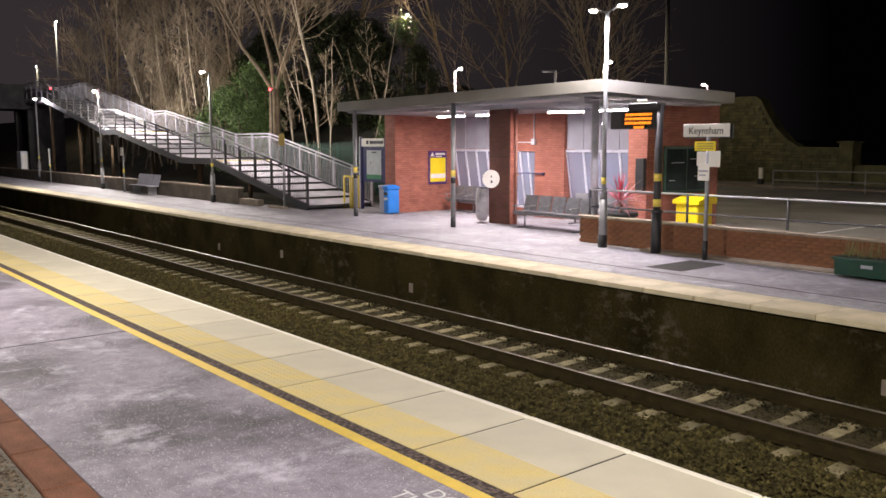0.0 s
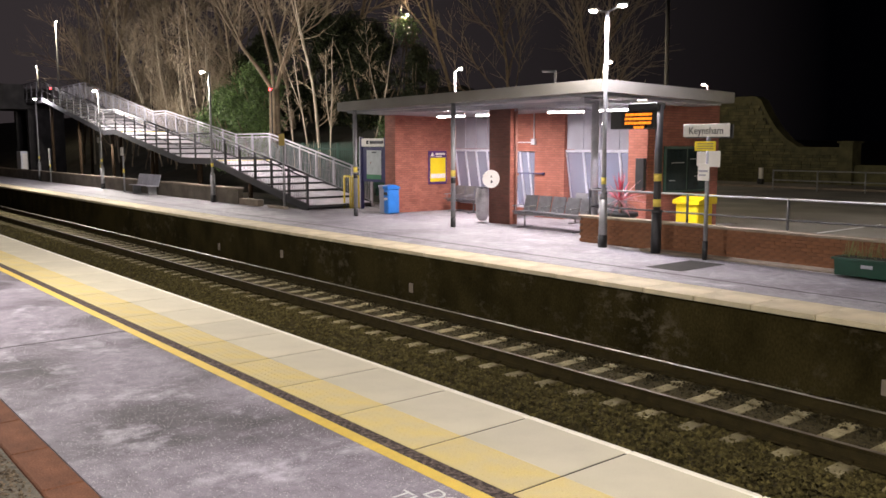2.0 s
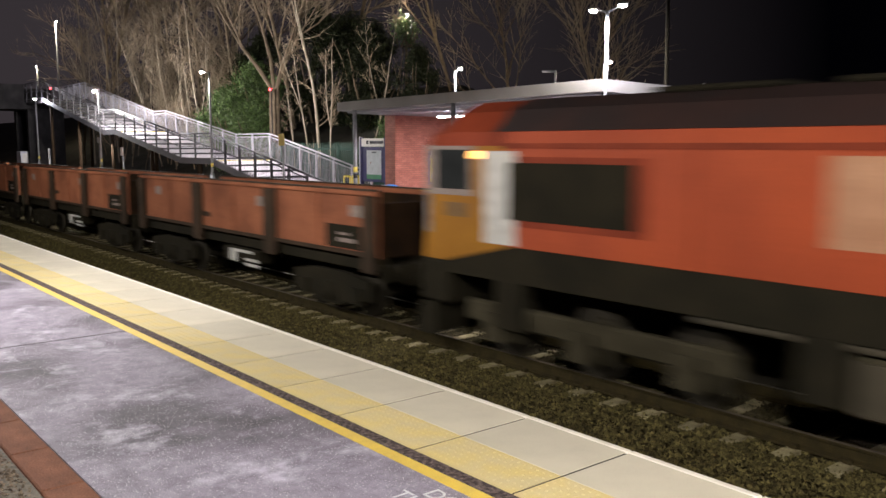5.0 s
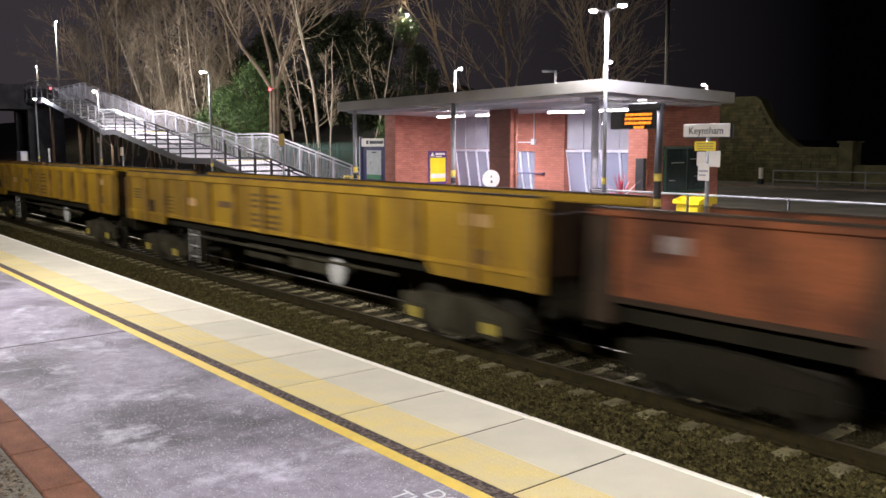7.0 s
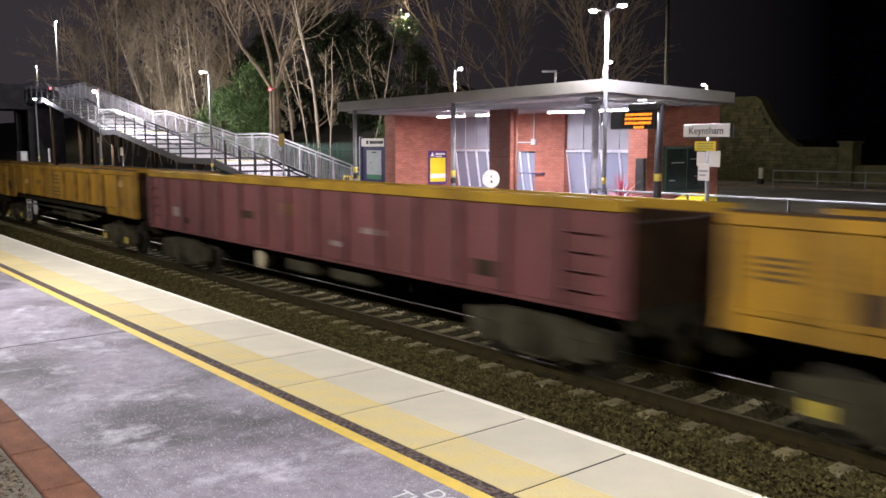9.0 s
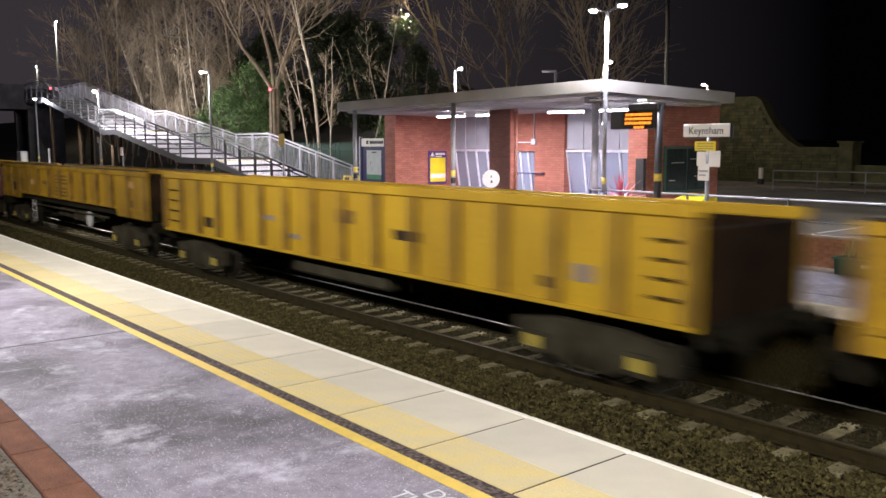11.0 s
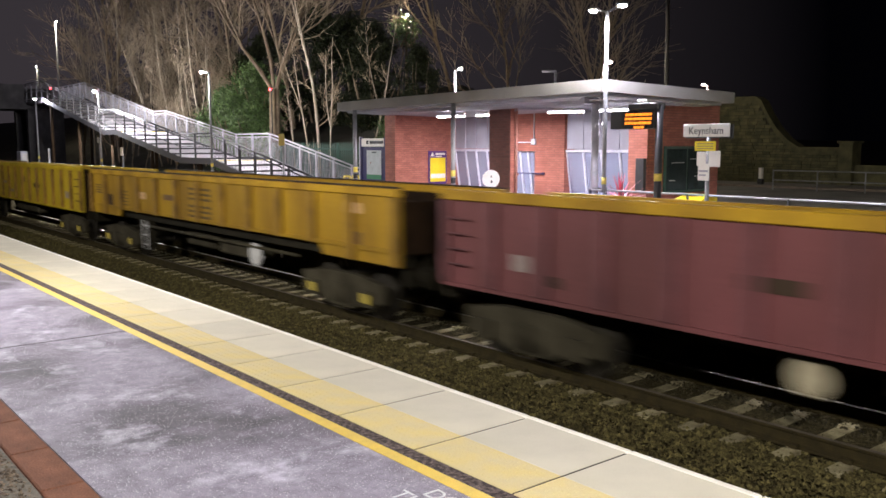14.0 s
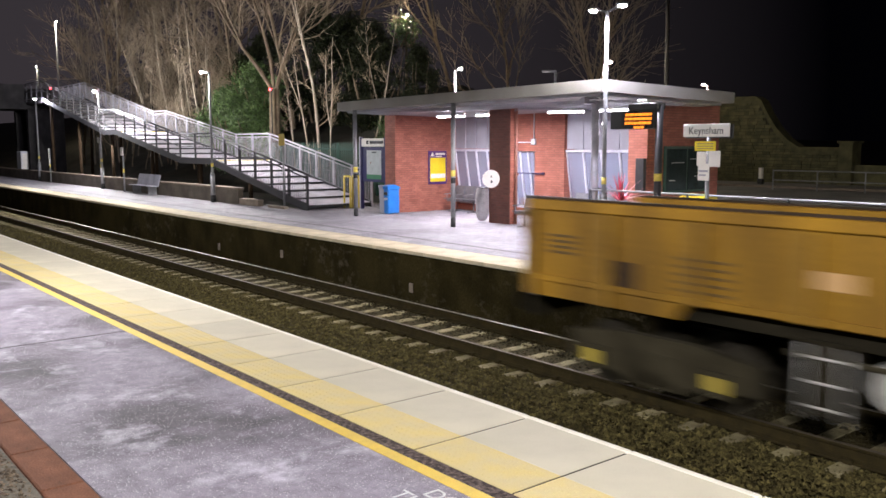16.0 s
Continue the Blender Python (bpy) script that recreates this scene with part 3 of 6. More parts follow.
def glazed_bay(x0, x1, panes, name):
    """Window bay: panels above, leaning glazing below, its foot set back."""
    w = thing(name, "white framed leaning window with grey panels above", "window", kind="structure")
    n = panes
    for i in range(n):
        a, b = x0 + (x1 - x0) * i / n, x0 + (x1 - x0) * (i + 1) / n
        part("upper_panel", boxes((a + 0.02, b - 0.02, 20.80, 20.84, 2.28, 3.56), bevel=0.006), "grey_panel", w)
    part("transom", boxes((x0, x1, 20.76, 20.86, 2.18, 2.26)), "frame_white", w)
    part("sill", boxes((x0, x1, 21.0, 21.2, 0.25, 0.31)), "frame_white", w)
    for i in range(n + 1):
        x = x0 + (x1 - x0) * i / n
        bm = bmesh.new()
        prism(bm, [(20.78, 2.18), (20.86, 2.18), (21.16, 0.31), (21.08, 0.31)], "x", x - 0.035, x + 0.035)
        part("mullion", bm, "frame_white", w)
    for i in range(n):
        a, b = x0 + (x1 - x0) * i / n + 0.04, x0 + (x1 - x0) * (i + 1) / n - 0.04
        bm = bmesh.new()
        prism(bm, [(20.815, 2.18), (20.825, 2.18), (21.125, 0.31), (21.115, 0.31)], "x", a, b)
        part("pane", bm, "glass", w).visible_shadow = False


glazed_bay(-24.75, -22.4, 4, "window_1")
glazed_bay(-19.15, -15.5, 5, "window_2")
glazed_bay(-21.68, -20.52, 3, "window_3")


def canopy_post(x, y, z1, name="canopy_post"):
    p = thing(name, "grey steel canopy post with a yellow warning band", "post", "canopy posts", pose(x, y, 0))
    part("shaft", tubes(((0, 0, 0), (0, 0, z1), 0.07), seg=14), "steel", p)
    part("base_sleeve", tubes(((0, 0, 0), (0, 0, 0.28), 0.078), seg=14), "black", p)
    part("band", tubes(((0, 0, 1.50), (0, 0, 1.68), 0.073), seg=14), "band", p, "yellow reflective band")
    part("lower_band", tubes(((0, 0, 1.30), (0, 0, 1.46), 0.073), seg=14), "black", p)
    return p


canopy_post(-24.57, 16.2, 3.60)
canopy_post(-19.45, 16.26, 3.64)
corner = thing("corner_column", "thick pale steel column under the roof corner", "column", "canopy posts", pose(-14.58, 16.9, 0))
part("shaft", tubes(((0, 0, 0), (0, 0, 3.5), 0.095), seg=16), "galv", corner)
part("bracket", boxes((-0.5, 0.06, -0.06, 0.06, 3.45, 3.6), (-0.06, 0.06, -0.5, 0.06, 3.45, 3.6)), "soffit", corner)

M["tube_glow"] = mat("tube_glow", (0.9, 0.9, 0.9), emit=(1.0, 0.93, 0.97), power=22)


def batten(x0, x1, y, z, watts=115):
    t = thing("strip_light", "glowing white fluorescent strip light under the canopy", "light", "canopy strip lights")
    part("body", boxes((x0, x1, y - 0.05, y + 0.05, z + 0.045, z + 0.10)), "white_panel", t)
    part("diffuser", tubes(((x0, y, z), (x1, y, z), 0.024), seg=10), "tube_glow", t)
    data = bpy.data.lights.new("light", "AREA")
    data.shape, data.size, data.size_y, data.energy, data.color = "RECTANGLE", x1 - x0, 0.1, watts, (1.0, 0.92, 0.97)
    new("light", data).matrix_world = pose((x0 + x1) / 2, y, z - 0.06)


for x0, x1 in ((-22.57, -21.2), (-20.62, -20.05), (-17.49, -16.13), (-15.55, -14.57)):
    batten(x0, x1, 18.2, 3.34, 26 if x0 > -16 else 140)
# two unseen strips added inside to brighten the room behind the glass
batten(-24.0, -22.6, 21.9, 3.1, 25)
batten(-18.6, -17.2, 21.9, 3.1, 25)

# ---------------------------------------------------------------- planter wall and its railing


def planter_wall():
    w = thing("planter_wall", "low brown brick wall along the platform", "wall", kind="structure")
    part("core", boxes((-14.44, 12, 16.26, 16.42, -0.05, 0.62)), "mortar", w)
    part("coping", boxes((-14.48, 12, 16.20, 16.48, 0.62, 0.68), bevel=0.01), "coping", w, "weathered brick coping")
    brick = meshed("brick", boxes((0, 0.219, 0, 0.10, 0, 0.069), bevel=0.005), "brick_piece")
    n = 0
    for row in range(8):
        x = -14.46 + (0.1125 if row % 2 else 0)
        while x < -6.2:
            b = new("brick", brick)
            b.parent = w
            b.matrix_basis = pose(x, 16.232 + 0.003 * math.sin(n * 2.3), 0.02 + row * 0.075)
            n += 1
            x += 0.225
    bm = bmesh.new()
    for row in range(8):
        x = -6.05 + (0.1125 if row % 2 else 0)
        while x < 4:
            box(bm, x, x + 0.215, 16.232, 16.3, 0.02 + row * 0.075, 0.085 + row * 0.075)
            x += 0.225
    tagged(part("bricks", bm, "brick_piece", w), kind="stuff")


planter_wall()
solid("wall_kerb", boxes((-12.3, 12, 15.86, 16.2, -0.02, 0.05), bevel=0.015), "coping", "worn concrete footing of the low wall", "kerb")


def tube_railing():
    r = thing("tube_railing", "dark two-rail tubular railing on the low wall", "railing")
    part("top_rail", tubes(((-14.44, 16.6, 1.30), (12, 16.6, 1.34), 0.026)), "steel", r)
    part("lower_rail", tubes(((-14.44, 16.6, 0.88), (12, 16.6, 0.90), 0.022)), "dark_rail", r)
    for x in (-14.44, -11.55, -9.12, -6.6, -4.0, -1.5, 1.0):
        part("post", tubes(((x, 16.6, 0.0), (x, 16.6, 1.32), 0.03)), "dark_rail", r)
    part("end_loop", tubes(((-14.44, 16.6, 1.30), (-14.44, 17.2, 1.30), 0.026), ((-14.44, 17.2, 1.30), (-14.44, 17.2, 0.0), 0.026),
                           ((-14.44, 16.6, 0.88), (-14.44, 17.2, 0.88), 0.022)), "dark_rail", r)


tube_railing()

# ---------------------------------------------------------------- stepped ramp to the footbridge
STAIR = [(-27.97, 0.10), (-36.3, 1.72), (-39.8, 1.72), (-48.8, 3.16), (-50.7, 3.16), (-63.3, 5.55)]
SY0, SY1 = 16.3, 19.2


def stair_z(x):
    for (a, za), (b, zb) in zip(STAIR, STAIR[1:]):
        if b <= x <= a:
            return za + (zb - za) * (a - x) / (a - b)
    return STAIR[0][1] if x > STAIR[0][0] else STAIR[-1][1]


M["wagon_post"] = mat("wagon_post", (0.055, 0.034, 0.02), (0.035, 0.024, 0.015), 0.85, spec=0.15, scale=2, fine=40)


def stepped_ramp():
    st = thing("stepped_ramp", "long stepped ramp up to the footbridge, frosted treads between railings", "stairs", kind="structure")
    for y in (SY0, SY1):
        bm = bmesh.new()
        pts = STAIR
        lo = [(x, z - 0.16) for x, z in pts] + [(x, z + 0.12) for x, z in reversed(pts)]
        prism(bm, lo, "y", y - 0.04, y + 0.04)
        part("stringer", bm, "dark_rail", st)
    for (x0, z0), (x1, z1) in zip(STAIR, STAIR[1:]):
        flight = z1 - z0 > 0.1
        n = max(1, round((z1 - z0) / 0.235)) if flight else 3
        rise = (z1 - z0) / n
        for i in range(n):
            a, b = x0 + (x1 - x0) * i / n, x0 + (x1 - x0) * (i + 1) / n
            z = z0 + rise * i
            lip = 0.075 if flight else 0.0
            bm = prism(bmesh.new(), [(a, z + lip - 0.06), (a, z + lip), (b, z + rise), (b, z + rise - 0.06)], "y", SY0 + 0.04, SY1 - 0.04)
            part("tread", bm, "tread", st, "frosted sloping tread")
            if flight:
                part("riser", boxes((a - 0.012, a + 0.012, SY0 + 0.05, SY1 - 0.05, z - 0.02, z + lip - 0.002)), "black", st, "dark low riser")
    for x in (-36.25, -48.75):
        part("landing_edge", boxes((x - 0.03, x + 0.03, SY0 + 0.05, SY1 - 0.05, stair_z(x) - 0.01, stair_z(x) + 0.03)), "band", st, "yellow landing edge")
    for x in (-33.0, -38.0, -44.0, -50.0, -56.0, -62.0):
        for y in (SY0 + 0.2, SY1 - 0.2):
            part("support", tubes(((x, y, -0.2), (x, y, stair_z(x) - 0.1), 0.10), seg=8), "wagon_post", st, "rusty support post")


stepped_ramp()


def stair_railing(y, material, name, label, rail_h, slats, barred=-80.0):
    r = thing(name, label, "railing")
    pts = STAIR + [(-70.0, 5.55)]
    for (x0, z0), (x1, z1) in zip(pts, pts[1:]):
        seg = bmesh.new()
        tube(seg, (x0, y, z0 + rail_h), (x1, y, z1 + rail_h), 0.035, seg=6)
        tube(seg, (x0, y, z0 + rail_h - 0.14), (x1, y, z1 + rail_h - 0.14), 0.025, seg=6)
        tube(seg, (x0, y, z0 + 0.10), (x1, y, z1 + 0.10), 0.025, seg=6)
        part("handrail", seg, material, r)
        n = max(1, round(abs(x1 - x0) / 1.45))
        for i in range(n):
            x = x0 + (x1 - x0) * i / n
            z = z0 + (z1 - z0) * i / n
            part("post", boxes((x - 0.035, x + 0.035, y - 0.035, y + 0.035, z - 0.1, z + rail_h)), material, r)
            xe = x0 + (x1 - x0) * (i + 1) / n
            ze = z0 + (z1 - z0) * (i + 1) / n
            if x < barred:
                part("mid_rail", tubes(((x, y, z + 0.62), (xe, y, ze + 0.62), 0.02), seg=6), material, r)
                continue
            bm = bmesh.new()
            k = int(abs(xe - x) / slats)
            for j in range(1, k):
                u = j / k
                xx, zz = x + (xe - x) * u, z + (ze - z) * u
                box(bm, xx - 0.007, xx + 0.007, y - 0.007, y + 0.007, zz + 0.1, zz + rail_h - 0.14)
            tagged(part("infill_panel", bm, material, r), kind="stuff")
    return r


# the track-side railing's shadow is put into its near-black colour
stair_railing(SY0, "dark_rail", "ramp_railing", "steel railing on the track side of the ramp, near-black for its shadow", 1.22, 0.13, -36.0)
stair_railing(SY1, "galv", "ramp_railing", "pale galvanised railing with vertical bars", 1.22, 0.11)

foot = thing("footbridge", "dark footbridge over the tracks", "bridge", kind="structure")
part("deck", boxes((-72.5, -67.6, -8, 19.3, 5.0, 5.5), (-67.6, -63.3, 16.3, 19.2, 5.3, 5.5)), "soot", foot)
part("parapet", boxes((-67.75, -67.6, -8, 16.2, 5.5, 6.75)), "soot", foot, "dark solid parapet")
part("parapet", boxes((-72.5, -72.35, -8, 19.3, 5.5, 6.75)), "soot", foot)
for x in (-68.4, -72.0):
    part("pier", boxes((x - 0.25, x + 0.25, 16.5, 19.0, -0.2, 5.0)), "soot", foot)

# ---------------------------------------------------------------- lamps and posts
M["led"] = mat("led", (0.9, 0.9, 0.9), emit=(1.0, 0.95, 0.95), power=60)
M["led_warm"] = mat("led_warm", (0.9, 0.9, 0.9), emit=(1.0, 0.88, 0.72), power=60)


def lamp_head(parent, x, y, z, dx, dy, glow="led"):
    """A flat lantern on a short arm, its lens underneath and round the rim."""
    bm = bmesh.new()
    ball(bm, (x, y, z + 0.03), 0.145, 1.0 if dx else 0.6, 1.0 if dy else 0.6, 0.28, 14, 7)
    head = part("lantern", bm, "steel", parent)
    bm = bmesh.new()
    ball(bm, (x, y, z - 0.012), 0.105, 1.0 if dx else 0.62, 1.0 if dy else 0.62, 0.42, 14, 7)
    part("lens", bm, glow, head, "glowing white lens")


def lamp_post(x, y, h, arms, label, glow="led", base=True, r=0.055, z0=0.0):
    p = thing("lamp_post", label, "lamp post", "platform lamp posts")
    part("shaft", tubes(((x, y, z0), (x, y, h), r, r * 0.75), seg=14), "steel", p)
    if base:
        part("base_shaft", tubes(((x, y, z0), (x, y, z0 + 1.15), r * 1.9, r * 1.75), ((x, y, z0 + 1.15), (x, y, z0 + 1.3), r * 1.75, r), seg=14), "steel", p)
        part("base_sleeve", tubes(((x, y, z0), (x, y, z0 + 0.3), r * 2.05), seg=14), "black", p)
        part("band", tubes(((x, y, z0 + 1.5), (x, y, z0 + 1.66), r * 1.06), seg=14), "band", p, "yellow reflective band")
    for ax, ay in arms:
        part("arm", tubes(((x, y, h - 0.03), (x + ax * 0.75, y + ay * 0.75, h + 0.06), 0.024), seg=8), "steel", p)
        lamp_head(p, x + ax, y + ay, h + 0.07, ax, ay, glow)
    return p


lamp_post(-13.32, 15.78, 5.5, [(-0.48, 0.07), (0.46, -0.03)], "tall galvanised lamp post with two glowing lanterns")
lamp_post(-34.5, 15.5, 5.45, [(-0.75, 0.0)], "grey platform lamp post with one glowing lantern")
lamp_post(-48.9, 15.5, 5.35, [(-0.75, 0.0)], "grey platform lamp post with one glowing lantern")
lamp_post(-62.6, 15.7, 5.45, [(-0.6, 0.1)], "grey platform lamp post with one glowing lantern")
lamp_post(-26.2, 22.0, 5.3, [(0.32, 0.0)], "pale lamp post behind the canopy roof", "led_warm", False, z0=-0.1)
lamp_post(-20.35, 24.0, 5.25, [(0.24, 0.0)], "pale lamp post behind the canopy roof", "led_warm", False)
lamp_post(-43.55, 33.0, 10.4, [(-0.3, 0.0)], "street lamp glowing among the branches", "led_warm", False, 0.07, z0=3.0)
lamp_post(-79.95, 22.0, 12.9, [(0.25, 0.0)], "tall street lamp on the bank", "led_warm", False, 0.09, z0=0.5)
lamp_post(-86.5, 22.0, 9.6, [(-0.2, 0.0)], "small distant street lamp", "led_warm", False, 0.06, z0=0.5)
lamp_post(-30.2, 45.0, 5.9, [(-0.25, 0.0)], "small distant car park lamp", "led_warm", False, 0.05)
for x in (-15.0, 1.0, 17.0, -31.0):
    lamp_post(x, 0.0, 5.4, [(0.0, 0.45)], "grey platform lamp post with one glowing lantern")

lamp_post(-1.0, 34.0, 6.4, [(-0.3, 0.0)], "unseen car park lamp post added to light the ground", "led_warm", False)
mast = thing("mast", "tall dark mast behind the building", "mast")
part("shaft", tubes(((-19.1, 26.0, 0), (-19.2, 26.0, 9.5), 0.09, 0.07), seg=10), "soot", mast)
vent = thing("roof_bracket", "small pale bracket on the roof", "bracket")
part("upright", tubes(((-19.87, 21.0, 3.8), (-19.87, 21.0, 4.82), 0.035)), "galv", vent)
part("crossbar", tubes(((-19.87, 21.0, 4.82), (-20.46, 21.0, 4.85), 0.035)), "galv", vent)
M["red_glow"] = mat("red_glow", (0.8, 0.05, 0.05), emit=(1.0, 0.05, 0.06), power=9)
for x, y, z in ((-40.3, 21.4, 5.25), (-72.5, 19.3, 6.85)):
    s = thing("red_lamp", "small red signal light", "light")
    part("housing", tubes(((x - 0.08, y + 0.12, z), (x - 0.02, y + 0.02, z), 0.09), seg=12), "black", s)
    bm = bmesh.new()
    ball(bm, (x, y, z), 0.065)
    part("lens", bm, "red_glow", s)
    part("bracket", tubes(((x - 0.08, y + 0.12, z), (x - 0.08, y + 0.12, 0.2 if x > -60 else 5.5), 0.03)), "black", s)

# ---------------------------------------------------------------- signs and displays
M["sign_white"] = mat("sign_white", (0.80, 0.77, 0.72), (0.74, 0.71, 0.66), 0.5, scale=4, fine=40, bump=0.02)
M["sign_text"] = mat("sign_text", (0.03, 0.03, 0.035), rough=0.6)
M["purple"] = mat("purple", (0.09, 0.03, 0.17), (0.07, 0.025, 0.13), 0.4, scale=4, fine=40, bump=0.02)
M["poster_yellow"] = mat("poster_yellow", (0.86, 0.68, 0.02), (0.80, 0.62, 0.02), 0.4, scale=4, fine=40, bump=0.02)
M["navy"] = mat("navy", (0.035, 0.035, 0.13), (0.028, 0.028, 0.10), 0.4, scale=4, fine=40, bump=0.02)
M["poster_pale"] = mat("poster_pale", (0.50, 0.54, 0.56), (0.42, 0.46, 0.47), 0.4, scale=4, fine=40, bump=0.02)
M["poster_green"] = mat("poster_green", (0.06, 0.25, 0.12), (0.05, 0.2, 0.1), 0.4, scale=4, fine=40, bump=0.02)
M["blue"] = mat("blue", (0.02, 0.20, 0.62), (0.018, 0.17, 0.55), 0.4, scale=3, fine=40, bump=0.03)
M["bin_yellow"] = mat("bin_yellow", (0.80, 0.60, 0.01), (0.72, 0.53, 0.01), 0.45, scale=3, fine=40, bump=0.05)
M["plastic_green"] = mat("plastic_green", (0.012, 0.06, 0.035), (0.01, 0.045, 0.028), 0.45, scale=3, fine=40, bump=0.05)
M["amber"] = mat("amber", (0.2, 0.05, 0.0), emit=(1.0, 0.24, 0.015), power=1.5)
M["perforated"] = mat("perforated", (0.20, 0.20, 0.22), (0.15, 0.15, 0.165), 0.45, 0.4, scale=6, fine=120, bump=0.3)
M["sack"] = mat("sack", (0.42, 0.40, 0.42), (0.30, 0.29, 0.30), 0.3, scale=6, fine=30, bump=0.6)


def plate(parent, name, x0, x1, y, z0, z1, material, label="", t=0.012):
    return part(name, boxes((x0, x1, y - t, y, z0, z1), bevel=min(t, 0.006)), material, parent, label)


def station_sign():
    s = thing("station_sign", "white station name sign on a slim grey post", "sign")
    part("post", tubes(((-10.47, 15.72, 0), (-10.47, 15.72, 2.6), 0.045), seg=12), "steel", s)
    part("post_sleeve", tubes(((-10.47, 15.72, 0), (-10.47, 15.72, 0.4), 0.055), seg=12), "black", s)
    board = plate(s, "name_board", -11.04, -9.93, 15.66, 2.59, 2.86, "sign_white", "", 0.03)
    words("lettering", "Keynsham", 0.215, "sign_text", board, pose(-10.485, 15.625, 2.715, 90, 0, 0), 0.003, stretch=0.94)
    part("backing", boxes((-11.02, -9.90, 15.70, 15.74, 2.56, 2.84)), "black", s)
    w = plate(s, "warning_plate", -10.76, -10.25, 15.66, 2.30, 2.50, "poster_yellow", "yellow warning plate")
    for i in range(3):
        part("text_line", boxes((-10.70, -10.31, 15.644, 15.647, 2.34 + i * 0.05, 2.355 + i * 0.05)), "coping", w)
    plate(s, "notice_plate", -10.70, -10.48, 15.66, 1.99, 2.285, "sign_white", "white notice plate")
    plate(s, "notice_plate", -10.44, -10.16, 15.70, 1.97, 2.30, "sign_white", "white notice plate")
    n = plate(s, "notice_plate", -10.65, -10.37, 15.64, 1.68, 2.03, "sign_white", "white notice plate")
    part("text_line", boxes((-10.62, -10.40, 15.622, 15.626, 1.86, 1.90), (-10.62, -10.45, 15.622, 15.626, 1.78, 1.81)), "grey_panel", n)


station_sign()


def departure_display():
    d = thing("departure_display", "black departure display with glowing amber text on a black post", "display")
    x, y = -11.83, 15.85
    post = part("post", tubes(((x, y, 0), (x, y, 3.3), 0.085), ((x, y, 0.0), (x, y, 0.92), 0.115), seg=16), "black", d)
    part("collar", tubes(((x, y, 0.92), (x, y, 0.98), 0.13), seg=16), "black", d)
    for z in (1.05, 1.62):
        part("band", tubes(((x, y, z), (x, y, z + 0.17), 0.09), seg=16), "band", post, "pale yellow band")
    case = part("case", boxes((-13.12, -11.86, 15.72, 15.98, 2.78, 3.20), bevel=0.02), "black", d)
    part("hood", boxes((-12.6, -11.78, 15.70, 16.0, 3.20, 3.36), bevel=0.02), "black", d)
    part("screen", boxes((-12.78, -11.9, 15.708, 15.722, 2.80, 3.17)), "dark_screen", case)
    rng = random.Random(8)
    for i, (a, b) in enumerate(((-12.66, -11.93), (-12.68, -11.93), (-12.68, -11.95), (-12.42, -12.14))):
        z = 3.13 - 0.095 * i
        u = a
        while u < b - 0.03:
            w = rng.uniform(0.06, 0.15)
            part("text_bar", boxes((u, min(u + w, b), 15.702, 15.707, z - 0.055, z)), "amber", case, "glowing amber text row")
            u += w + 0.018
    cam_box = part("security_camera", boxes((-12.42, -12.18, 15.80, 15.90, 3.37, 3.44), bevel=0.015), "sign_white", d, "white security camera")
    part("camera_arm", tubes(((-12.3, 15.85, 3.2), (-12.3, 15.85, 3.4), 0.03)), "sign_white", cam_box)


M["dark_screen"] = mat("dark_screen", (0.008, 0.008, 0.008), rough=0.3, bump=0)
departure_display()


def wall_poster():
    p = thing("wall_poster", "yellow departure poster in a purple frame", "poster")
    x = -24.795
    part("frame", boxes((x, x + 0.05, 19.52, 20.38, 0.98, 2.20), bevel=0.012), "purple", p)
    s = part("sheet", boxes((x + 0.05, x + 0.056, 19.59, 20.31, 1.07, 1.95)), "poster_yellow", p)
    part("pale_block", boxes((x + 0.056, x + 0.06, 19.61, 20.29, 1.20, 1.36)), "sign_white", s)
    bm = bmesh.new()
    prism(bm, [(19.60, 2.0), (19.78, 2.0), (19.69, 2.15)], "x", x + 0.05, x + 0.056)
    part("arrow_mark", bm, "sign_white", p)
    part("header_line", boxes((x + 0.05, x + 0.056, 19.84, 20.28, 2.05, 2.12), (x + 0.05, x + 0.056, 19.84, 20.15, 1.98, 2.01)), "sign_white", p)


wall_poster()


def info_board():
    b = thing("information_board", "navy free-standing information board with a station map", "board")
    for x in (-27.32, -25.75):
        part("leg", boxes((x - 0.05, x + 0.05, 18.27, 18.37, -0.02, 2.70)), "navy", b)
    part("panel", boxes((-27.27, -25.80, 18.29, 18.35, 1.05, 2.34)), "navy", b)
    h = part("header", boxes((-27.27, -25.80, 18.27, 18.36, 2.36, 2.66)), "sign_white", b, "white header panel")
    part("header_line", boxes((-26.95, -26.80, 18.262, 18.269, 2.45, 2.58), (-26.72, -25.85, 18.262, 18.269, 2.46, 2.57)), "sign_text", h)
    m = part("map_sheet", boxes((-26.95, -26.0, 18.28, 18.289, 1.30, 2.22)), "poster_pale", b)
    part("map_band", boxes((-26.95, -26.0, 18.275, 18.279, 1.15, 1.32)), "poster_green", m)
    part("map_title", boxes((-26.6, -26.3, 18.275, 18.279, 2.12, 2.17)), "sign_text", m)
    part("map_mark", boxes((-26.7, -26.66, 18.275, 18.279, 1.72, 1.80)), "kerb_red", m)
    # the board's lamp-lit edge, added as a pale strip
    part("lit_edge_strip", boxes((-27.42, -27.37, 18.26, 18.36, 0.0, 2.72)), "frame_white", b, "pale strip painted for the lit edge")


info_board()


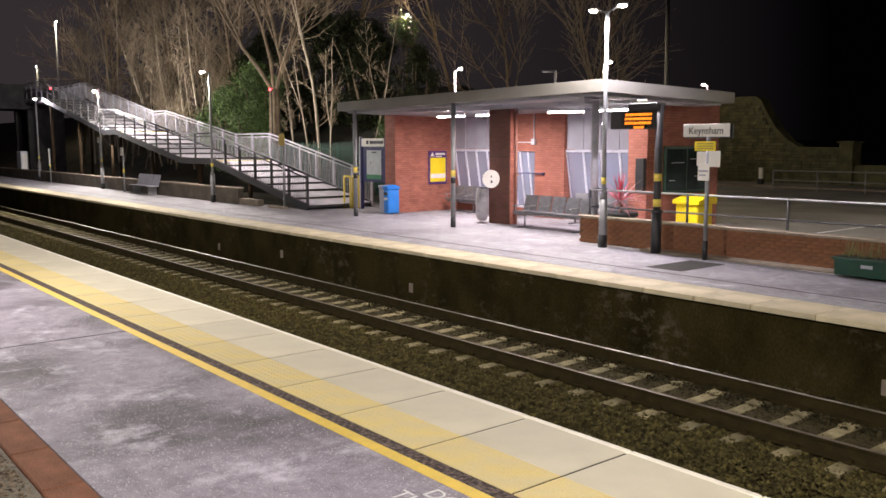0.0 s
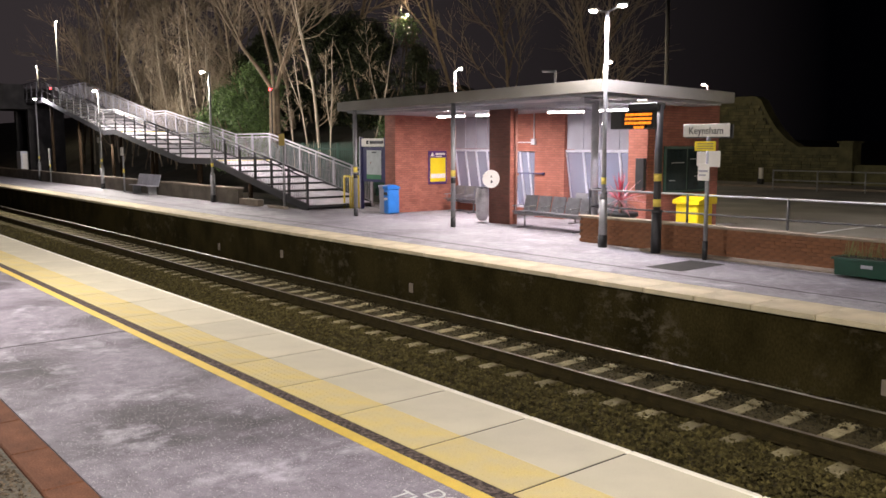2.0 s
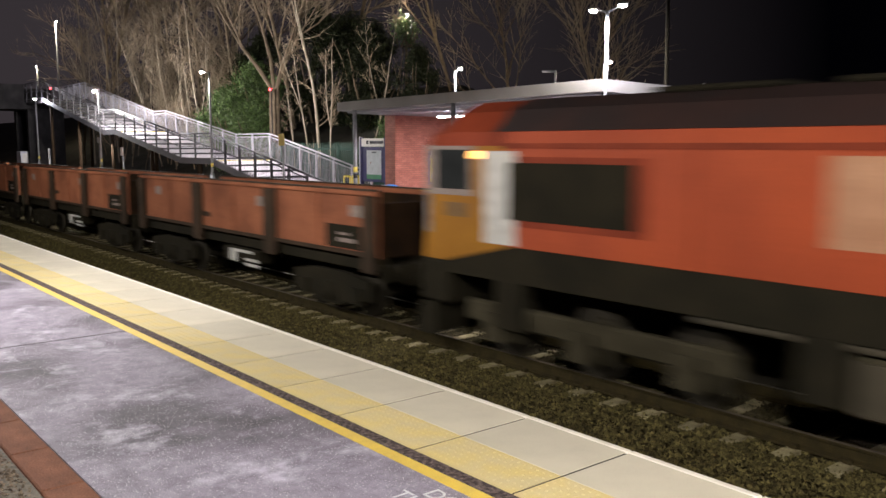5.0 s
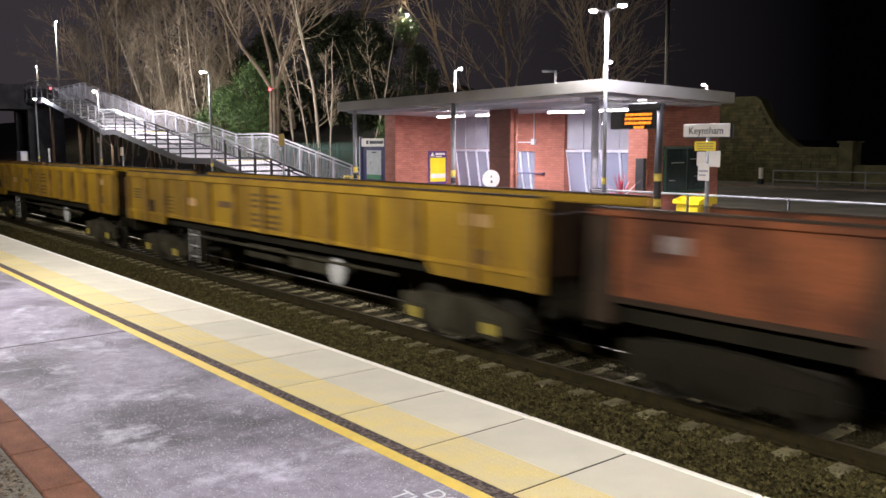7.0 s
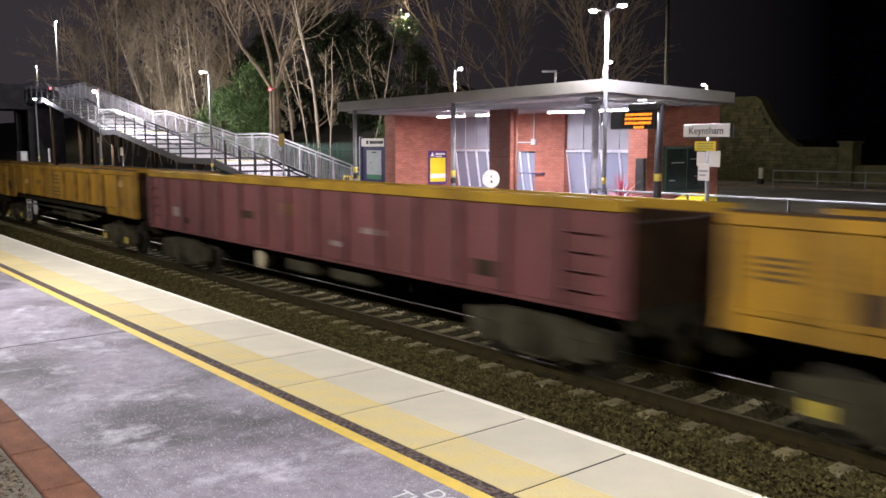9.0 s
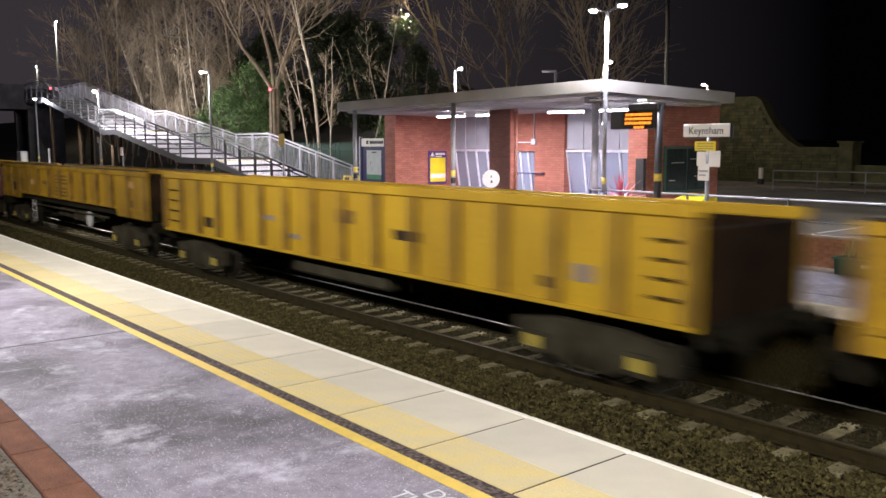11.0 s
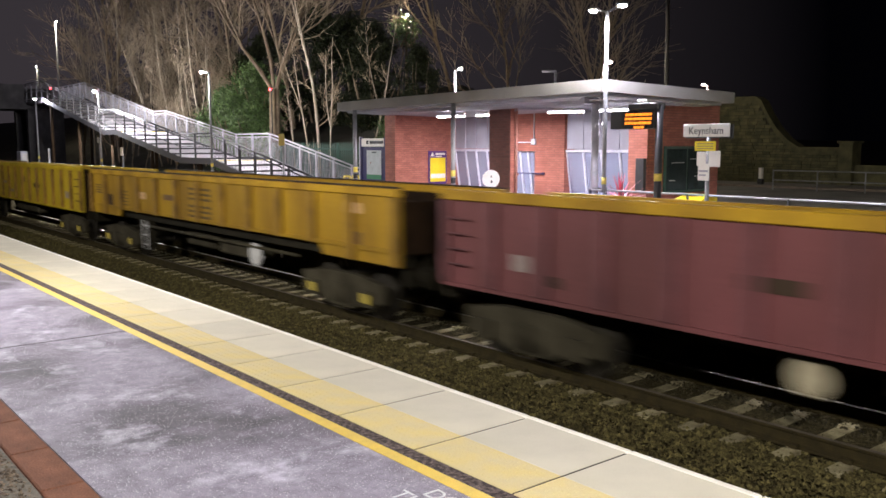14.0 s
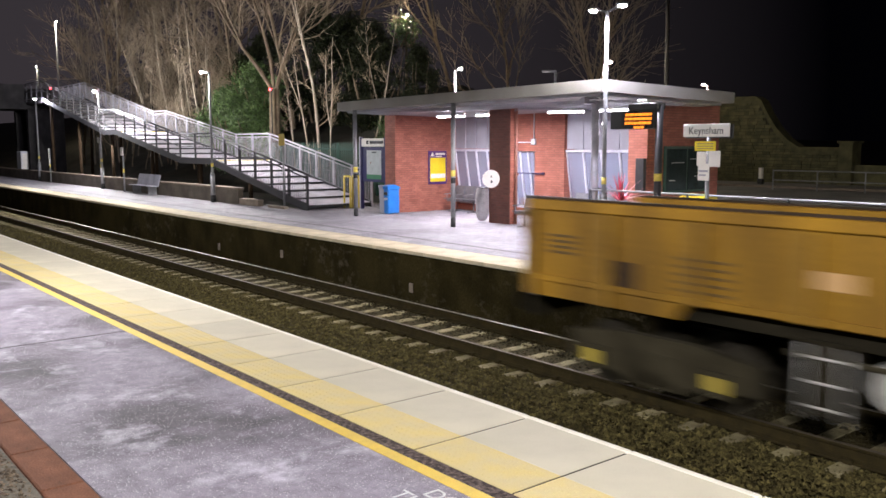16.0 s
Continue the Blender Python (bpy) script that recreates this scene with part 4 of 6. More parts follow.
def notice_board():
    n = thing("notice_board", "dark glazed notice board on the brick end wall", "board")
    x = -14.835
    f = part("frame", boxes((x, x + 0.06, 20.10, 22.20, 1.05, 2.38), bevel=0.01), "plastic_green", n)
    for a, b in ((20.18, 21.12), (21.18, 22.12)):
        part("pane", boxes((x + 0.06, x + 0.066, a, b, 1.12, 2.30)), "dark_glass", f)
    for a, b, z in ((20.4, 21.0, 1.9), (20.3, 20.6, 1.4), (21.3, 22.0, 2.0), (21.5, 21.8, 1.5)):
        part("paper", boxes((x + 0.067, x + 0.07, a, b, z, z + 0.02)), "poster_pale", f)


M["dark_glass"] = mat("dark_glass_board", (0.02, 0.03, 0.03), (0.03, 0.045, 0.045), 0.15, scale=2, fine=20, bump=0)
notice_board()
cab = thing("meter_cabinet", "small dark cabinet on the brick pier", "cabinet")
part("case", boxes((-15.15, -14.86, 19.26, 19.39, 1.15, 2.05), bevel=0.015), "black", cab)


def litter_bins():
    a = thing("litter_bin", "grey plastic litter bin beside the wall", "bin")
    bm = bmesh.new()
    prism(bm, [(-25.0, 0.02), (-24.74, 0.02), (-24.72, 0.92), (-25.04, 0.92)], "y", 17.50, 17.95)
    part("body", bm, "grey_panel", a)
    part("lid", boxes((-25.06, -24.71, 17.46, 17.98, 0.92, 1.0), bevel=0.02), "grey_panel", a)
    b = thing("litter_bin", "bright blue litter bin with a posting slot", "bin")
    part("body", boxes((-24.70, -24.42, 17.45, 17.95, 0.02, 0.88), bevel=0.03), "blue", b)
    bm = bmesh.new()
    prism(bm, [(17.43, 0.88), (17.97, 0.88), (17.97, 0.96), (17.7, 1.04), (17.43, 0.98)], "x", -24.71, -24.41)
    part("lid", bm, "blue", b)
    part("slot", boxes((-24.66, -24.46, 17.432, 17.449, 0.66, 0.78)), "sign_text", b)
    part("label_plate", boxes((-24.65, -24.47, 17.440, 17.449, 0.50, 0.58)), "sign_white", b)


litter_bins()


def sack_holder():
    s = thing("sack_holder", "clear litter sack hanging from a holder with a round white lid", "bin")
    bm = bmesh.new()
    tube(bm, (-19.47, 17.80, 1.385), (-19.505, 17.815, 1.385), 0.275, seg=28)
    part("lid", bm, "sign_white", s, "round white lid tipped upright")
    part("mark", tubes(((-19.466, 17.797, 1.30), (-19.47, 17.80, 1.30), 0.045), ((-19.466, 17.797, 1.46), (-19.47, 17.80, 1.46), 0.03)), "sign_text", s)
    part("hoop", tubes(((-19.9, 17.78, 1.08), (-19.9, 18.12, 1.08), 0.02), ((-20.2, 17.95, 1.08), (-19.85, 17.95, 1.08), 0.02), ((-19.9, 18.1, 1.1), (-19.8, 18.1, 1.3), 0.03)), "black", s)
    bm = bmesh.new()
    rings = []
    for i, (z, r) in enumerate(((1.08, 0.17), (0.95, 0.2), (0.7, 0.22), (0.4, 0.21), (0.15, 0.17), (0.06, 0.10))):
        rings.append([bm.verts.new((-20.02 + r * (1 + 0.14 * noise.noise((k * 1.7, z * 4, 1))) * math.cos(k * 0.524),
                                    17.93 + r * (1 + 0.14 * noise.noise((k * 1.3, z * 5, 4))) * math.sin(k * 0.524), z)) for k in range(12)])
    for a, b in zip(rings, rings[1:]):
        for k in range(12):
            bm.faces.new((a[k], a[(k + 1) % 12], b[(k + 1) % 12], b[k])).smooth = True
    bm.faces.new(rings[-1])
    part("sack", bm, "sack", s, "crumpled translucent sack")


sack_holder()


def seat_bank(x0, y, n, label):
    b = thing("seat_bank", label, "bench", "metal seats under the canopy", pose(x0, y, 0))
    w = 0.56
    part("beam", boxes((-0.1, n * w + 0.1, -0.04, 0.04, 0.36, 0.42)), "steel", b)
    for i in range(n):
        bm = bmesh.new()
        prism(bm, [(-0.26, 0.455), (0.20, 0.43), (0.24, 0.47), (0.36, 0.92), (0.33, 0.93), (0.21, 0.475), (-0.26, 0.475)], "x", i * w + 0.03, (i + 1) * w - 0.03)
        part("seat", bm, "perforated", b, "perforated grey metal seat")
    for i in range(n + 1):
        part("arm_rest", tubes(((i * w, -0.22, 0.62), (i * w, 0.2, 0.64), 0.018), ((i * w, -0.1, 0.42), (i * w, -0.1, 0.62), 0.014)), "steel", b)
    for x in (0.3, n * w - 0.3):
        part("leg", tubes(((x, 0, 0.0), (x, 0, 0.38), 0.03)), "steel", b)
        part("foot", boxes((x - 0.035, x + 0.035, -0.3, 0.3, 0.0, 0.03)), "steel", b)


seat_bank(-18.45, 17.95, 5, "row of grey perforated metal seats facing the track")
seat_bank(-24.4, 20.2, 3, "row of pale metal seats against the glazing")
seat_bank(-18.2, 19.9, 5, "row of pale metal seats against the glazing")
seat_bank(-22.0, 19.9, 2, "row of pale metal seats against the glazing")

pipes = thing("conduit", "pink painted conduit and junction box on the brickwork", "conduit")
part("drop_pipe", tubes(((-19.32, 18.72, 0.15), (-19.32, 18.72, 3.45), 0.025)), "brick_y", pipes)
part("drop_pipe", tubes(((-20.5, 20.67, 2.6), (-20.5, 20.67, 3.45), 0.018)), "white_panel", pipes)
part("cross_pipe", tubes(((-21.3, 20.67, 2.5), (-20.5, 20.67, 2.5), 0.018)), "white_panel", pipes)
part("junction_box", boxes((-20.58, -20.42, 20.60, 20.70, 2.42, 2.62), bevel=0.01), "white_panel", pipes)
rail_b = thing("entrance_rail", "blue horizontal rail across the entrance", "rail")
part("bar", tubes(((-21.9, 20.62, 1.46), (-20.0, 20.62, 1.46), 0.02)), "navy", rail_b)
part("end_post", tubes(((-20.05, 20.62, 1.46), (-20.05, 20.72, 1.46), 0.04)), "navy", rail_b)


def cordyline():
    p = thing("potted_palm", "red and pink spiky cordyline in a black pot", "plant", m=pose(-14.05, 17.3, 0))
    bm = bmesh.new()
    tube(bm, (0, 0, 0.02), (0, 0, 0.62), 0.28, 0.42, seg=20)
    tube(bm, (0, 0, 0.62), (0, 0, 0.72), 0.46, 0.46, seg=20)
    part("pot", bm, "black", p)
    rng = random.Random(3)
    for i in range(95):
        u = i / 95
        az = rng.uniform(0, 6.283)
        el = radians(rng.uniform(72, 88)) if u < 0.25 else radians(rng.uniform(5, 60)) if u < 0.7 else radians(rng.uniform(-50, 5))
        ln = rng.uniform(0.62, 0.95)
        d = Vector((math.cos(az) * math.cos(el), math.sin(az) * math.cos(el), math.sin(el)))
        side = d.cross(Vector((0, 0, 1))).normalized() * 0.03
        bm = bmesh.new()
        prev = None
        for k in range(5):
            s = k / 4
            c = Vector((0, 0, 1.0)) + d * ln * s + Vector((0, 0, -0.16 * s * s))
            wd = side * (1 - s) * (1.2 if k else 0.7)
            cur = [bm.verts.new(c + wd), bm.verts.new(c - wd + Vector((0, 0, 0.003)))]
            if prev:
                bm.faces.new((prev[0], prev[1], cur[1], cur[0]))
            prev = cur
        part("leaf", bm, "leaf_red" if u < 0.4 else "leaf_pink", p)
    part("stem", tubes(((0, 0, 0.6), (0, 0, 1.0), 0.05)), "bark", p)


M["leaf_red"] = mat("leaf_red", (0.62, 0.06, 0.10), (0.50, 0.05, 0.09), 0.5, scale=4, fine=30, bump=0)
M["leaf_pink"] = mat("leaf_pink", (0.60, 0.27, 0.30), (0.42, 0.18, 0.19), 0.5, scale=4, fine=30, bump=0, spread=0.4)
cordyline()


def grit_bin():
    g = thing("grit_bin", "bright yellow plastic grit bin with a sloping lid", "bin")
    part("body", boxes((-13.82, -13.12, 19.32, 20.0, 0.02, 0.86), bevel=0.03), "bin_yellow", g)
    bm = bmesh.new()
    prism(bm, [(19.26, 0.86), (20.10, 0.86), (20.10, 1.10), (19.85, 1.10), (19.26, 0.96)], "x", -13.88, -13.06)
    part("lid", bm, "bin_yellow", g)
    part("lid_handle", boxes((-13.65, -13.45, 19.235, 19.26, 0.88, 0.93)), "bin_yellow", g)


grit_bin()


def flower_trough():
    t = thing("flower_trough", "dark green plastic flower trough with thin shoots", "planter")
    bm = bmesh.new()
    prism(bm, [(15.50, 0.05), (15.84, 0.05), (15.90, 0.37), (15.44, 0.37)], "x", -7.55, -6.05)
    part("trough", bm, "plastic_green", t)
    part("rim", boxes((-7.60, -6.0, 15.41, 15.93, 0.34, 0.385), bevel=0.01), "plastic_green", t)
    part("label_plate", boxes((-7.05, -6.85, 15.425, 15.45, 0.22, 0.28)), "grey_panel", t)
    part("soil", boxes((-7.5, -6.1, 15.48, 15.86, 0.36, 0.392)), "earth", t)
    rng = random.Random(4)
    for i in range(70):
        x, y = rng.uniform(-7.45, -6.15), rng.uniform(15.5, 15.85)
        h = rng.uniform(0.08, 0.4)
        part("shoot", tubes(((x, y, 0.38), (x + rng.uniform(-0.06, 0.06), y + rng.uniform(-0.05, 0.05), 0.38 + h), 0.006, 0.002), seg=3), "shoot", t)


M["shoot"] = mat("shoot", (0.22, 0.25, 0.10), (0.14, 0.17, 0.06), 0.7, scale=4, fine=30, bump=0)
flower_trough()


def yellow_barrier():
    b = thing("safety_barrier", "yellow hooped barrier at the foot of the ramp", "barrier")
    for x, y in ((-28.1, 18.0), (-27.9, 18.25)):
        part("hoop", tubes(((x, y, 0), (x, y, 1.22), 0.04), ((x, y, 1.22), (x + 0.35, y + 0.05, 1.22), 0.04), ((x + 0.35, y + 0.05, 1.22), (x + 0.35, y + 0.05, 0), 0.04)), "band", b)


yellow_barrier()
M["band_dull"] = mat("band_dull", (0.42, 0.29, 0.04), (0.34, 0.24, 0.04), 0.6)
caution = thing("caution_sign", "small yellow caution sign on a grey post", "sign")
part("post", tubes(((-29.3, 16.05, 0.0), (-29.3, 16.05, 2.84), 0.045)), "steel", caution)
part("plate", boxes((-29.52, -29.08, 15.98, 16.0, 2.40, 2.84), bevel=0.005), "band_dull", caution, "dull yellow plate")

# ---------------------------------------------------------------- far end of the platform


def low_wall():
    w = thing("platform_wall", "low rendered wall with pale coping at the platform back", "wall", kind="structure")
    part("body", boxes((-78, -32.6, 15.72, 15.95, -0.02, 0.60)), "wall_grey", w)
    for i in range(23):
        part("coping_stone", boxes((-78 + i * 1.974, -76.03 + i * 1.974, 15.66, 16.0, 0.60, 0.68), bevel=0.01), "coping", w)
    part("step_block", boxes((-32.58, -30.9, 15.75, 16.0, -0.02, 0.26), bevel=0.01), "coping", w)
    part("step_block", boxes((-30.2, -28.9, 15.80, 16.0, -0.02, 0.10), bevel=0.01), "coping", w)


low_wall()


def metal_bench():
    b = thing("platform_bench", "grey metal platform bench against the low wall", "bench", m=pose(-43.6, 15.35, 0))
    for i in range(4):
        x = i * 0.72
        bm = bmesh.new()
        prism(bm, [(-0.25, 0.43), (0.18, 0.41), (0.32, 0.98), (0.29, 0.99), (0.16, 0.45), (-0.25, 0.455)], "x", x + 0.02, x + 0.70)
        part("seat", bm, "grey_panel", b)
    for x in (0.4, 2.5):
        part("leg", boxes((x - 0.05, x + 0.05, -0.2, 0.2, 0, 0.42)), "steel", b)


metal_bench()
for x, y, z, label, w, h, m in ((-45.0, 15.35, 2.3, "white square sign on a short post", 0.42, 0.42, "sign_white"),
                                (-55.5, 17.5, 2.9, "small white plate on a dark post", 0.4, 0.35, "sign_white"),
                                (-59.2, 15.5, 2.2, "slim white marker post", 0.14, 1.1, "sign_white")):
    s = thing("platform_sign", label, "sign")
    part("post", tubes(((x, y, 0), (x, y, z), 0.045)), "steel", s)
    part("plate", boxes((x - w / 2, x + w / 2, y - 0.07, y - 0.05, z - h, z)), m, s)
    part("band", tubes(((x, y, 1.0), (x, y, 1.2), 0.05)), "band", s)
eq = thing("equipment_cabinet", "pale grey equipment cabinet by the platform end", "cabinet")
part("case", boxes((-70.4, -69.2, 16.1, 17.0, 0, 1.95), bevel=0.03), "white_panel", eq)
part("door", boxes((-69.198, -69.18, 16.2, 16.9, 0.15, 1.8)), "sign_white", eq)
part("plinth", boxes((-70.5, -66.5, 16.0, 17.1, -0.02, 0.3)), "coping", eq)

# ---------------------------------------------------------------- palisade fence


def palisade():
    f = thing("palisade_fence", "dark green steel palisade fence behind the ramp", "fence")
    me = bpy.data.meshes.new("pale")
    bm = bmesh.new()
    prism(bm, [(-0.033, 0.0), (0.033, 0.0), (0.033, 2.02), (0.0, 2.18), (-0.033, 2.02)], "y", -0.008, 0.008)
    me = meshed("pale", bm, "green_fence")
    for i in range(84):
        p = new("pale", me)
        p.parent = f
        p.matrix_basis = pose(-39.6 + i * 0.15, 20.95, 0.38)
    for z in (0.75, 2.2):
        part("rail", boxes((-39.7, -27.0, 20.97, 21.01, z, z + 0.06)), "green_fence", f)
    for i in range(5):
        part("post", boxes((-39.6 + i * 3.1, -39.5 + i * 3.1, 21.0, 21.1, 0.0, 2.5)), "green_fence", f)


palisade()

# ---------------------------------------------------------------- stone wall and car park


def stone_wall():
    w = thing("stone_wall", "old mossy stone retaining wall sloping down to a pier", "wall", kind="structure")
    out = [(-60, -0.1), (-23.7, -0.1), (-23.7, 2.15), (-27.0, 2.18), (-27.7, 2.6), (-28.5, 3.35), (-29.1, 4.2), (-29.6, 5.1), (-30.0, 5.35), (-60, 5.5)]
    part("core", prism(bmesh.new(), out, "y", 50.1, 50.8), "earth", w)
    def top(x):
        pts = out[2:]
        for (a, za), (b, zb) in zip(pts, pts[1:]):
            if b <= x <= a:
                return za + (zb - za) * (a - x) / (a - b)
        return 0
    rng = random.Random(2)
    bm = bmesh.new()
    z = -0.05
    while z < 5.3:
        hh = rng.uniform(0.14, 0.26)
        x = -36.0
        while x < -23.8:
            ww = rng.uniform(0.25, 0.7)
            if min(top(min(x + ww, -23.71)), top(x)) > z + hh:
                d = rng.uniform(0.0, 0.05)
                box(bm, x + 0.012, min(x + ww, -23.72) - 0.012, 49.98 + d, 50.11, z + 0.012, z + hh - 0.012)
            x += ww
        z += hh
    for (a, za), (b, zb) in zip(out[2:], out[3:]):
        bm2 = bmesh.new()
        prism(bm2, [(a, za - 0.35), (a, za + 0.06), (b, zb + 0.06), (b, zb - 0.35)], "y", 49.95, 50.85)
        part("coping_stone", bm2, "stonewall", w)
    tagged(part("stones", bm, "stonewall", w), kind="stuff")
    part("pier", boxes((-24.4, -23.6, 49.8, 50.9, -0.1, 2.45), (-24.5, -23.5, 49.7, 51.0, 2.45, 2.58), bevel=0.02), "stonewall", w)
    part("low_run", boxes((-23.6, 10, 50.1, 50.6, -0.1, 1.2)), "stonewall", w)


stone_wall()
g = thing("guard_rail", "pale two-rail pedestrian guard rail by the car park", "railing")
for z in (0.55, 1.05):
    part("rail", tubes(((-24.0, 42.0, z), (-2, 42.0, z + 0.0), 0.03)), "steel", g)
for i in range(10):
    part("post", tubes(((-24.0 + i * 2.4, 42.0, 0.0), (-24.0 + i * 2.4, 42.0, 1.08), 0.035)), "steel", g)
bol = thing("marker_post", "short white reflective marker post", "bollard")
part("post", boxes((-28.05, -27.85, 47.4, 47.6, 0, 1.0), bevel=0.02), "sign_white", bol)
part("post_foot", boxes((-28.1, -27.8, 47.35, 47.65, 0, 0.35), bevel=0.02), "black", bol)
solid("parking_line", boxes((-14.0, -2.0, 21.6, 21.7, 0.0, 0.024), (-11.6, -11.5, 21.7, 26.5, 0.0, 0.024), (-9.0, -8.9, 21.7, 26.5, 0.0, 0.024), (-6.4, -6.3, 21.7, 26.5, 0.0, 0.024)), "paint_white",
      "worn white parking bay lines", "line marking")
solid("far_kerb", boxes((-40, 30, 44.0, 44.25, 0.0, 0.14), bevel=0.02), "coping", "pale kerb at the far side of the car park", "kerb")

# ---------------------------------------------------------------- trees and shrubs


class Wood:
    def __init__(self):
        self.v, self.f = [], []

    def limb(self, pts, radii, seg):
        k0 = len(self.v)
        for i, (p, r) in enumerate(zip(pts, radii)):
            d = (pts[min(i + 1, len(pts) - 1)] - pts[max(i - 1, 0)]).normalized()
            a = d.cross(Vector((0.31, 0.9, 0.28))).normalized()
            b = d.cross(a)
            for k in range(seg):
                t = 6.2832 * k / seg
                self.v.append(p + (a * math.cos(t) + b * math.sin(t)) * r)
        for i in range(len(pts) - 1):
            for k in range(seg):
                self.f.append((k0 + i * seg + k, k0 + i * seg + (k + 1) % seg, k0 + (i + 1) * seg + (k + 1) % seg, k0 + (i + 1) * seg + k))

    def mesh(self, name, material):
        me = bpy.data.meshes.new(name)
        me.from_pydata([tuple(v) for v in self.v], [], self.f)
        for p in me.polygons:
            p.use_smooth = True
        me.materials.append(M[material])
        return me


def grow(wood, twigs, rng, p, d, length, r, level, up, kids, depth):
    n = 5 if level < 2 else 3
    pts, rad = [p.copy()], [r]
    for i in range(n):
        d = (d + Vector((rng.gauss(0, 0.11), rng.gauss(0, 0.11), rng.gauss(0, 0.06) + up * 0.05))).normalized()
        pts.append(pts[-1] + d * (length / n))
        rad.append(r * (1 - 0.75 * (i + 1) / n) + 0.004)
    (wood if level < 2 else twigs).limb(pts, rad, 7 if level == 0 else 5 if level == 1 else 3)
    if level >= depth:
        return
    for i in range(kids[level]):
        u = rng.uniform(0.25 if level else 0.3, 1.0)
        k = min(n - 1, int(u * n))
        q = pts[k].lerp(pts[k + 1], u * n - k)
        az = rng.uniform(0, 6.283)
        side = d.orthogonal().normalized()
        side.rotate(Matrix.Rotation(az, 3, d))
        nd = (d * rng.uniform(0.55, 1.0) + side * rng.uniform(0.45, 0.9) + Vector((0, 0, up * 0.25))).normalized()
        grow(wood, twigs, rng, q, nd, length * rng.uniform(0.38, 0.62) * (1.1 - 0.35 * u), max(0.006, rad[k] * rng.uniform(0.4, 0.62)), level + 1, up, kids, depth)


def bare_tree(name, label, seed, height, r, kids, depth=3, up=1.0, bark="bark", lean=(0, 0), forks=None):
    rng = random.Random(seed)
    wood, twigs = Wood(), Wood()
    if forks:
        pts = [Vector((0, 0, -0.6)), Vector((0.02, 0, height * 0.2)), Vector((0.0, 0.03, height * 0.42))]
        wood.limb(pts, [r, r * 0.9, r * 0.82], 9)
        for dx, dy, dz, ln, rr in forks:
            grow(wood, twigs, rng, pts[-1] - Vector((0, 0, 0.25)), Vector((dx, dy, dz)).normalized(), ln, rr, 0, up, kids, depth)
    else:
        grow(wood, twigs, rng, Vector((0, 0, -0.5)), Vector((lean[0], lean[1], 1)).normalized(), height, r, 0, up, kids, depth)
    t = thing(name, label, "tree", "trees on the bank")
    a = new("trunk", wood.mesh("trunk", bark))
    a.parent = t
    b = new("crown", twigs.mesh("crown", "twig"))
    b.parent = t
    tagged(b, "tangle of bare twigs")
    return t


def leafy(name, label, seed, size, count, leaf=0.11, green="leaf"):
    """An evergreen shrub: stems inside, thousands of separate leaves in clumps."""
    rng = random.Random(seed)
    t = thing(name, label, "shrub", "shrubs on the bank")
    v, f = [], []
    clumps = []
    for i in range(60):
        a, u = rng.uniform(0, 6.283), rng.random() ** 0.5
        z = rng.random()
        w = (1 - abs(2 * z - 0.9) ** 2.2 * 0.75)
        clumps.append(Vector((math.cos(a) * u * size[0] * w, math.sin(a) * u * size[1] * w, z * size[2])))
    for i in range(count):
        c = rng.choice(clumps) + Vector((rng.gauss(0, 0.26), rng.gauss(0, 0.26), rng.gauss(0, 0.24)))
        n = Vector((rng.gauss(0, 1), rng.gauss(0, 1) - 0.5, rng.gauss(0, 1) + 0.5)).normalized()
        a = n.orthogonal().normalized()
        a.rotate(Matrix.Rotation(rng.uniform(0, 6.28), 3, n))
        b = n.cross(a)
        s = leaf * rng.uniform(0.6, 1.3)
        k = len(v)
        v.extend(tuple(c + q) for q in (a * s, b * s * 0.42 + n * s * 0.12, -a * s, -b * s * 0.42 + n * s * 0.12))
        f.append((k, k + 1, k + 2, k + 3))
    me = bpy.data.meshes.new("foliage")
    me.from_pydata(v, [], f)
    me.materials.append(M[green])
    o = new("foliage", me)
    o.parent = t
    wood, tw = Wood(), Wood()
    for i in range(7):
        grow(wood, tw, rng, Vector((rng.uniform(-0.5, 0.5), rng.uniform(-0.5, 0.5), -0.4)), Vector((rng.gauss(0, 0.3), rng.gauss(0, 0.3), 1)).normalized(), size[2] * 0.9, 0.07, 1, 0.5, (0, 5, 0), 2)
    s = new("stem", wood.mesh("stem", "bark"))
    s.parent = t
    return t


def bank(x, y):
    left = min(1, max(0, (-27.5 - max(0, y - 29) * 1.2 - x) / 4))
    return -0.04 + 9.0 * (1 - math.exp(-max(0, y - 20.2) / 16)) * left


def place(kind, spots, first=True):
    for i, (x, y, turn, scale) in enumerate(spots):
        m = pose(x, y, bank(x, y), 0, 0, turn)
        if i == 0:
            kind.matrix_world = m @ Matrix.Diagonal((scale, scale, scale, 1))
        else:
            c = copy_thing(kind, m)
            c.scale = (scale,) * 3


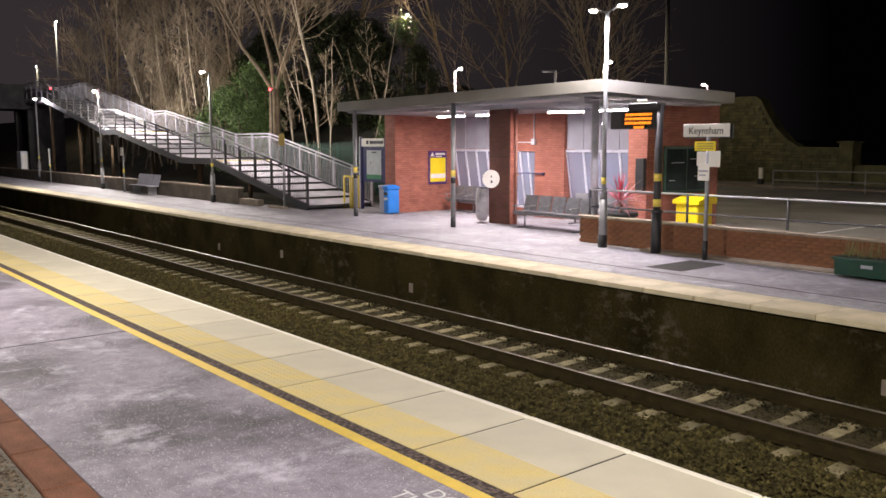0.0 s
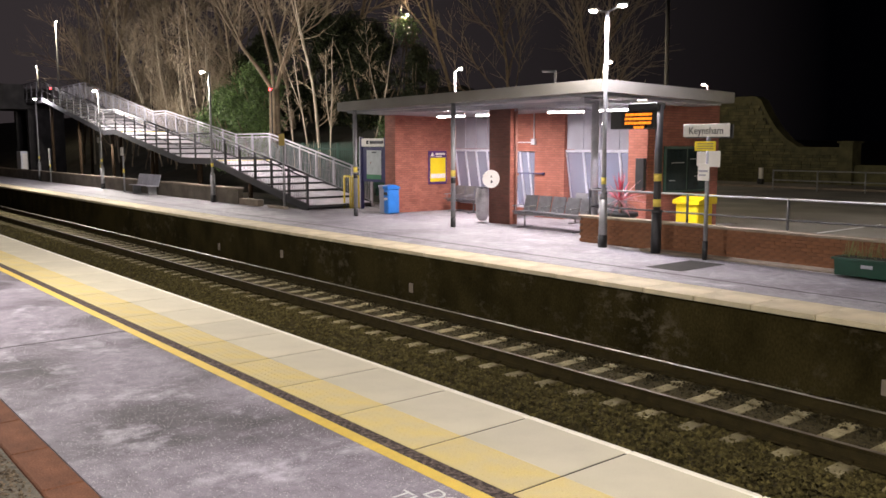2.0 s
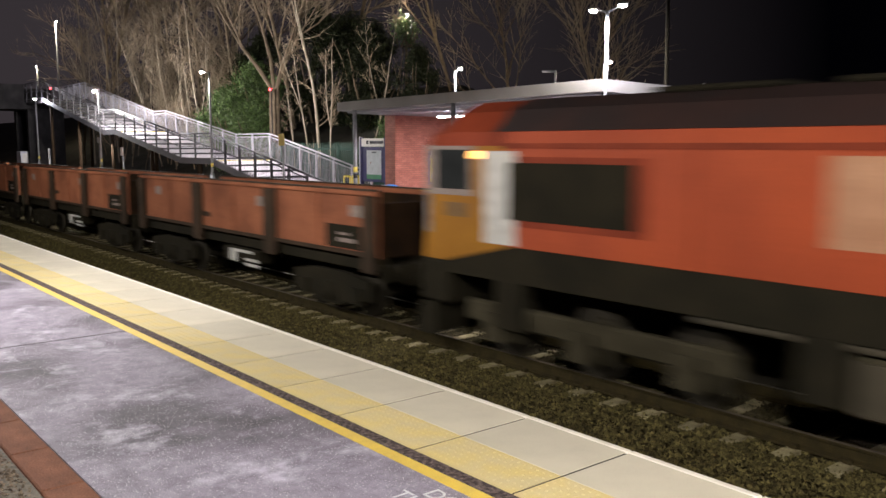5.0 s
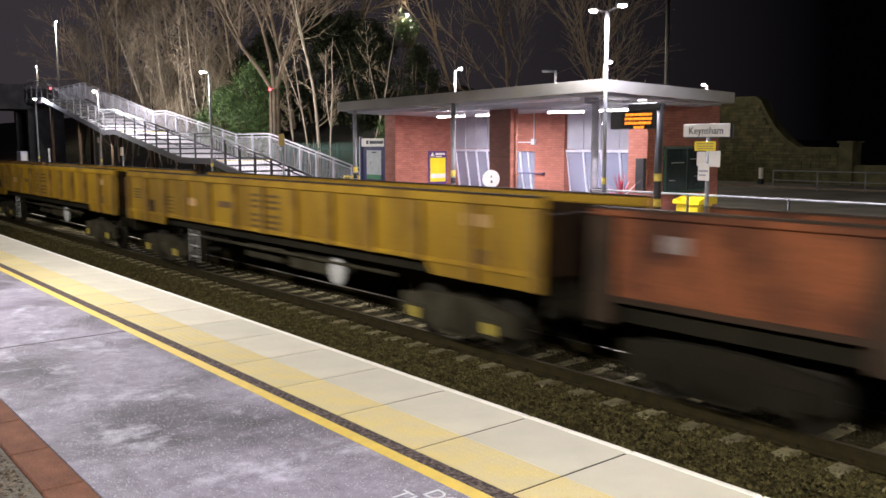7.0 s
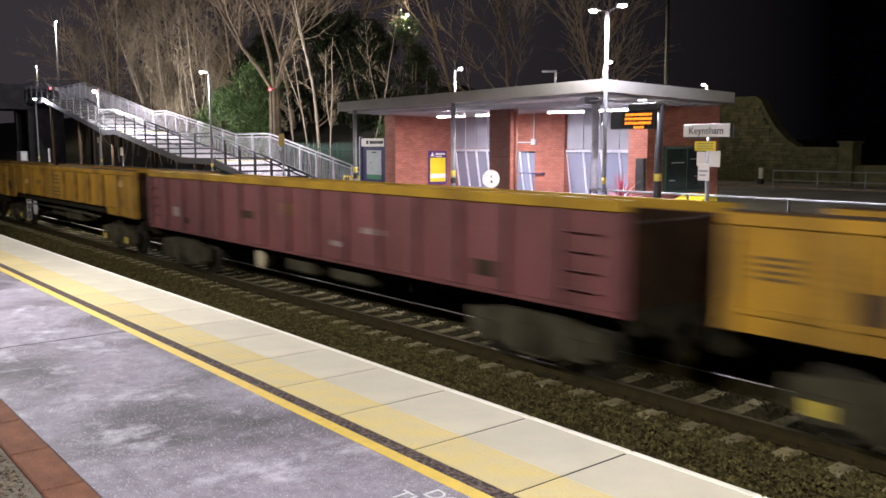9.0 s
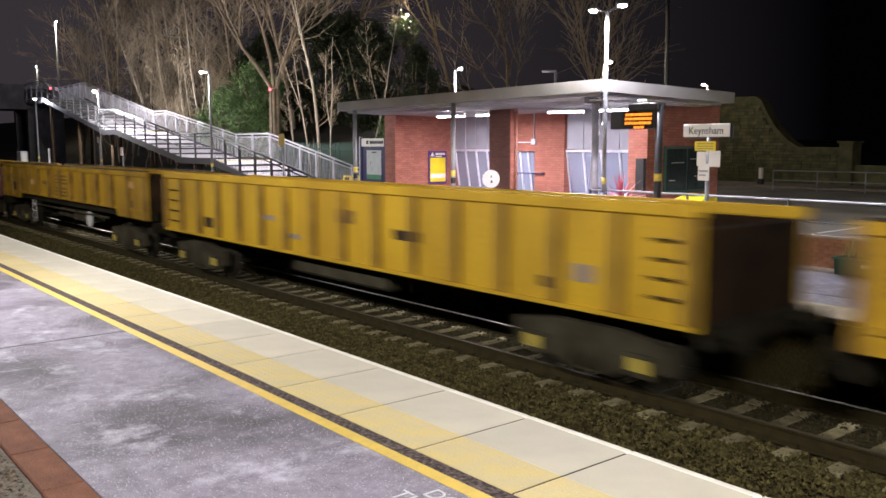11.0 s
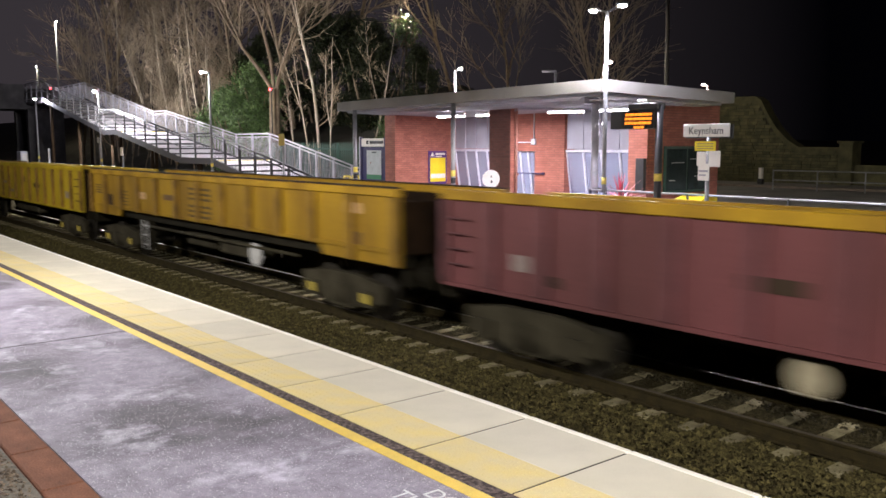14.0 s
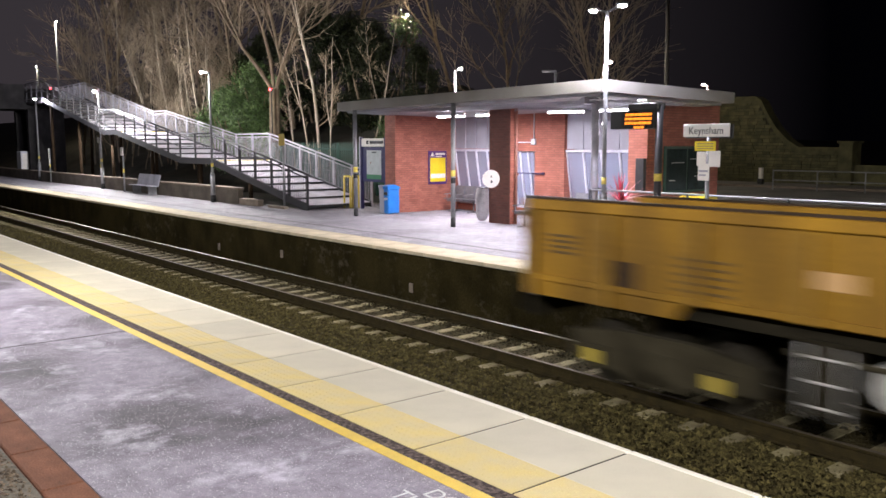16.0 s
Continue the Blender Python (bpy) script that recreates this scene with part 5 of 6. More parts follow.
def slender(seed, x, y, height, r, lean, bend=0.0, shoots=16, spread=0.55, bark="bark_pale", fork=0.0, crown_bark="twig",
            label="slender pale-stemmed bare tree with fine upright twigs"):
    """A thin woodland stem that wanders as it rises, with short side shoots and fine twigs."""
    rng = random.Random(seed)
    wood, twigs = Wood(), Wood()

    def stem(p, d, length, rad, n):
        pts, radii = [p], [rad]
        for k in range(n):
            u = (k + 1) / n
            d = (d + Vector((rng.gauss(0, 0.05), rng.gauss(0, 0.035) + bend / n, 0.03))).normalized()
            pts.append(pts[-1] + d * (length / n))
            radii.append(rad * (1 - 0.82 * u))
        wood.limb(pts, radii, 6)
        return pts, radii

    def shoot(p, d, length, rad, level):
        pts, radii = [p], [rad]
        for k in range(4):
            d = (d + Vector((rng.gauss(0, 0.16), rng.gauss(0, 0.16), rng.gauss(0.05, 0.12)))).normalized()
            pts.append(pts[-1] + d * (length / 4))
            radii.append(max(0.005, rad * (1 - 0.2 * (k + 1))))
        twigs.limb(pts, radii, 3)
        if level:
            for _ in range(rng.randint(3, 6)):
                k = rng.randint(1, 3)
                nd = (d + Vector((rng.gauss(0, 0.55), rng.gauss(0, 0.55), rng.gauss(0.1, 0.4)))).normalized()
                shoot(pts[k], nd, length * rng.uniform(0.3, 0.6), max(0.006, rad * 0.5), level - 1)
    runs = [stem(Vector((0, 0, -0.5)), Vector((0.0, lean, 1)).normalized(), height, r, 10)]
    if fork:
        p = runs[0][0][int(10 * fork)]
        runs.append(stem(p, Vector((rng.gauss(0, 0.1), lean - 0.28, 1)).normalized(), height * (1 - fork) * 0.9, r * 0.55, 8))
    for pts, radii in runs:
        for _ in range(shoots):
            u = rng.uniform(0.22, 0.98)
            k = min(len(pts) - 2, int(u * (len(pts) - 1)))
            p = pts[k].lerp(pts[k + 1], rng.random())
            a = rng.uniform(0, 6.283)
            d = Vector((math.cos(a) * spread, math.sin(a) * spread, rng.uniform(0.35, 1.0))).normalized()
            shoot(p, d, height * rng.uniform(0.08, 0.19) * (1.15 - 0.5 * u), max(0.010, radii[k] * 0.4), 2)
    t = thing("bare_tree", label, "tree", "trees on the bank", pose(x, y, bank(x, y)))
    trunk = new("trunk", wood.mesh("trunk", bark))
    trunk.parent = t
    crown = new("crown", twigs.mesh("crown", crown_bark))
    crown.parent = t
    tagged(crown, "fine bare twigs")
    return t


big = bare_tree("bare_tree", "large bare tree with a thick pale trunk and spreading limbs", 11, 10.5, 0.33, (9, 7, 6), 3, 1.0, "bark",
                forks=[(-0.62, -0.38, 1, 8.0, 0.12), (-0.12, -0.05, 1, 9.0, 0.11), (0.15, 0.10, 1, 8.5, 0.11), (0.38, 0.25, 1, 7.0, 0.08)])
place(big, [(-41.0, 22.0, 0, 1.0)])
# pale stems along the fence: seed, place, height, radius, lean and bend along y
slender(41, -73.8, 22.0, 16, 0.12, 0.0, 0.05)
slender(42, -71.0, 22.0, 12, 0.075, 0.0, 0.0, fork=0.5)
slender(43, -66.4, 22.4, 14, 0.065, -0.10, -0.10)
slender(44, -65.4, 22.4, 14, 0.065, -0.05)
slender(45, -59.1, 22.4, 12, 0.06, -0.10, 0.0)
slender(46, -57.2, 22.2, 12, 0.055, -0.18, -0.20)
slender(47, -50.6, 22.4, 13, 0.07, -0.12, -0.10)
slender(48, -50.8, 22.1, 7.5, 0.05, -0.30, 0.15)
slender(49, -51.9, 22.3, 9, 0.05, 0.02, fork=0.4)
rng = random.Random(77)
for i in range(16):
    x = -70.0 + 1.42 * i + rng.uniform(-0.5, 0.5)
    y = rng.uniform(22.4, 25.5)
    slender(50 + i, x * y / 22.6, y, rng.uniform(8.5, 13), rng.uniform(0.032, 0.055), rng.uniform(-0.24, 0.08), rng.uniform(-0.2, 0.1),
            bark="bark_pale" if i % 3 else "bark", fork=rng.choice((0.0, 0.35, 0.5)))
# birches by the end of the fence
for seed, x, y, h, r, lean, bend, fork in ((81, -36.5, 22.0, 12.5, 0.095, 0.05, -0.18, 0.55), (82, -37.4, 22.0, 7.0, 0.06, -0.05, -0.1, 0.5),
                                           (83, -35.3, 22.0, 7.0, 0.055, -0.06, 0.05, 0.4), (84, -38.6, 21.9, 5.0, 0.05, -0.05, 0.1, 0.4),
                                           (85, -34.3, 23.5, 8.5, 0.05, 0.05, 0.25, 0.35)):
    slender(seed, x, y, h, r, lean, bend, 8, 0.8, fork=fork, label="pale birch with crooked side branches")
tall_c = bare_tree("bare_tree", "bare grey-brown tree with a branching crown", 23, 15, 0.17, (15, 8, 6), 3, 0.9, "bark", (0.04, 0.0))
place(tall_c, [(-48.0, 31.0, 150, 1.1), (-55.0, 32.0, 30, 1.15), (-62.0, 33.0, 110, 1.1), (-70.0, 32.0, 60, 1.1), (-78.0, 30.0, 20, 1.1), (-58.0, 29.0, 250, 1.1),
               (-66.0, 28.0, 310, 1.1), (-60.0, 26.0, 15, 0.95), (-67.5, 25.5, 95, 0.95), (-74.0, 26.0, 160, 1.0), (-53.0, 26.5, 230, 0.9), (-49.5, 28.0, 330, 0.95), (-88.0, 28.0, 75, 1.15), (-80.0, 26.5, 205, 1.0), (-54.5, 28.5, 20, 1.0), (-41.0, 40.0, 200, 0.9), (-38.0, 41.0, 80, 1.0), (-35.5, 43.0, 300, 0.9), (-45.5, 38.0, 260, 0.8)])
brush = bare_tree("bare_shrub", "brown thicket of bare twigs", 26, 4.0, 0.045, (16, 7, 4), 3, 0.8, "twig", (0.1, 0.0))
place(brush, [(-62.5, 22.0, 0, 1.0), (-59.0, 21.6, 60, 1.0), (-56.5, 22.4, 130, 1.1), (-54.0, 21.8, 190, 1.0), (-51.5, 22.0, 250, 0.9), (-65.5, 21.8, 310, 1.0),
              (-66.0, 22.6, 80, 1.1), (-58.0, 24.0, 280, 1.4), (-53.0, 24.5, 330, 1.3), (-63.5, 24.5, 40, 1.4), (-68.0, 25.0, 10, 1.4), (-60.5, 25.5, 70, 1.5), (-55.5, 26.0, 170, 1.5)])


def ivy_tree(x, y, top):
    """A slim trunk whose head is clad in evergreen leaves, close to a street lamp."""
    t = leafy("ivy_clad_tree", "slim tree with a head of pale-lit evergreen leaves", 33, (1.1, 0.8, 1.3), 900, 0.10)
    z0 = bank(x, y)
    t.matrix_world = pose(x, y, top - 1.35)
    wood = Wood()
    wood.limb([Vector((0.1, 0, z0 - top + 0.9)), Vector((0.0, 0.05, -2.0)), Vector((0.05, 0, 1.0))], [0.14, 0.1, 0.05], 7)
    trunk = new("trunk", wood.mesh("trunk", "bark"))
    trunk.parent = t


ever = leafy("evergreen_shrub", "dense glossy green evergreen shrub", 31, (2.1, 1.6, 4.2), 9000)
place(ever, [(-46.2, 22.3, 0, 0.95), (-48.6, 22.8, 120, 1.0), (-44.6, 22.6, 200, 0.8), (-51.5, 24.6, 300, 0.8), (-50.2, 25.6, 30, 1.1),
             (-31.5, 22.8, 10, 0.55)])
ivy = leafy("ivy_thicket", "ivy-grown thicket behind the birches, leaves darkened as if unlit", 35, (2.3, 1.8, 5.6), 8000, 0.12, "leaf_dimmed")
place(ivy, [(-44.5, 29.0, 60, 1.1), (-40.5, 28.0, 150, 1.0), (-48.5, 29.5, 230, 1.2), (-37.0, 28.5, 300, 0.7), (-52.5, 27.5, 20, 1.1), (-58.0, 27.5, 100, 1.0)])
ivy_tree(-43.6, 32.6, 10.15)

# ---------------------------------------------------------------- train
M["wagon_ochre"] = mat("wagon_ochre", (0.37, 0.195, 0.014), (0.20, 0.105, 0.012), 0.65, spec=0.25, scale=1.3, fine=40, bump=0.1, stain=0.6, stretch=(1, 1, 0.4), spread=0.12)
M["wagon_yellow"] = mat("wagon_yellow", (0.43, 0.25, 0.009), (0.26, 0.142, 0.009), 0.65, spec=0.25, scale=1.3, fine=40, bump=0.1, stain=0.5, stretch=(1, 1, 0.4), spread=0.14)
M["wagon_bright"] = mat("wagon_bright", (0.56, 0.345, 0.013), (0.42, 0.245, 0.012), 0.6, spec=0.25, scale=0.9, fine=40, bump=0.1, stain=0.4, stretch=(1, 1, 0.4))
M["wagon_lime"] = mat("wagon_lime", (0.46, 0.325, 0.012), (0.34, 0.23, 0.011), 0.6, spec=0.25, scale=0.9, fine=40, bump=0.1, stain=0.4, stretch=(1, 1, 0.4))
M["wagon_maroon"] = mat("wagon_maroon", (0.165, 0.052, 0.05), (0.10, 0.034, 0.03), 0.65, spec=0.3, scale=0.9, fine=40, bump=0.1, stain=0.5, stretch=(1, 1, 0.4), spread=0.1)
M["wagon_brown"] = mat("wagon_brown", (0.24, 0.078, 0.030), (0.075, 0.030, 0.017), 0.8, spec=0.15, scale=0.9, fine=30, bump=0.2, stain=0.7, sharp=(0.4, 0.58))
M["wagon_salmon"] = mat("wagon_salmon", (0.34, 0.122, 0.058), (0.19, 0.066, 0.033), 0.8, spec=0.15, scale=0.8, fine=30, bump=0.2, stain=0.6, spread=0.1)
# rib paints darker than the panels, so that rib shading shows
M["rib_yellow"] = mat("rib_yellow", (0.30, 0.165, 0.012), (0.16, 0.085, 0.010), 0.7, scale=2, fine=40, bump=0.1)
M["rib_maroon"] = mat("rib_maroon", (0.15, 0.047, 0.046), (0.09, 0.03, 0.03), 0.7, scale=2, fine=40, bump=0.1)
M["under"] = mat("under", (0.013, 0.011, 0.006), (0.022, 0.018, 0.010), 0.9, spec=0.12, scale=2, fine=40, bump=0.2)
M["bogie"] = mat("bogie", (0.060, 0.051, 0.030), (0.030, 0.025, 0.014), 0.85, spec=0.12, scale=2, fine=40, bump=0.2)
M["wheel_steel"] = mat("wheel_steel", (0.035, 0.03, 0.02), (0.024, 0.02, 0.014), 0.8, 0.2, spec=0.15, scale=3, fine=40)
M["louvre_brown"] = mat("louvre_brown", (0.13, 0.075, 0.014), (0.09, 0.05, 0.012), 0.8, scale=3, fine=40)
# rust brown taken near black, so that wagon ends and insides look shaded
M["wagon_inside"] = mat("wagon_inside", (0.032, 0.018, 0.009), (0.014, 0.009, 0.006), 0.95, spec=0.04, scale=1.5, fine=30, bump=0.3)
M["label_orange"] = mat("label_orange", (0.62, 0.38, 0.16), (0.5, 0.3, 0.13), 0.6, scale=9, fine=60)
M["mark_white"] = mat("mark_white", (0.62, 0.60, 0.55), (0.45, 0.43, 0.38), 0.6, scale=6, fine=60)
M["mark_dull"] = mat("mark_dull", (0.30, 0.24, 0.20), (0.2, 0.15, 0.13), 0.7, scale=9, fine=60)
M["disc_cream"] = mat("disc_cream", (0.42, 0.36, 0.22), (0.3, 0.25, 0.15), 0.7, scale=6, fine=60)
M["mark_yellow"] = mat("mark_yellow", (0.55, 0.42, 0.05), (0.4, 0.3, 0.05), 0.6, scale=6, fine=60)
M["loco_orange"] = mat("loco_orange", (0.40, 0.072, 0.022), (0.30, 0.052, 0.018), 0.6, spec=0.2, scale=0.7, fine=40, bump=0.05, stain=0.3)
M["loco_gold"] = mat("loco_gold", (0.35, 0.155, 0.014), (0.27, 0.115, 0.012), 0.6, spec=0.2, scale=0.9, fine=40, bump=0.05, stain=0.3)
M["loco_yellow"] = mat("loco_yellow", (0.48, 0.265, 0.006), (0.34, 0.175, 0.006), 0.6, spec=0.2, scale=1.5, fine=40, bump=0.05, stain=0.35)
M["loco_roof"] = mat("loco_roof", (0.035, 0.016, 0.012), (0.022, 0.012, 0.010), 0.6, scale=1.2, fine=40, bump=0.05)
M["loco_red"] = mat("loco_red", (0.25, 0.042, 0.015), (0.17, 0.03, 0.013), 0.7, spec=0.15, scale=1.2, fine=40, bump=0.05)

M["emblem_brown"] = mat("emblem_brown", (0.17, 0.085, 0.015), (0.11, 0.055, 0.015), 0.6, scale=5, fine=40)
M["letter_pale"] = mat("letter_pale", (0.46, 0.24, 0.13), (0.36, 0.17, 0.085), 0.6, scale=3, fine=40)
M["screen_glass"] = mat("screen_glass", (0.012, 0.013, 0.013), (0.02, 0.022, 0.022), 0.35, spec=0.12, scale=2, fine=20, bump=0)
M["tank_grey"] = mat("tank_grey", (0.085, 0.07, 0.045), (0.045, 0.038, 0.025), 0.8, spec=0.2, scale=2, fine=40, bump=0.2)
M["headlight"] = mat("headlight", (0.9, 0.9, 0.9), emit=(1.0, 0.80, 0.55), power=35)
M["cab_lamp"] = mat("cab_lamp", (0.9, 0.6, 0.3), emit=(1.0, 0.42, 0.08), power=2.2)


def wheelset(parent, x, r=0.46):
    w = part("axle", tubes(((x, -0.9, r), (x, 0.9, r), 0.08), seg=10), "wheel_steel", parent)
    for a, b in ((-0.81, -0.68), (0.68, 0.81)):
        bm = bmesh.new()
        tube(bm, (x, a, r), (x, b, r), r, seg=24)
        tube(bm, (x, a - 0.012, r), (x, b + 0.012, r), r * 0.42, seg=16)
        part("wheel", bm, "wheel_steel", w)
    return w


def bogie(parent, x, mark=True, half=1.0, mats="bogie"):
    """A two-axle bogie: side frames with axle boxes and springs, bolster, wheels."""
    for s in (-1, 1):
        bm = bmesh.new()
        prism(bm, [(x - half - 0.45, 0.76), (x - half - 0.45, 0.40), (x - half + 0.3, 0.32), (x - 0.42, 0.20), (x + 0.42, 0.20),
                   (x + half - 0.3, 0.32), (x + half + 0.45, 0.40), (x + half + 0.45, 0.76), (x + 0.6, 0.88), (x - 0.6, 0.88)], "y",
              s * 1.02, s * 1.16)
        for dx in (-half, half):
            box(bm, x + dx - 0.17, x + dx + 0.17, min(s * 1.0, s * 1.24), max(s * 1.0, s * 1.24), 0.30, 0.62)
        for dx in (-0.22, 0, 0.22):
            tube(bm, (x + dx, s * 1.14, 0.26), (x + dx, s * 1.14, 0.66), 0.07)
        f = part("side_frame", bm, mats, parent)
        if mark:
            for dx in (-half, half):
                part("axlebox_cover", boxes((x + dx - 0.13, x + dx + 0.13, min(s * 1.241, s * 1.252), max(s * 1.241, s * 1.252), 0.38, 0.56)), "mark_yellow", f, "yellow axlebox cover")
    part("bolster", boxes((x - 0.25, x + 0.25, -1.1, 1.1, 0.5, 0.85)), "under", parent)
    for dx in (-half, half):
        wheelset(parent, x + dx)


def coupling(parent, half):
    for s in (-1, 1):
        bm = boxes((min(s * half, s * (half + 0.1)), max(s * half, s * (half + 0.1)), -1.2, 1.2, 0.85, 1.15))
        for y in (-0.87, 0.87):
            tube(bm, (s * half, y, 1.03), (s * (half + 0.42), y, 1.03), 0.09)
            tube(bm, (s * (half + 0.40), y, 1.03), (s * (half + 0.46), y, 1.03), 0.22, seg=14)
        part("buffer_beam", bm, "under", parent)


def body_shell(L, w, z0, z1, skirt=None, skirt_z=0, t=0.06, drop=0.0, side=-1):
    """Open box body; with skirts its sides hang lower over the bogies."""
    bm = bmesh.new()
    h = L / 2
    top = z1
    for s in (-1, 1):
        z1 = top if s == side else top - drop
        if skirt:
            pts = [(-h, skirt_z), (-h + skirt, skirt_z), (-h + skirt + 0.15, z0), (h - skirt - 0.15, z0), (h - skirt, skirt_z), (h, skirt_z), (h, z1), (-h, z1)]
        else:
            pts = [(-h, z0), (h, z0), (h, z1), (-h, z1)]
        prism(bm, pts, "y", s * w, s * (w - t))
    return bm


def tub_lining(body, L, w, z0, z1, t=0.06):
    """End walls and floor of an open wagon body, rust darkened with painted shade."""
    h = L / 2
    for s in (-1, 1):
        part("end_wall", boxes((min(s * (h - 0.01), s * (h - t)), max(s * (h - 0.01), s * (h - t)), -w + t, w - t, z0, z1)), "wagon_inside", body, "rust-brown end wall darkened with painted shade")
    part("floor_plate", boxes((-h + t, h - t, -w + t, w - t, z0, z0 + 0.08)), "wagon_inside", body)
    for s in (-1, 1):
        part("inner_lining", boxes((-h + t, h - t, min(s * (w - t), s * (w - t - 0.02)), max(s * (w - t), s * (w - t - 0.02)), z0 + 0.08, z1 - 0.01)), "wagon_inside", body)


def ladder(parent, x, y, z0, z1, rungs, wide=0.45, rails=True, paint="mark_white"):
    bm = bmesh.new()
    if rails:
        for dx in (-wide / 2, wide / 2):
            tube(bm, (x + dx, y, z0), (x + dx, y, z1), 0.018, seg=6)
    for i in range(rungs):
        z = z0 + (z1 - z0) * (i + 0.5) / rungs
        tube(bm, (x - wide / 2, y, z), (x + wide / 2, y, z), 0.016, seg=6)
    part("ladder", bm, paint, parent, "ladder rungs")


def skirted_wagon(disc, paint="wagon_yellow", label="dirty yellow open bogie wagon with ribbed sides"):
    w = thing("open_wagon", label, "wagon", "train wagons")
    L, hw, drop = 17.30, 1.30, 0.09
    body = part("body", body_shell(L, hw, 1.42, 2.48, 2.6, 1.21, drop=drop), paint, w)
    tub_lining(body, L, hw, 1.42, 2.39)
    bm = bmesh.new()
    for s in (-1, 1):
        box(bm, -L / 2 - 0.03, L / 2 + 0.03, min(s * (hw - 0.08), s * (hw + 0.05)), max(s * (hw - 0.08), s * (hw + 0.05)), 2.48 - (drop if s > 0 else 0), 2.63 - (drop if s > 0 else 0), 0.015)
    part("top_rail", bm, paint, body)
    bm = bmesh.new()
    for s in (-1, 1):
        box(bm, -L / 2, L / 2, min(s * (hw - 0.06), s * (hw + 0.03)), max(s * (hw - 0.06), s * (hw + 0.03)), 2.632 - (drop if s > 0 else 0), 2.665 - (drop if s > 0 else 0))
    part("top_edge", bm, "wagon_post", body, "rusty scraped top edge")
    for i in range(13):
        x = -L / 2 + 0.07 + (L - 0.14) * i / 12
        z = 1.22 if abs(x) > L / 2 - 2.55 else 1.43
        for s in (-1, 1):
            part("rib", boxes((x - 0.075, x + 0.075, min(s * hw, s * (hw + 0.11)), max(s * hw, s * (hw + 0.11)), z, 2.479 - (drop if s > 0 else 0)), bevel=0.012), "rib_yellow", body, "side rib, painted darker for its shading")
    for s in (-1, 1):
        part("sole_rail", boxes((-L / 2, L / 2, min(s * hw, s * (hw + 0.035)), max(s * hw, s * (hw + 0.035)), 1.44, 1.52)), paint, body)
    e = -L / 2
    for s in (-1, 1):
        y0, y1 = (s * (hw + 0.002), s * (hw + 0.012))
        y0, y1 = min(y0, y1), max(y0, y1)
        def plate(name, x0, x1, z0, z1, m, lab=""):
            part(name, boxes((x0, x1, y0, y1, z0, z1)), m, body, lab)
        for i in range(4):
            plate("marking", e + 0.4, e + 0.95, 1.86 + i * 0.08, 1.90 + i * 0.08, "louvre_brown")
        plate("hatch", e + 1.62, e + 1.98, 1.52, 1.86, "wagon_post", "dark opening in the side")
        for i in range(5):
            plate("marking", e + 2.62, e + 3.40, 1.58 + i * 0.10, 1.615 + i * 0.10, "louvre_brown")
        plate("label_plate", e + 4.38, e + 4.88, 1.84, 2.04, "label_orange", "pale orange label plate")
        plate("marking", e + 6.2, e + 7.0, 1.9, 2.05, "emblem_brown")
        for i in range(6):
            plate("louvre", e + 8.0, e + 9.35, 1.54 + i * 0.13 + (0.06 if i > 2 else 0), 1.60 + i * 0.13 + (0.06 if i > 2 else 0), "louvre_brown")
        plate("label_plate", L / 2 - 1.75, L / 2 - 1.2, 2.12, 2.32, "label_orange", "pale orange label plate")
        plate("marking", L / 2 - 1.6, L / 2 - 1.2, 1.52, 1.76, "emblem_brown")
    part("centre_sill", boxes((-L / 2 + 0.2, L / 2 - 0.2, -0.35, 0.35, 0.95, 1.41)), "under", w)
    for s in (-1, 1):
        part("side_sill", boxes((-L / 2, L / 2, min(s * 1.0, s * 1.15), max(s * 1.0, s * 1.15), 1.2, 1.41)), "under", w)
    for x0, x1, y0, y1 in ((-1.6, 0.2, -1.0, -0.5), (0.8, 2.6, -1.15, -0.6), (-2.3, 2.3, 0.6, 1.0)):
        part("brake_cylinder", boxes((x0, x1, y0, y1, 0.72, 1.05), bevel=0.04), "bogie", w)
    part("pipe", tubes(((-4.5, -1.2, 1.05), (4.8, -1.2, 1.05), 0.04)), "bogie", w, "dirty brake pipe")
    for s in (-1, 1):
        part("hand_wheel", tubes(((e + disc, s * 1.16, 0.88), (e + disc, s * 1.22, 0.88), 0.27), seg=22), "mark_white", w, "white painted disc")
        ladder(w, e + 4.55, s * 1.24, 0.35, 1.2, 3)
        part("step_box", boxes((e + 4.3, e + 4.8, min(s * 1.0, s * 1.22), max(s * 1.0, s * 1.22), 0.4, 1.25)), "under", w)
    for x in (-L / 2 + 2.2, L / 2 - 2.2):
        bogie(w, x)
    coupling(w, L / 2)
    return w


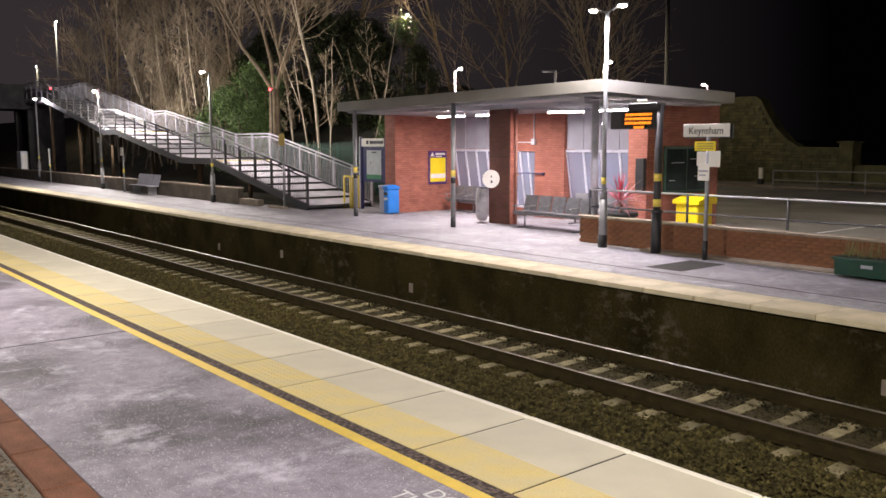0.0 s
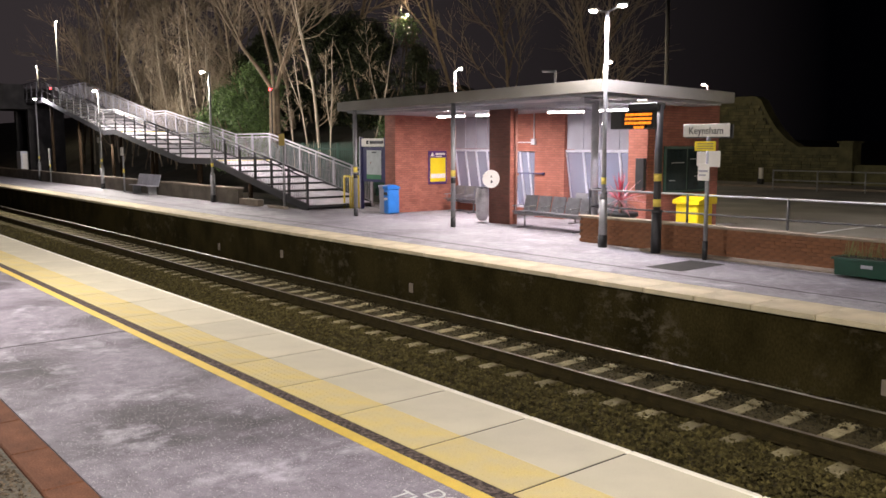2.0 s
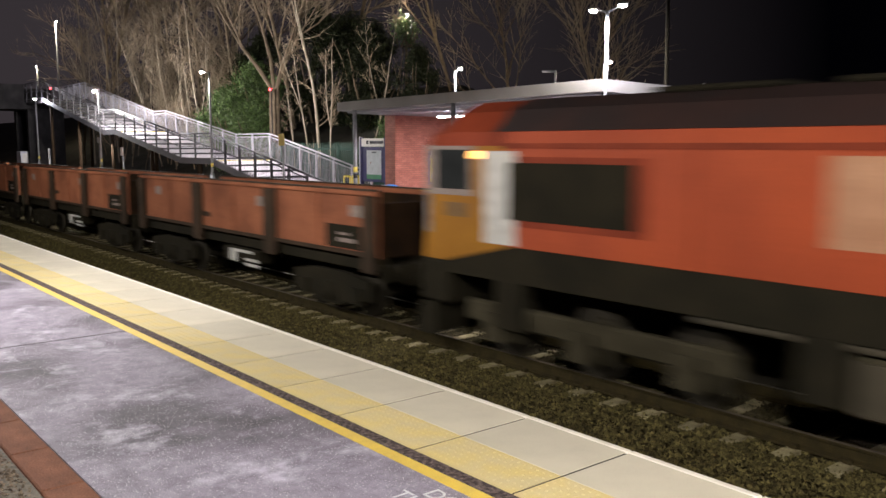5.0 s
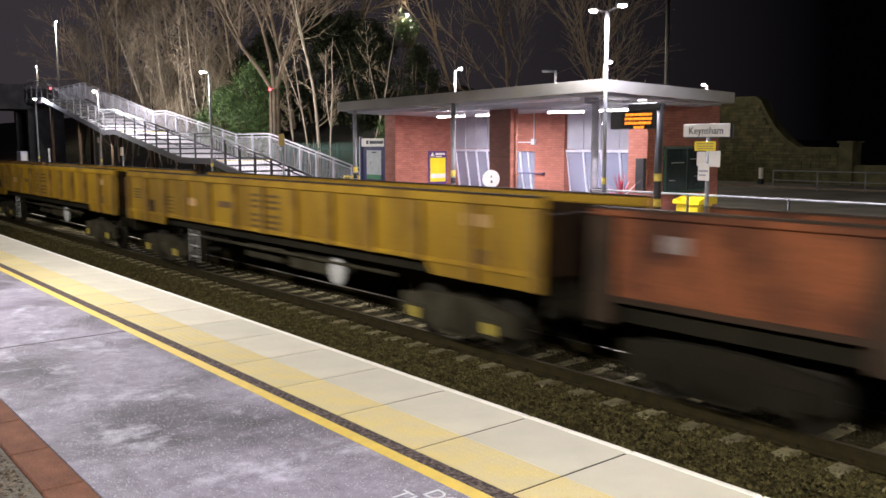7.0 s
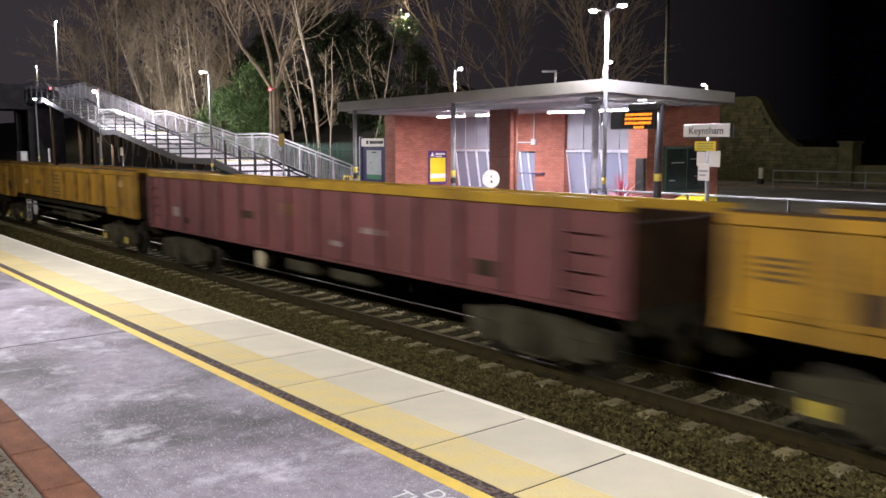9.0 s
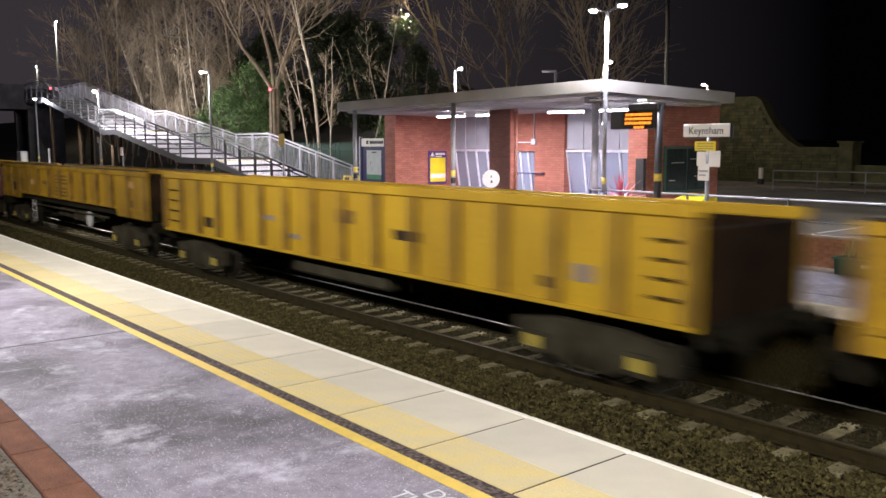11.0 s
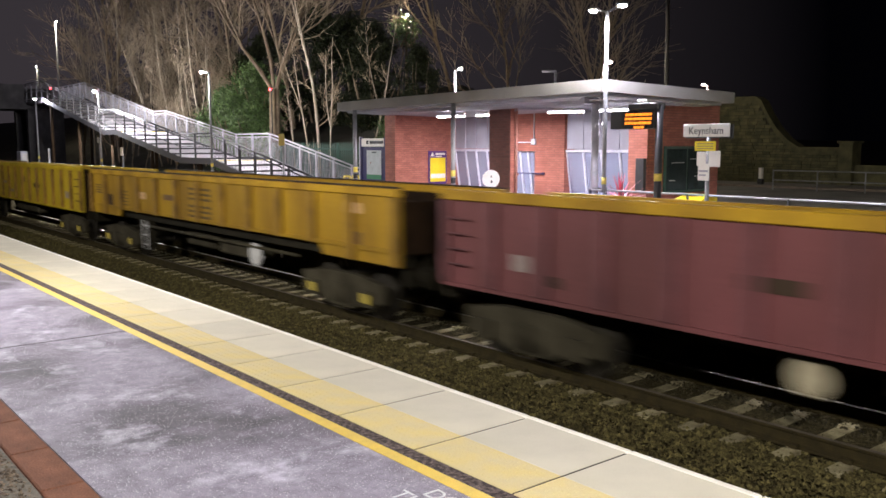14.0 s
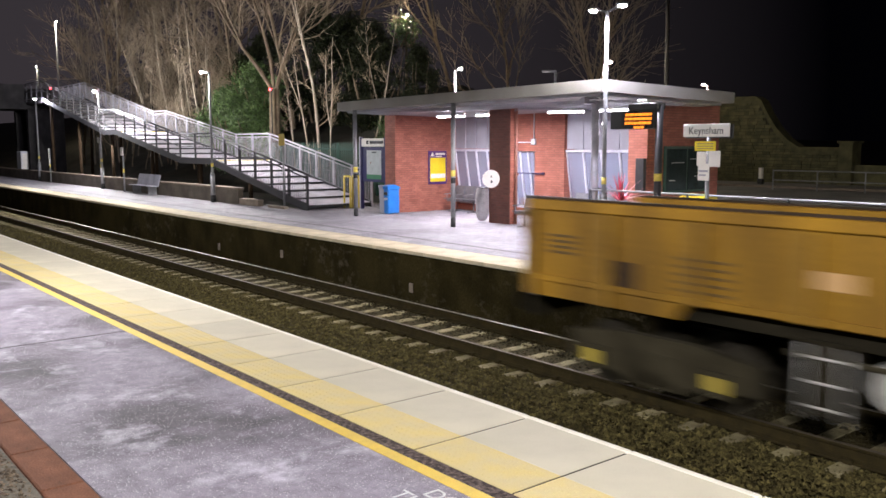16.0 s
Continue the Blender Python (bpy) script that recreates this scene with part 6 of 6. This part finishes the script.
def ribbed_wagon(paint, rail, label, side=-1, disc=None):
    w = thing("open_wagon", label, "wagon", "train wagons")
    L, hw, drop = 17.15, 1.30, 0.15
    body = part("body", body_shell(L, hw, 1.10, 2.52, drop=drop, side=side), paint, w)
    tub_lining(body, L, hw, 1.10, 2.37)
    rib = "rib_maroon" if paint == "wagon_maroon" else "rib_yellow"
    bm = bmesh.new()
    for s in (-1, 1):
        box(bm, -L / 2 - 0.02, L / 2 + 0.02, min(s * (hw - 0.08), s * (hw + 0.06)), max(s * (hw - 0.08), s * (hw + 0.06)), 2.52 - (drop if s != side else 0), 2.69 - (drop if s != side else 0), 0.015)
    part("top_rail", bm, rail, body, "yellow top rail")
    for i in range(16):
        x = -L / 2 + 0.09 + (L - 0.18) * i / 15
        for s in (-1, 1):
            part("rib", boxes((x - 0.08, x + 0.08, min(s * hw, s * (hw + 0.09)), max(s * hw, s * (hw + 0.09)), 1.16, 2.519 - (drop if s != side else 0)), bevel=0.012), rib, body, "side rib in darkened paint for the shading between panels")
    for s in (-1, 1):
        part("sole_rail", boxes((-L / 2, L / 2, min(s * hw, s * (hw + 0.05)), max(s * hw, s * (hw + 0.05)), 1.09, 1.155)), paint, body)
        y0, y1 = min(s * (hw + 0.002), s * (hw + 0.012)), max(s * (hw + 0.002), s * (hw + 0.012))
        for x0, x1, z0, z1, m in ((-6.9, -6.55, 1.5, 1.75, "mark_dull"), (-3.0, -2.2, 1.72, 1.90, "wagon_post"), (5.5, 6.0, 1.35, 1.6, "wagon_post"),
                                  (1.2, 1.6, 1.42, 1.52, "mark_dull"), (-0.9, -0.3, 1.9, 2.16, "emblem_brown"), (2.3, 3.0, 1.75, 1.86, "mark_dull"), (-6.3, -5.9, 1.34, 1.5, "wagon_post")):
            part("marking", boxes((x0, x1, y0, y1, z0, z1)), m, body)
        for x in (L / 2 - 0.75,):
            ladder(body, x, s * (hw + 0.075), 1.25, 2.35, 4, 0.55, rails=False, paint="wagon_post" if rib == "rib_yellow" else rib)
        ladder(body, -L / 2 + 0.45, s * (hw + 0.075), 1.35, 2.35, 4, 0.4, rails=False, paint="wagon_post" if rib == "rib_yellow" else rib)
    part("centre_sill", boxes((-L / 2 + 0.2, L / 2 - 0.2, -0.35, 0.35, 0.8, 1.09)), "under", w)
    for s in (-1, 1):
        part("side_sill", boxes((-L / 2, L / 2, min(s * 0.95, s * 1.1), max(s * 0.95, s * 1.1), 0.95, 1.09)), "under", w)
    for x0, x1, y0, y1 in ((-1.2, 0.0, -1.05, -0.6), (0.6, 2.0, -1.0, -0.6), (-1.5, 2.0, 0.6, 1.0)):
        part("brake_cylinder", boxes((x0, x1, y0, y1, 0.62, 0.95), bevel=0.06), "bogie", w)
    for s in (-1, 1) if disc is not None else ():
        part("hand_wheel", tubes(((disc, s * 1.10, 0.78), (disc, s * 1.16, 0.78), 0.22), seg=22), "disc_cream", w, "dirty cream painted disc")
    for x in (-L / 2 + 1.9, L / 2 - 1.9):
        bogie(w, x, mark=paint != "wagon_maroon")
    coupling(w, L / 2)
    return w


def old_wagon(paint, label):
    """An open wagon in three bays between broad dark posts."""
    w = thing("open_wagon", label, "wagon", "train wagons")
    L, hw = 12.1, 1.28
    body = part("body", body_shell(L, hw, 1.30, 2.46, drop=0.12), paint, w)
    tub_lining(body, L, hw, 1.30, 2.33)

    def flat(name, s, x0, x1, z0, z1, out, m, lab=""):
        a, b = sorted((s * (hw - 0.01), s * (hw + out)))
        return part(name, boxes((x0, x1, a, b, z0, z1)), m, body, lab)
    for s in (-1, 1):
        low = 0.12 if s > 0 else 0.0
        a, b = sorted((s * (hw - 0.08), s * (hw + 0.05)))
        part("top_rail", boxes((-L / 2, L / 2, a, b, 2.46 - low, 2.55 - low), bevel=0.015), paint, body)
        part("top_edge", boxes((-L / 2, L / 2, a + 0.01, b - 0.01, 2.551 - low, 2.585 - low)), "wagon_post", body, "dark scraped top edge")
        for i in range(4):
            x = -L / 2 + 0.19 + (L - 0.38) * i / 3
            wide = 0.19 if i in (0, 3) else 0.24
            a, b = sorted((s * hw, s * (hw + 0.11)))
            part("post", boxes((x - wide, x + wide, a, b, 1.0, 2.459 - low), bevel=0.02), "wagon_post", body, "broad dark side post")
        for i in range(3):
            x = -L / 2 + 0.19 + (L - 0.38) * (i + 0.5) / 3
            flat("rib", s, x - 0.07, x + 0.07, 1.32, 2.455 - low, 0.03, paint)
        flat("sole_strip", s, -L / 2, L / 2, 1.30, 1.38, 0.04, "wagon_post", "grimy bottom strip")
        for x in (-4.9, 1.25, 5.15):
            flat("label_plate", s, x, x + 0.36, 2.04, 2.26, 0.012, "mark_dull", "pale paper label")
        flat("marking", s, -2.2, -1.3, 1.62, 1.74, 0.012, "wagon_post")
        flat("data_panel", s, 4.25, 5.5, 1.40, 1.86, 0.010, "under", "black data panel")
        flat("data_lines", s, 4.7, 5.3, 1.52, 1.60, 0.014, "mark_dull")
        flat("data_lines", s, 4.7, 5.1, 1.66, 1.71, 0.014, "mark_dull")
    part("centre_sill", boxes((-L / 2 + 0.2, L / 2 - 0.2, -0.3, 0.3, 0.9, 1.29)), "under", w)
    for s in (-1, 1):
        part("side_sill", boxes((-L / 2, L / 2, min(s * 1.0, s * 1.18), max(s * 1.0, s * 1.18), 1.02, 1.29)), "under", w)
    for x in (-L / 2 + 1.9, L / 2 - 1.9):
        bogie(w, x, mark=False, mats="under")
    for y0, y1 in ((-1.15, -0.7), (0.7, 1.15)):
        part("brake_cylinder", boxes((-0.9, 0.9, y0, y1, 0.6, 0.95), bevel=0.05), "under", w)
    part("brake_lever", boxes((-0.3, 0.8, -1.22, -1.19, 0.86, 0.92), (0.45, 1.1, -1.22, -1.19, 0.56, 0.62), (0.45, 1.1, -1.22, -1.19, 0.68, 0.74), (-0.35, -0.05, -1.22, -1.19, 0.62, 0.90)), "mark_white", w, "white brake lever")
    coupling(w, L / 2)
    return w


def locomotive():
    w = thing("diesel_locomotive", "orange and yellow diesel freight locomotive with bright headlights", "locomotive")
    L = 21.3
    h = L / 2
    hw = 1.31

    def side(name, s, x0, x1, z0, z1, out, m, parent, lab=""):
        """A panel on the body side that stands out by a few millimetres."""
        a, b = sorted((s * (hw - 0.01), s * (hw + out)))
        return part(name, boxes((min(x0, x1), max(x0, x1), a, b, z0, z1)), m, parent, lab)

    # long hood: side, cantrail and rounded roof
    prof = [(-hw, 1.86), (-hw, 3.40), (-hw + 0.08, 3.62), (-hw + 0.40, 3.94), (-0.5, 4.12), (0.5, 4.12), (hw - 0.40, 3.94),
            (hw - 0.08, 3.62), (hw, 3.40), (hw, 1.86)]
    part("body", prism(bmesh.new(), prof, "x", -h + 2.2, h - 2.3), "loco_orange", w)
    roof = [(-hw + 0.055, 3.62), (-hw + 0.388, 3.955), (-0.5, 4.135), (0.5, 4.135), (hw - 0.388, 3.955), (hw - 0.055, 3.62), (hw - 0.3, 3.6), (-hw + 0.3, 3.6)]
    part("roof", prism(bmesh.new(), roof, "x", -h + 2.0, h - 2.6), "loco_roof", w, "dark sooty roof")
    for s in (-1, 1):
        part("cantrail", boxes((-h + 2.2, h - 2.4, min(s * (hw - 0.02), s * (hw + 0.012)), max(s * (hw - 0.02), s * (hw + 0.012)), 3.36, 3.44)), "loco_red", w, "dark red cantrail strip")
    for x in (-6.2, -3.6, -1.2):
        part("roof_fan", boxes((x, x + 1.9, -0.6, 0.6, 4.12, 4.2), bevel=0.03), "under", w)
    part("exhaust", tubes(((2.6, 0, 4.1), (2.6, 0, 4.28), 0.25), seg=14), "under", w)
    for end in (1, -1):
        cab = part("cab", bmesh.new(), "loco_gold", w)
        bm = bmesh.new()
        secs = []
        for x, wid, drop in ((h - 2.4, 1.0, 1.0), (h - 0.8, 1.0, 1.0), (h - 0.22, 0.975, 0.80)):
            secs.append([bm.verts.new((end * (x - (0.30 * max(0, z - 2.65) / 1.4 if x > h - 0.5 else 0)), y * wid,
                                       1.50 if z < 2 and x > h - 0.9 else z if z <= 3.4 else 3.4 + (z - 3.4) * drop)) for y, z in prof])
        for a, b in zip(secs, secs[1:]):
            for i in range(len(prof)):
                j = (i + 1) % len(prof)
                bm.faces.new((a[i], a[j], b[j], b[i]))
        bm.faces.new(secs[0])
        # front face in two: yellow up to the windows' heads, red dome above
        fr = secs[-1]
        bm.faces.new((fr[0], fr[1], fr[2], fr[7], fr[8], fr[9]))
        bm.faces.new((fr[2], fr[3], fr[4], fr[5], fr[6], fr[7]))
        bmesh.ops.recalc_face_normals(bm, faces=bm.faces)
        for f in bm.faces:
            c = f.calc_center_median()
            if c.z > 3.45:
                f.material_index = 1
            elif f.normal.x * end > 0.6:
                f.material_index = 2
        bm.to_mesh(cab.data)
        bm.free()
        cab.data.materials.append(M["loco_red"])
        cab.data.materials.append(M["loco_yellow"])

        def front(name, y0, y1, z0, z1, m, lab="", proud=0.02):
            bm = bmesh.new()
            vs = [bm.verts.new((end * (h - 0.22 - 0.30 * max(0, z - 2.65) / 1.4 + d), y, z)) for d in (-0.05, proud)
                  for y, z in ((y0, z0), (y1, z0), (y1, z1), (y0, z1))]
            for q in ((0, 1, 2, 3), (4, 5, 6, 7), (0, 1, 5, 4), (1, 2, 6, 5), (2, 3, 7, 6), (3, 0, 4, 7)):
                bm.faces.new([vs[i] for i in q])
            return part(name, bm, m, cab, lab)
        for s in (-1, 1):
            a, b = sorted((s * 0.22, s * 1.10))
            front("windscreen", a, b, 2.74, 3.40, "screen_glass", "dark windscreen")
            a, b = sorted((s * 0.30, s * 1.0))
            front("wiper", a, b, 2.80, 2.82, "under", "", 0.035)
            a, b = sorted((s * 0.90, s * 1.24))
            front("headlight_box", a, b, 1.64, 1.90, "under", "", 0.03)
            a, b = sorted((s * 0.99, s * 1.18))
            front("headlight", a, b, 1.71, 1.83, "headlight" if end > 0 else "screen_glass", "glowing warm headlight", 0.045)
        front("marker_light", -0.11, 0.11, 3.52, 3.62, "headlight" if end > 0 else "screen_glass", "glowing top marker light", 0.05)
        front("trim_line", -1.25, 1.25, 2.62, 2.65, "mark_yellow", "", 0.02)
        front("lower_trim", -1.0, 1.0, 1.50, 1.60, "loco_red", "", 0.03)
        front("emblem", -0.34, 0.30, 1.90, 2.16, "emblem_brown", "", 0.006)
        front("emblem_wing", -0.12, 0.50, 2.16, 2.30, "emblem_brown", "", 0.006)
        for s in (-1, 1):
            side("window_frame", s, end * (h - 1.55), end * (h - 0.45), 2.60, 3.40, 0.010, "mark_dull", cab, "pale window surround")
            side("side_window", s, end * (h - 1.47), end * (h - 0.60), 2.70, 3.34, 0.018, "screen_glass", cab, "cab side window")
            side("cab_pillar", s, end * (h - 0.44), end * (h - 0.34), 1.95, 3.42, 0.012, "mark_dull", cab, "pale cab corner strip")
            side("cab_door", s, end * (h - 2.5), end * (h - 1.8), 1.88, 3.32, 0.008, "loco_gold" if end > 0 else "mark_white", cab)
            side("cab_emblem", s, end * (h - 1.4), end * (h - 0.8), 2.25, 2.48, 0.006, "emblem_brown", cab)
        part("buffer_beam", boxes((min(end * (h - 0.9), end * (h - 0.12)), max(end * (h - 0.9), end * (h - 0.12)), -1.3, 1.3, 0.75, 1.50), bevel=0.05), "under", w)
        bm2 = bmesh.new()
        prism(bm2, [(end * (h - 0.5), 0.75), (end * (h - 0.1), 0.70), (end * (h + 0.1), 0.15), (end * (h - 0.5), 0.15)], "y", -1.25, 1.25)
        part("snow_plough", bm2, "under", w)
        for y in (-0.9, 0.9):
            part("buffer", tubes(((end * (h - 0.2), y, 1.08), (end * (h + 0.28), y, 1.08), 0.1), ((end * (h + 0.26), y, 1.08), (end * (h + 0.34), y, 1.08), 0.25), seg=14), "under", w)
        part("coupling_bar", tubes(((end * (h - 0.1), 0.5, 0.62), (end * (h + 0.12), 1.0, 0.58), 0.02)), "mark_dull", w)
        for y in (-0.55, -0.4, 0.4, 0.55):
            part("air_hose", tubes(((end * (h - 0.1), y, 1.2), (end * (h + 0.14), y, 1.0), 0.03), ((end * (h + 0.14), y, 1.0), (end * (h + 0.1), y, 0.6), 0.03), seg=6), "bogie", w)
        part("coupling_hook", boxes((min(end * (h - 0.1), end * (h + 0.22)), max(end * (h - 0.1), end * (h + 0.22)), -0.09, 0.09, 0.92, 1.2), bevel=0.03), "bogie", w)
    part("solebar", boxes((-h + 0.9, h - 0.9, -1.29, 1.29, 1.30, 1.855)), "under", w, "black solebar")
    for s in (-1, 1):
        side("panel_surround", s, -8.5, -5.7, 2.18, 3.24, 0.006, "loco_red", w)
        side("side_panel", s, -8.3, -5.9, 2.28, 3.15, 0.014, "under", w, "dark side grille")
        side("letter_panel", s, -3.3, -1.5, 2.30, 3.30, 0.008, "letter_pale", w, "pale worn lettering panel")
        side("letter_panel", s, -1.5, -0.4, 2.30, 2.92, 0.008, "letter_pale", w, "pale worn lettering panel")
        for i in range(13):
            side("grille_slat", s, 2.6, 5.1, 2.16 + i * 0.09, 2.20 + i * 0.09, 0.012, "letter_pale", w)
        side("nameplate", s, 3.3, 5.1, 2.84, 3.04, 0.022, "emblem_brown", w, "dark nameplate")
        side("body_seam", s, 5.9, 5.94, 1.90, 3.36, 0.006, "loco_red", w)
        side("body_seam", s, -5.0, -4.96, 1.90, 3.36, 0.006, "loco_red", w)
        side("gold_panel", s, 7.0, h - 2.42, 1.87, 3.35, 0.004, "loco_gold", w, "golden yellow cab end panel")
        side("side_light", s, -9.6, -8.9, 3.20, 3.32, 0.014, "cab_lamp", w, "orange side light")
        for x0, x1 in ((-2.9, -1.6), (-1.4, 0.6), (0.9, 2.8)):
            part("tank_panel", boxes((x0, x1, min(s * 1.27, s * 1.295), max(s * 1.27, s * 1.295), 0.52, 1.12), bevel=0.02), "tank_grey", w, "dusty tank panel")
        part("hand_rail", tubes(((h - 2.62, s * 1.37, 1.9), (h - 2.62, s * 1.37, 3.0), 0.018), seg=6), "mark_dull", w)
        part("air_pipe", tubes(((-5.0, s * 1.25, 1.24), (5.0, s * 1.25, 1.24), 0.045), seg=8), "tank_grey", w)
        for x in (-8.6, -3.6, 3.4, 7.6):
            part("step", boxes((x, x + 0.6, min(s * 1.1, s * 1.3), max(s * 1.1, s * 1.3), 0.55, 1.3)), "under", w)
    part("fuel_tank", boxes((-3.0, 3.0, -1.28, 1.28, 0.45, 1.20), bevel=0.12), "bogie", w, "grey fuel tank")
    for x in (-6.9, 6.9):
        for s in (-1, 1):
            bm = boxes((x - 2.5, x + 2.5, min(s * 1.02, s * 1.2), max(s * 1.02, s * 1.2), 0.55, 0.90), bevel=0.04)
            for dx in (-1.8, 0, 1.8):
                box(bm, x + dx - 0.22, x + dx + 0.22, min(s * 1.0, s * 1.26), max(s * 1.0, s * 1.26), 0.3, 0.75)
                tube(bm, (x + dx + 0.45, s * 1.14, 0.35), (x + dx + 0.45, s * 1.14, 1.0), 0.1)
            part("bogie_frame", bm, "bogie", w)
        for dx in (-1.8, 0, 1.8):
            wheelset(w, x + dx, 0.53)
    return w


# consist: centre of each vehicle at 0 s
SPEED = 28.6


def motions():
    """Every vehicle runs along the track at one speed."""
    def run(ob, x0, turned=False):
        walk(ob, [(t, pose(x0 + SPEED * t, TRACK, RAIL_Z, 0, 0, 180 if turned else 0)) for t in (0.0, 4.0, 8.0, 12.0, 16.0)])

    def rake(first, spots):
        obs = [first] + [copy_thing(first, Matrix.Identity(4)) for _ in spots[1:]]
        for ob, (x, turned) in zip(obs, spots):
            run(ob, x, turned)
    run(locomotive(), -144.2)
    run(old_wagon("wagon_brown", "dark rust-brown open wagon with broad black posts"), -201.95)
    rake(old_wagon("wagon_salmon", "faded salmon-red open wagon with broad dark posts"), [(-202.0 + 13.3 * i, False) for i in range(1, 4)])
    rake(skirted_wagon(11.5), [(-217.645, False), (-236.195, False), (-310.095, False), (-347.895, False), (-384.395, False), (-421.395, False)])
    rake(skirted_wagon(5.4, "wagon_ochre"), [(-254.495, False), (-291.595, False), (-457.995, False)])
    rake(ribbed_wagon("wagon_maroon", "wagon_yellow", "faded maroon open bogie wagon with a yellow top rail", disc=-2.2),
         [(-273.2, False), (-402.9, False)])
    run(ribbed_wagon("wagon_maroon", "wagon_yellow", "faded maroon open bogie wagon with a yellow top rail", 1, -0.8), -366.1, True)
    run(ribbed_wagon("wagon_bright", "wagon_bright", "bright yellow open bogie wagon with ribbed sides", 1), -329.3, True)
    run(ribbed_wagon("wagon_lime", "wagon_lime", "lemon yellow open bogie wagon with ribbed sides", 1, 2.2), -439.7, True)


motions()
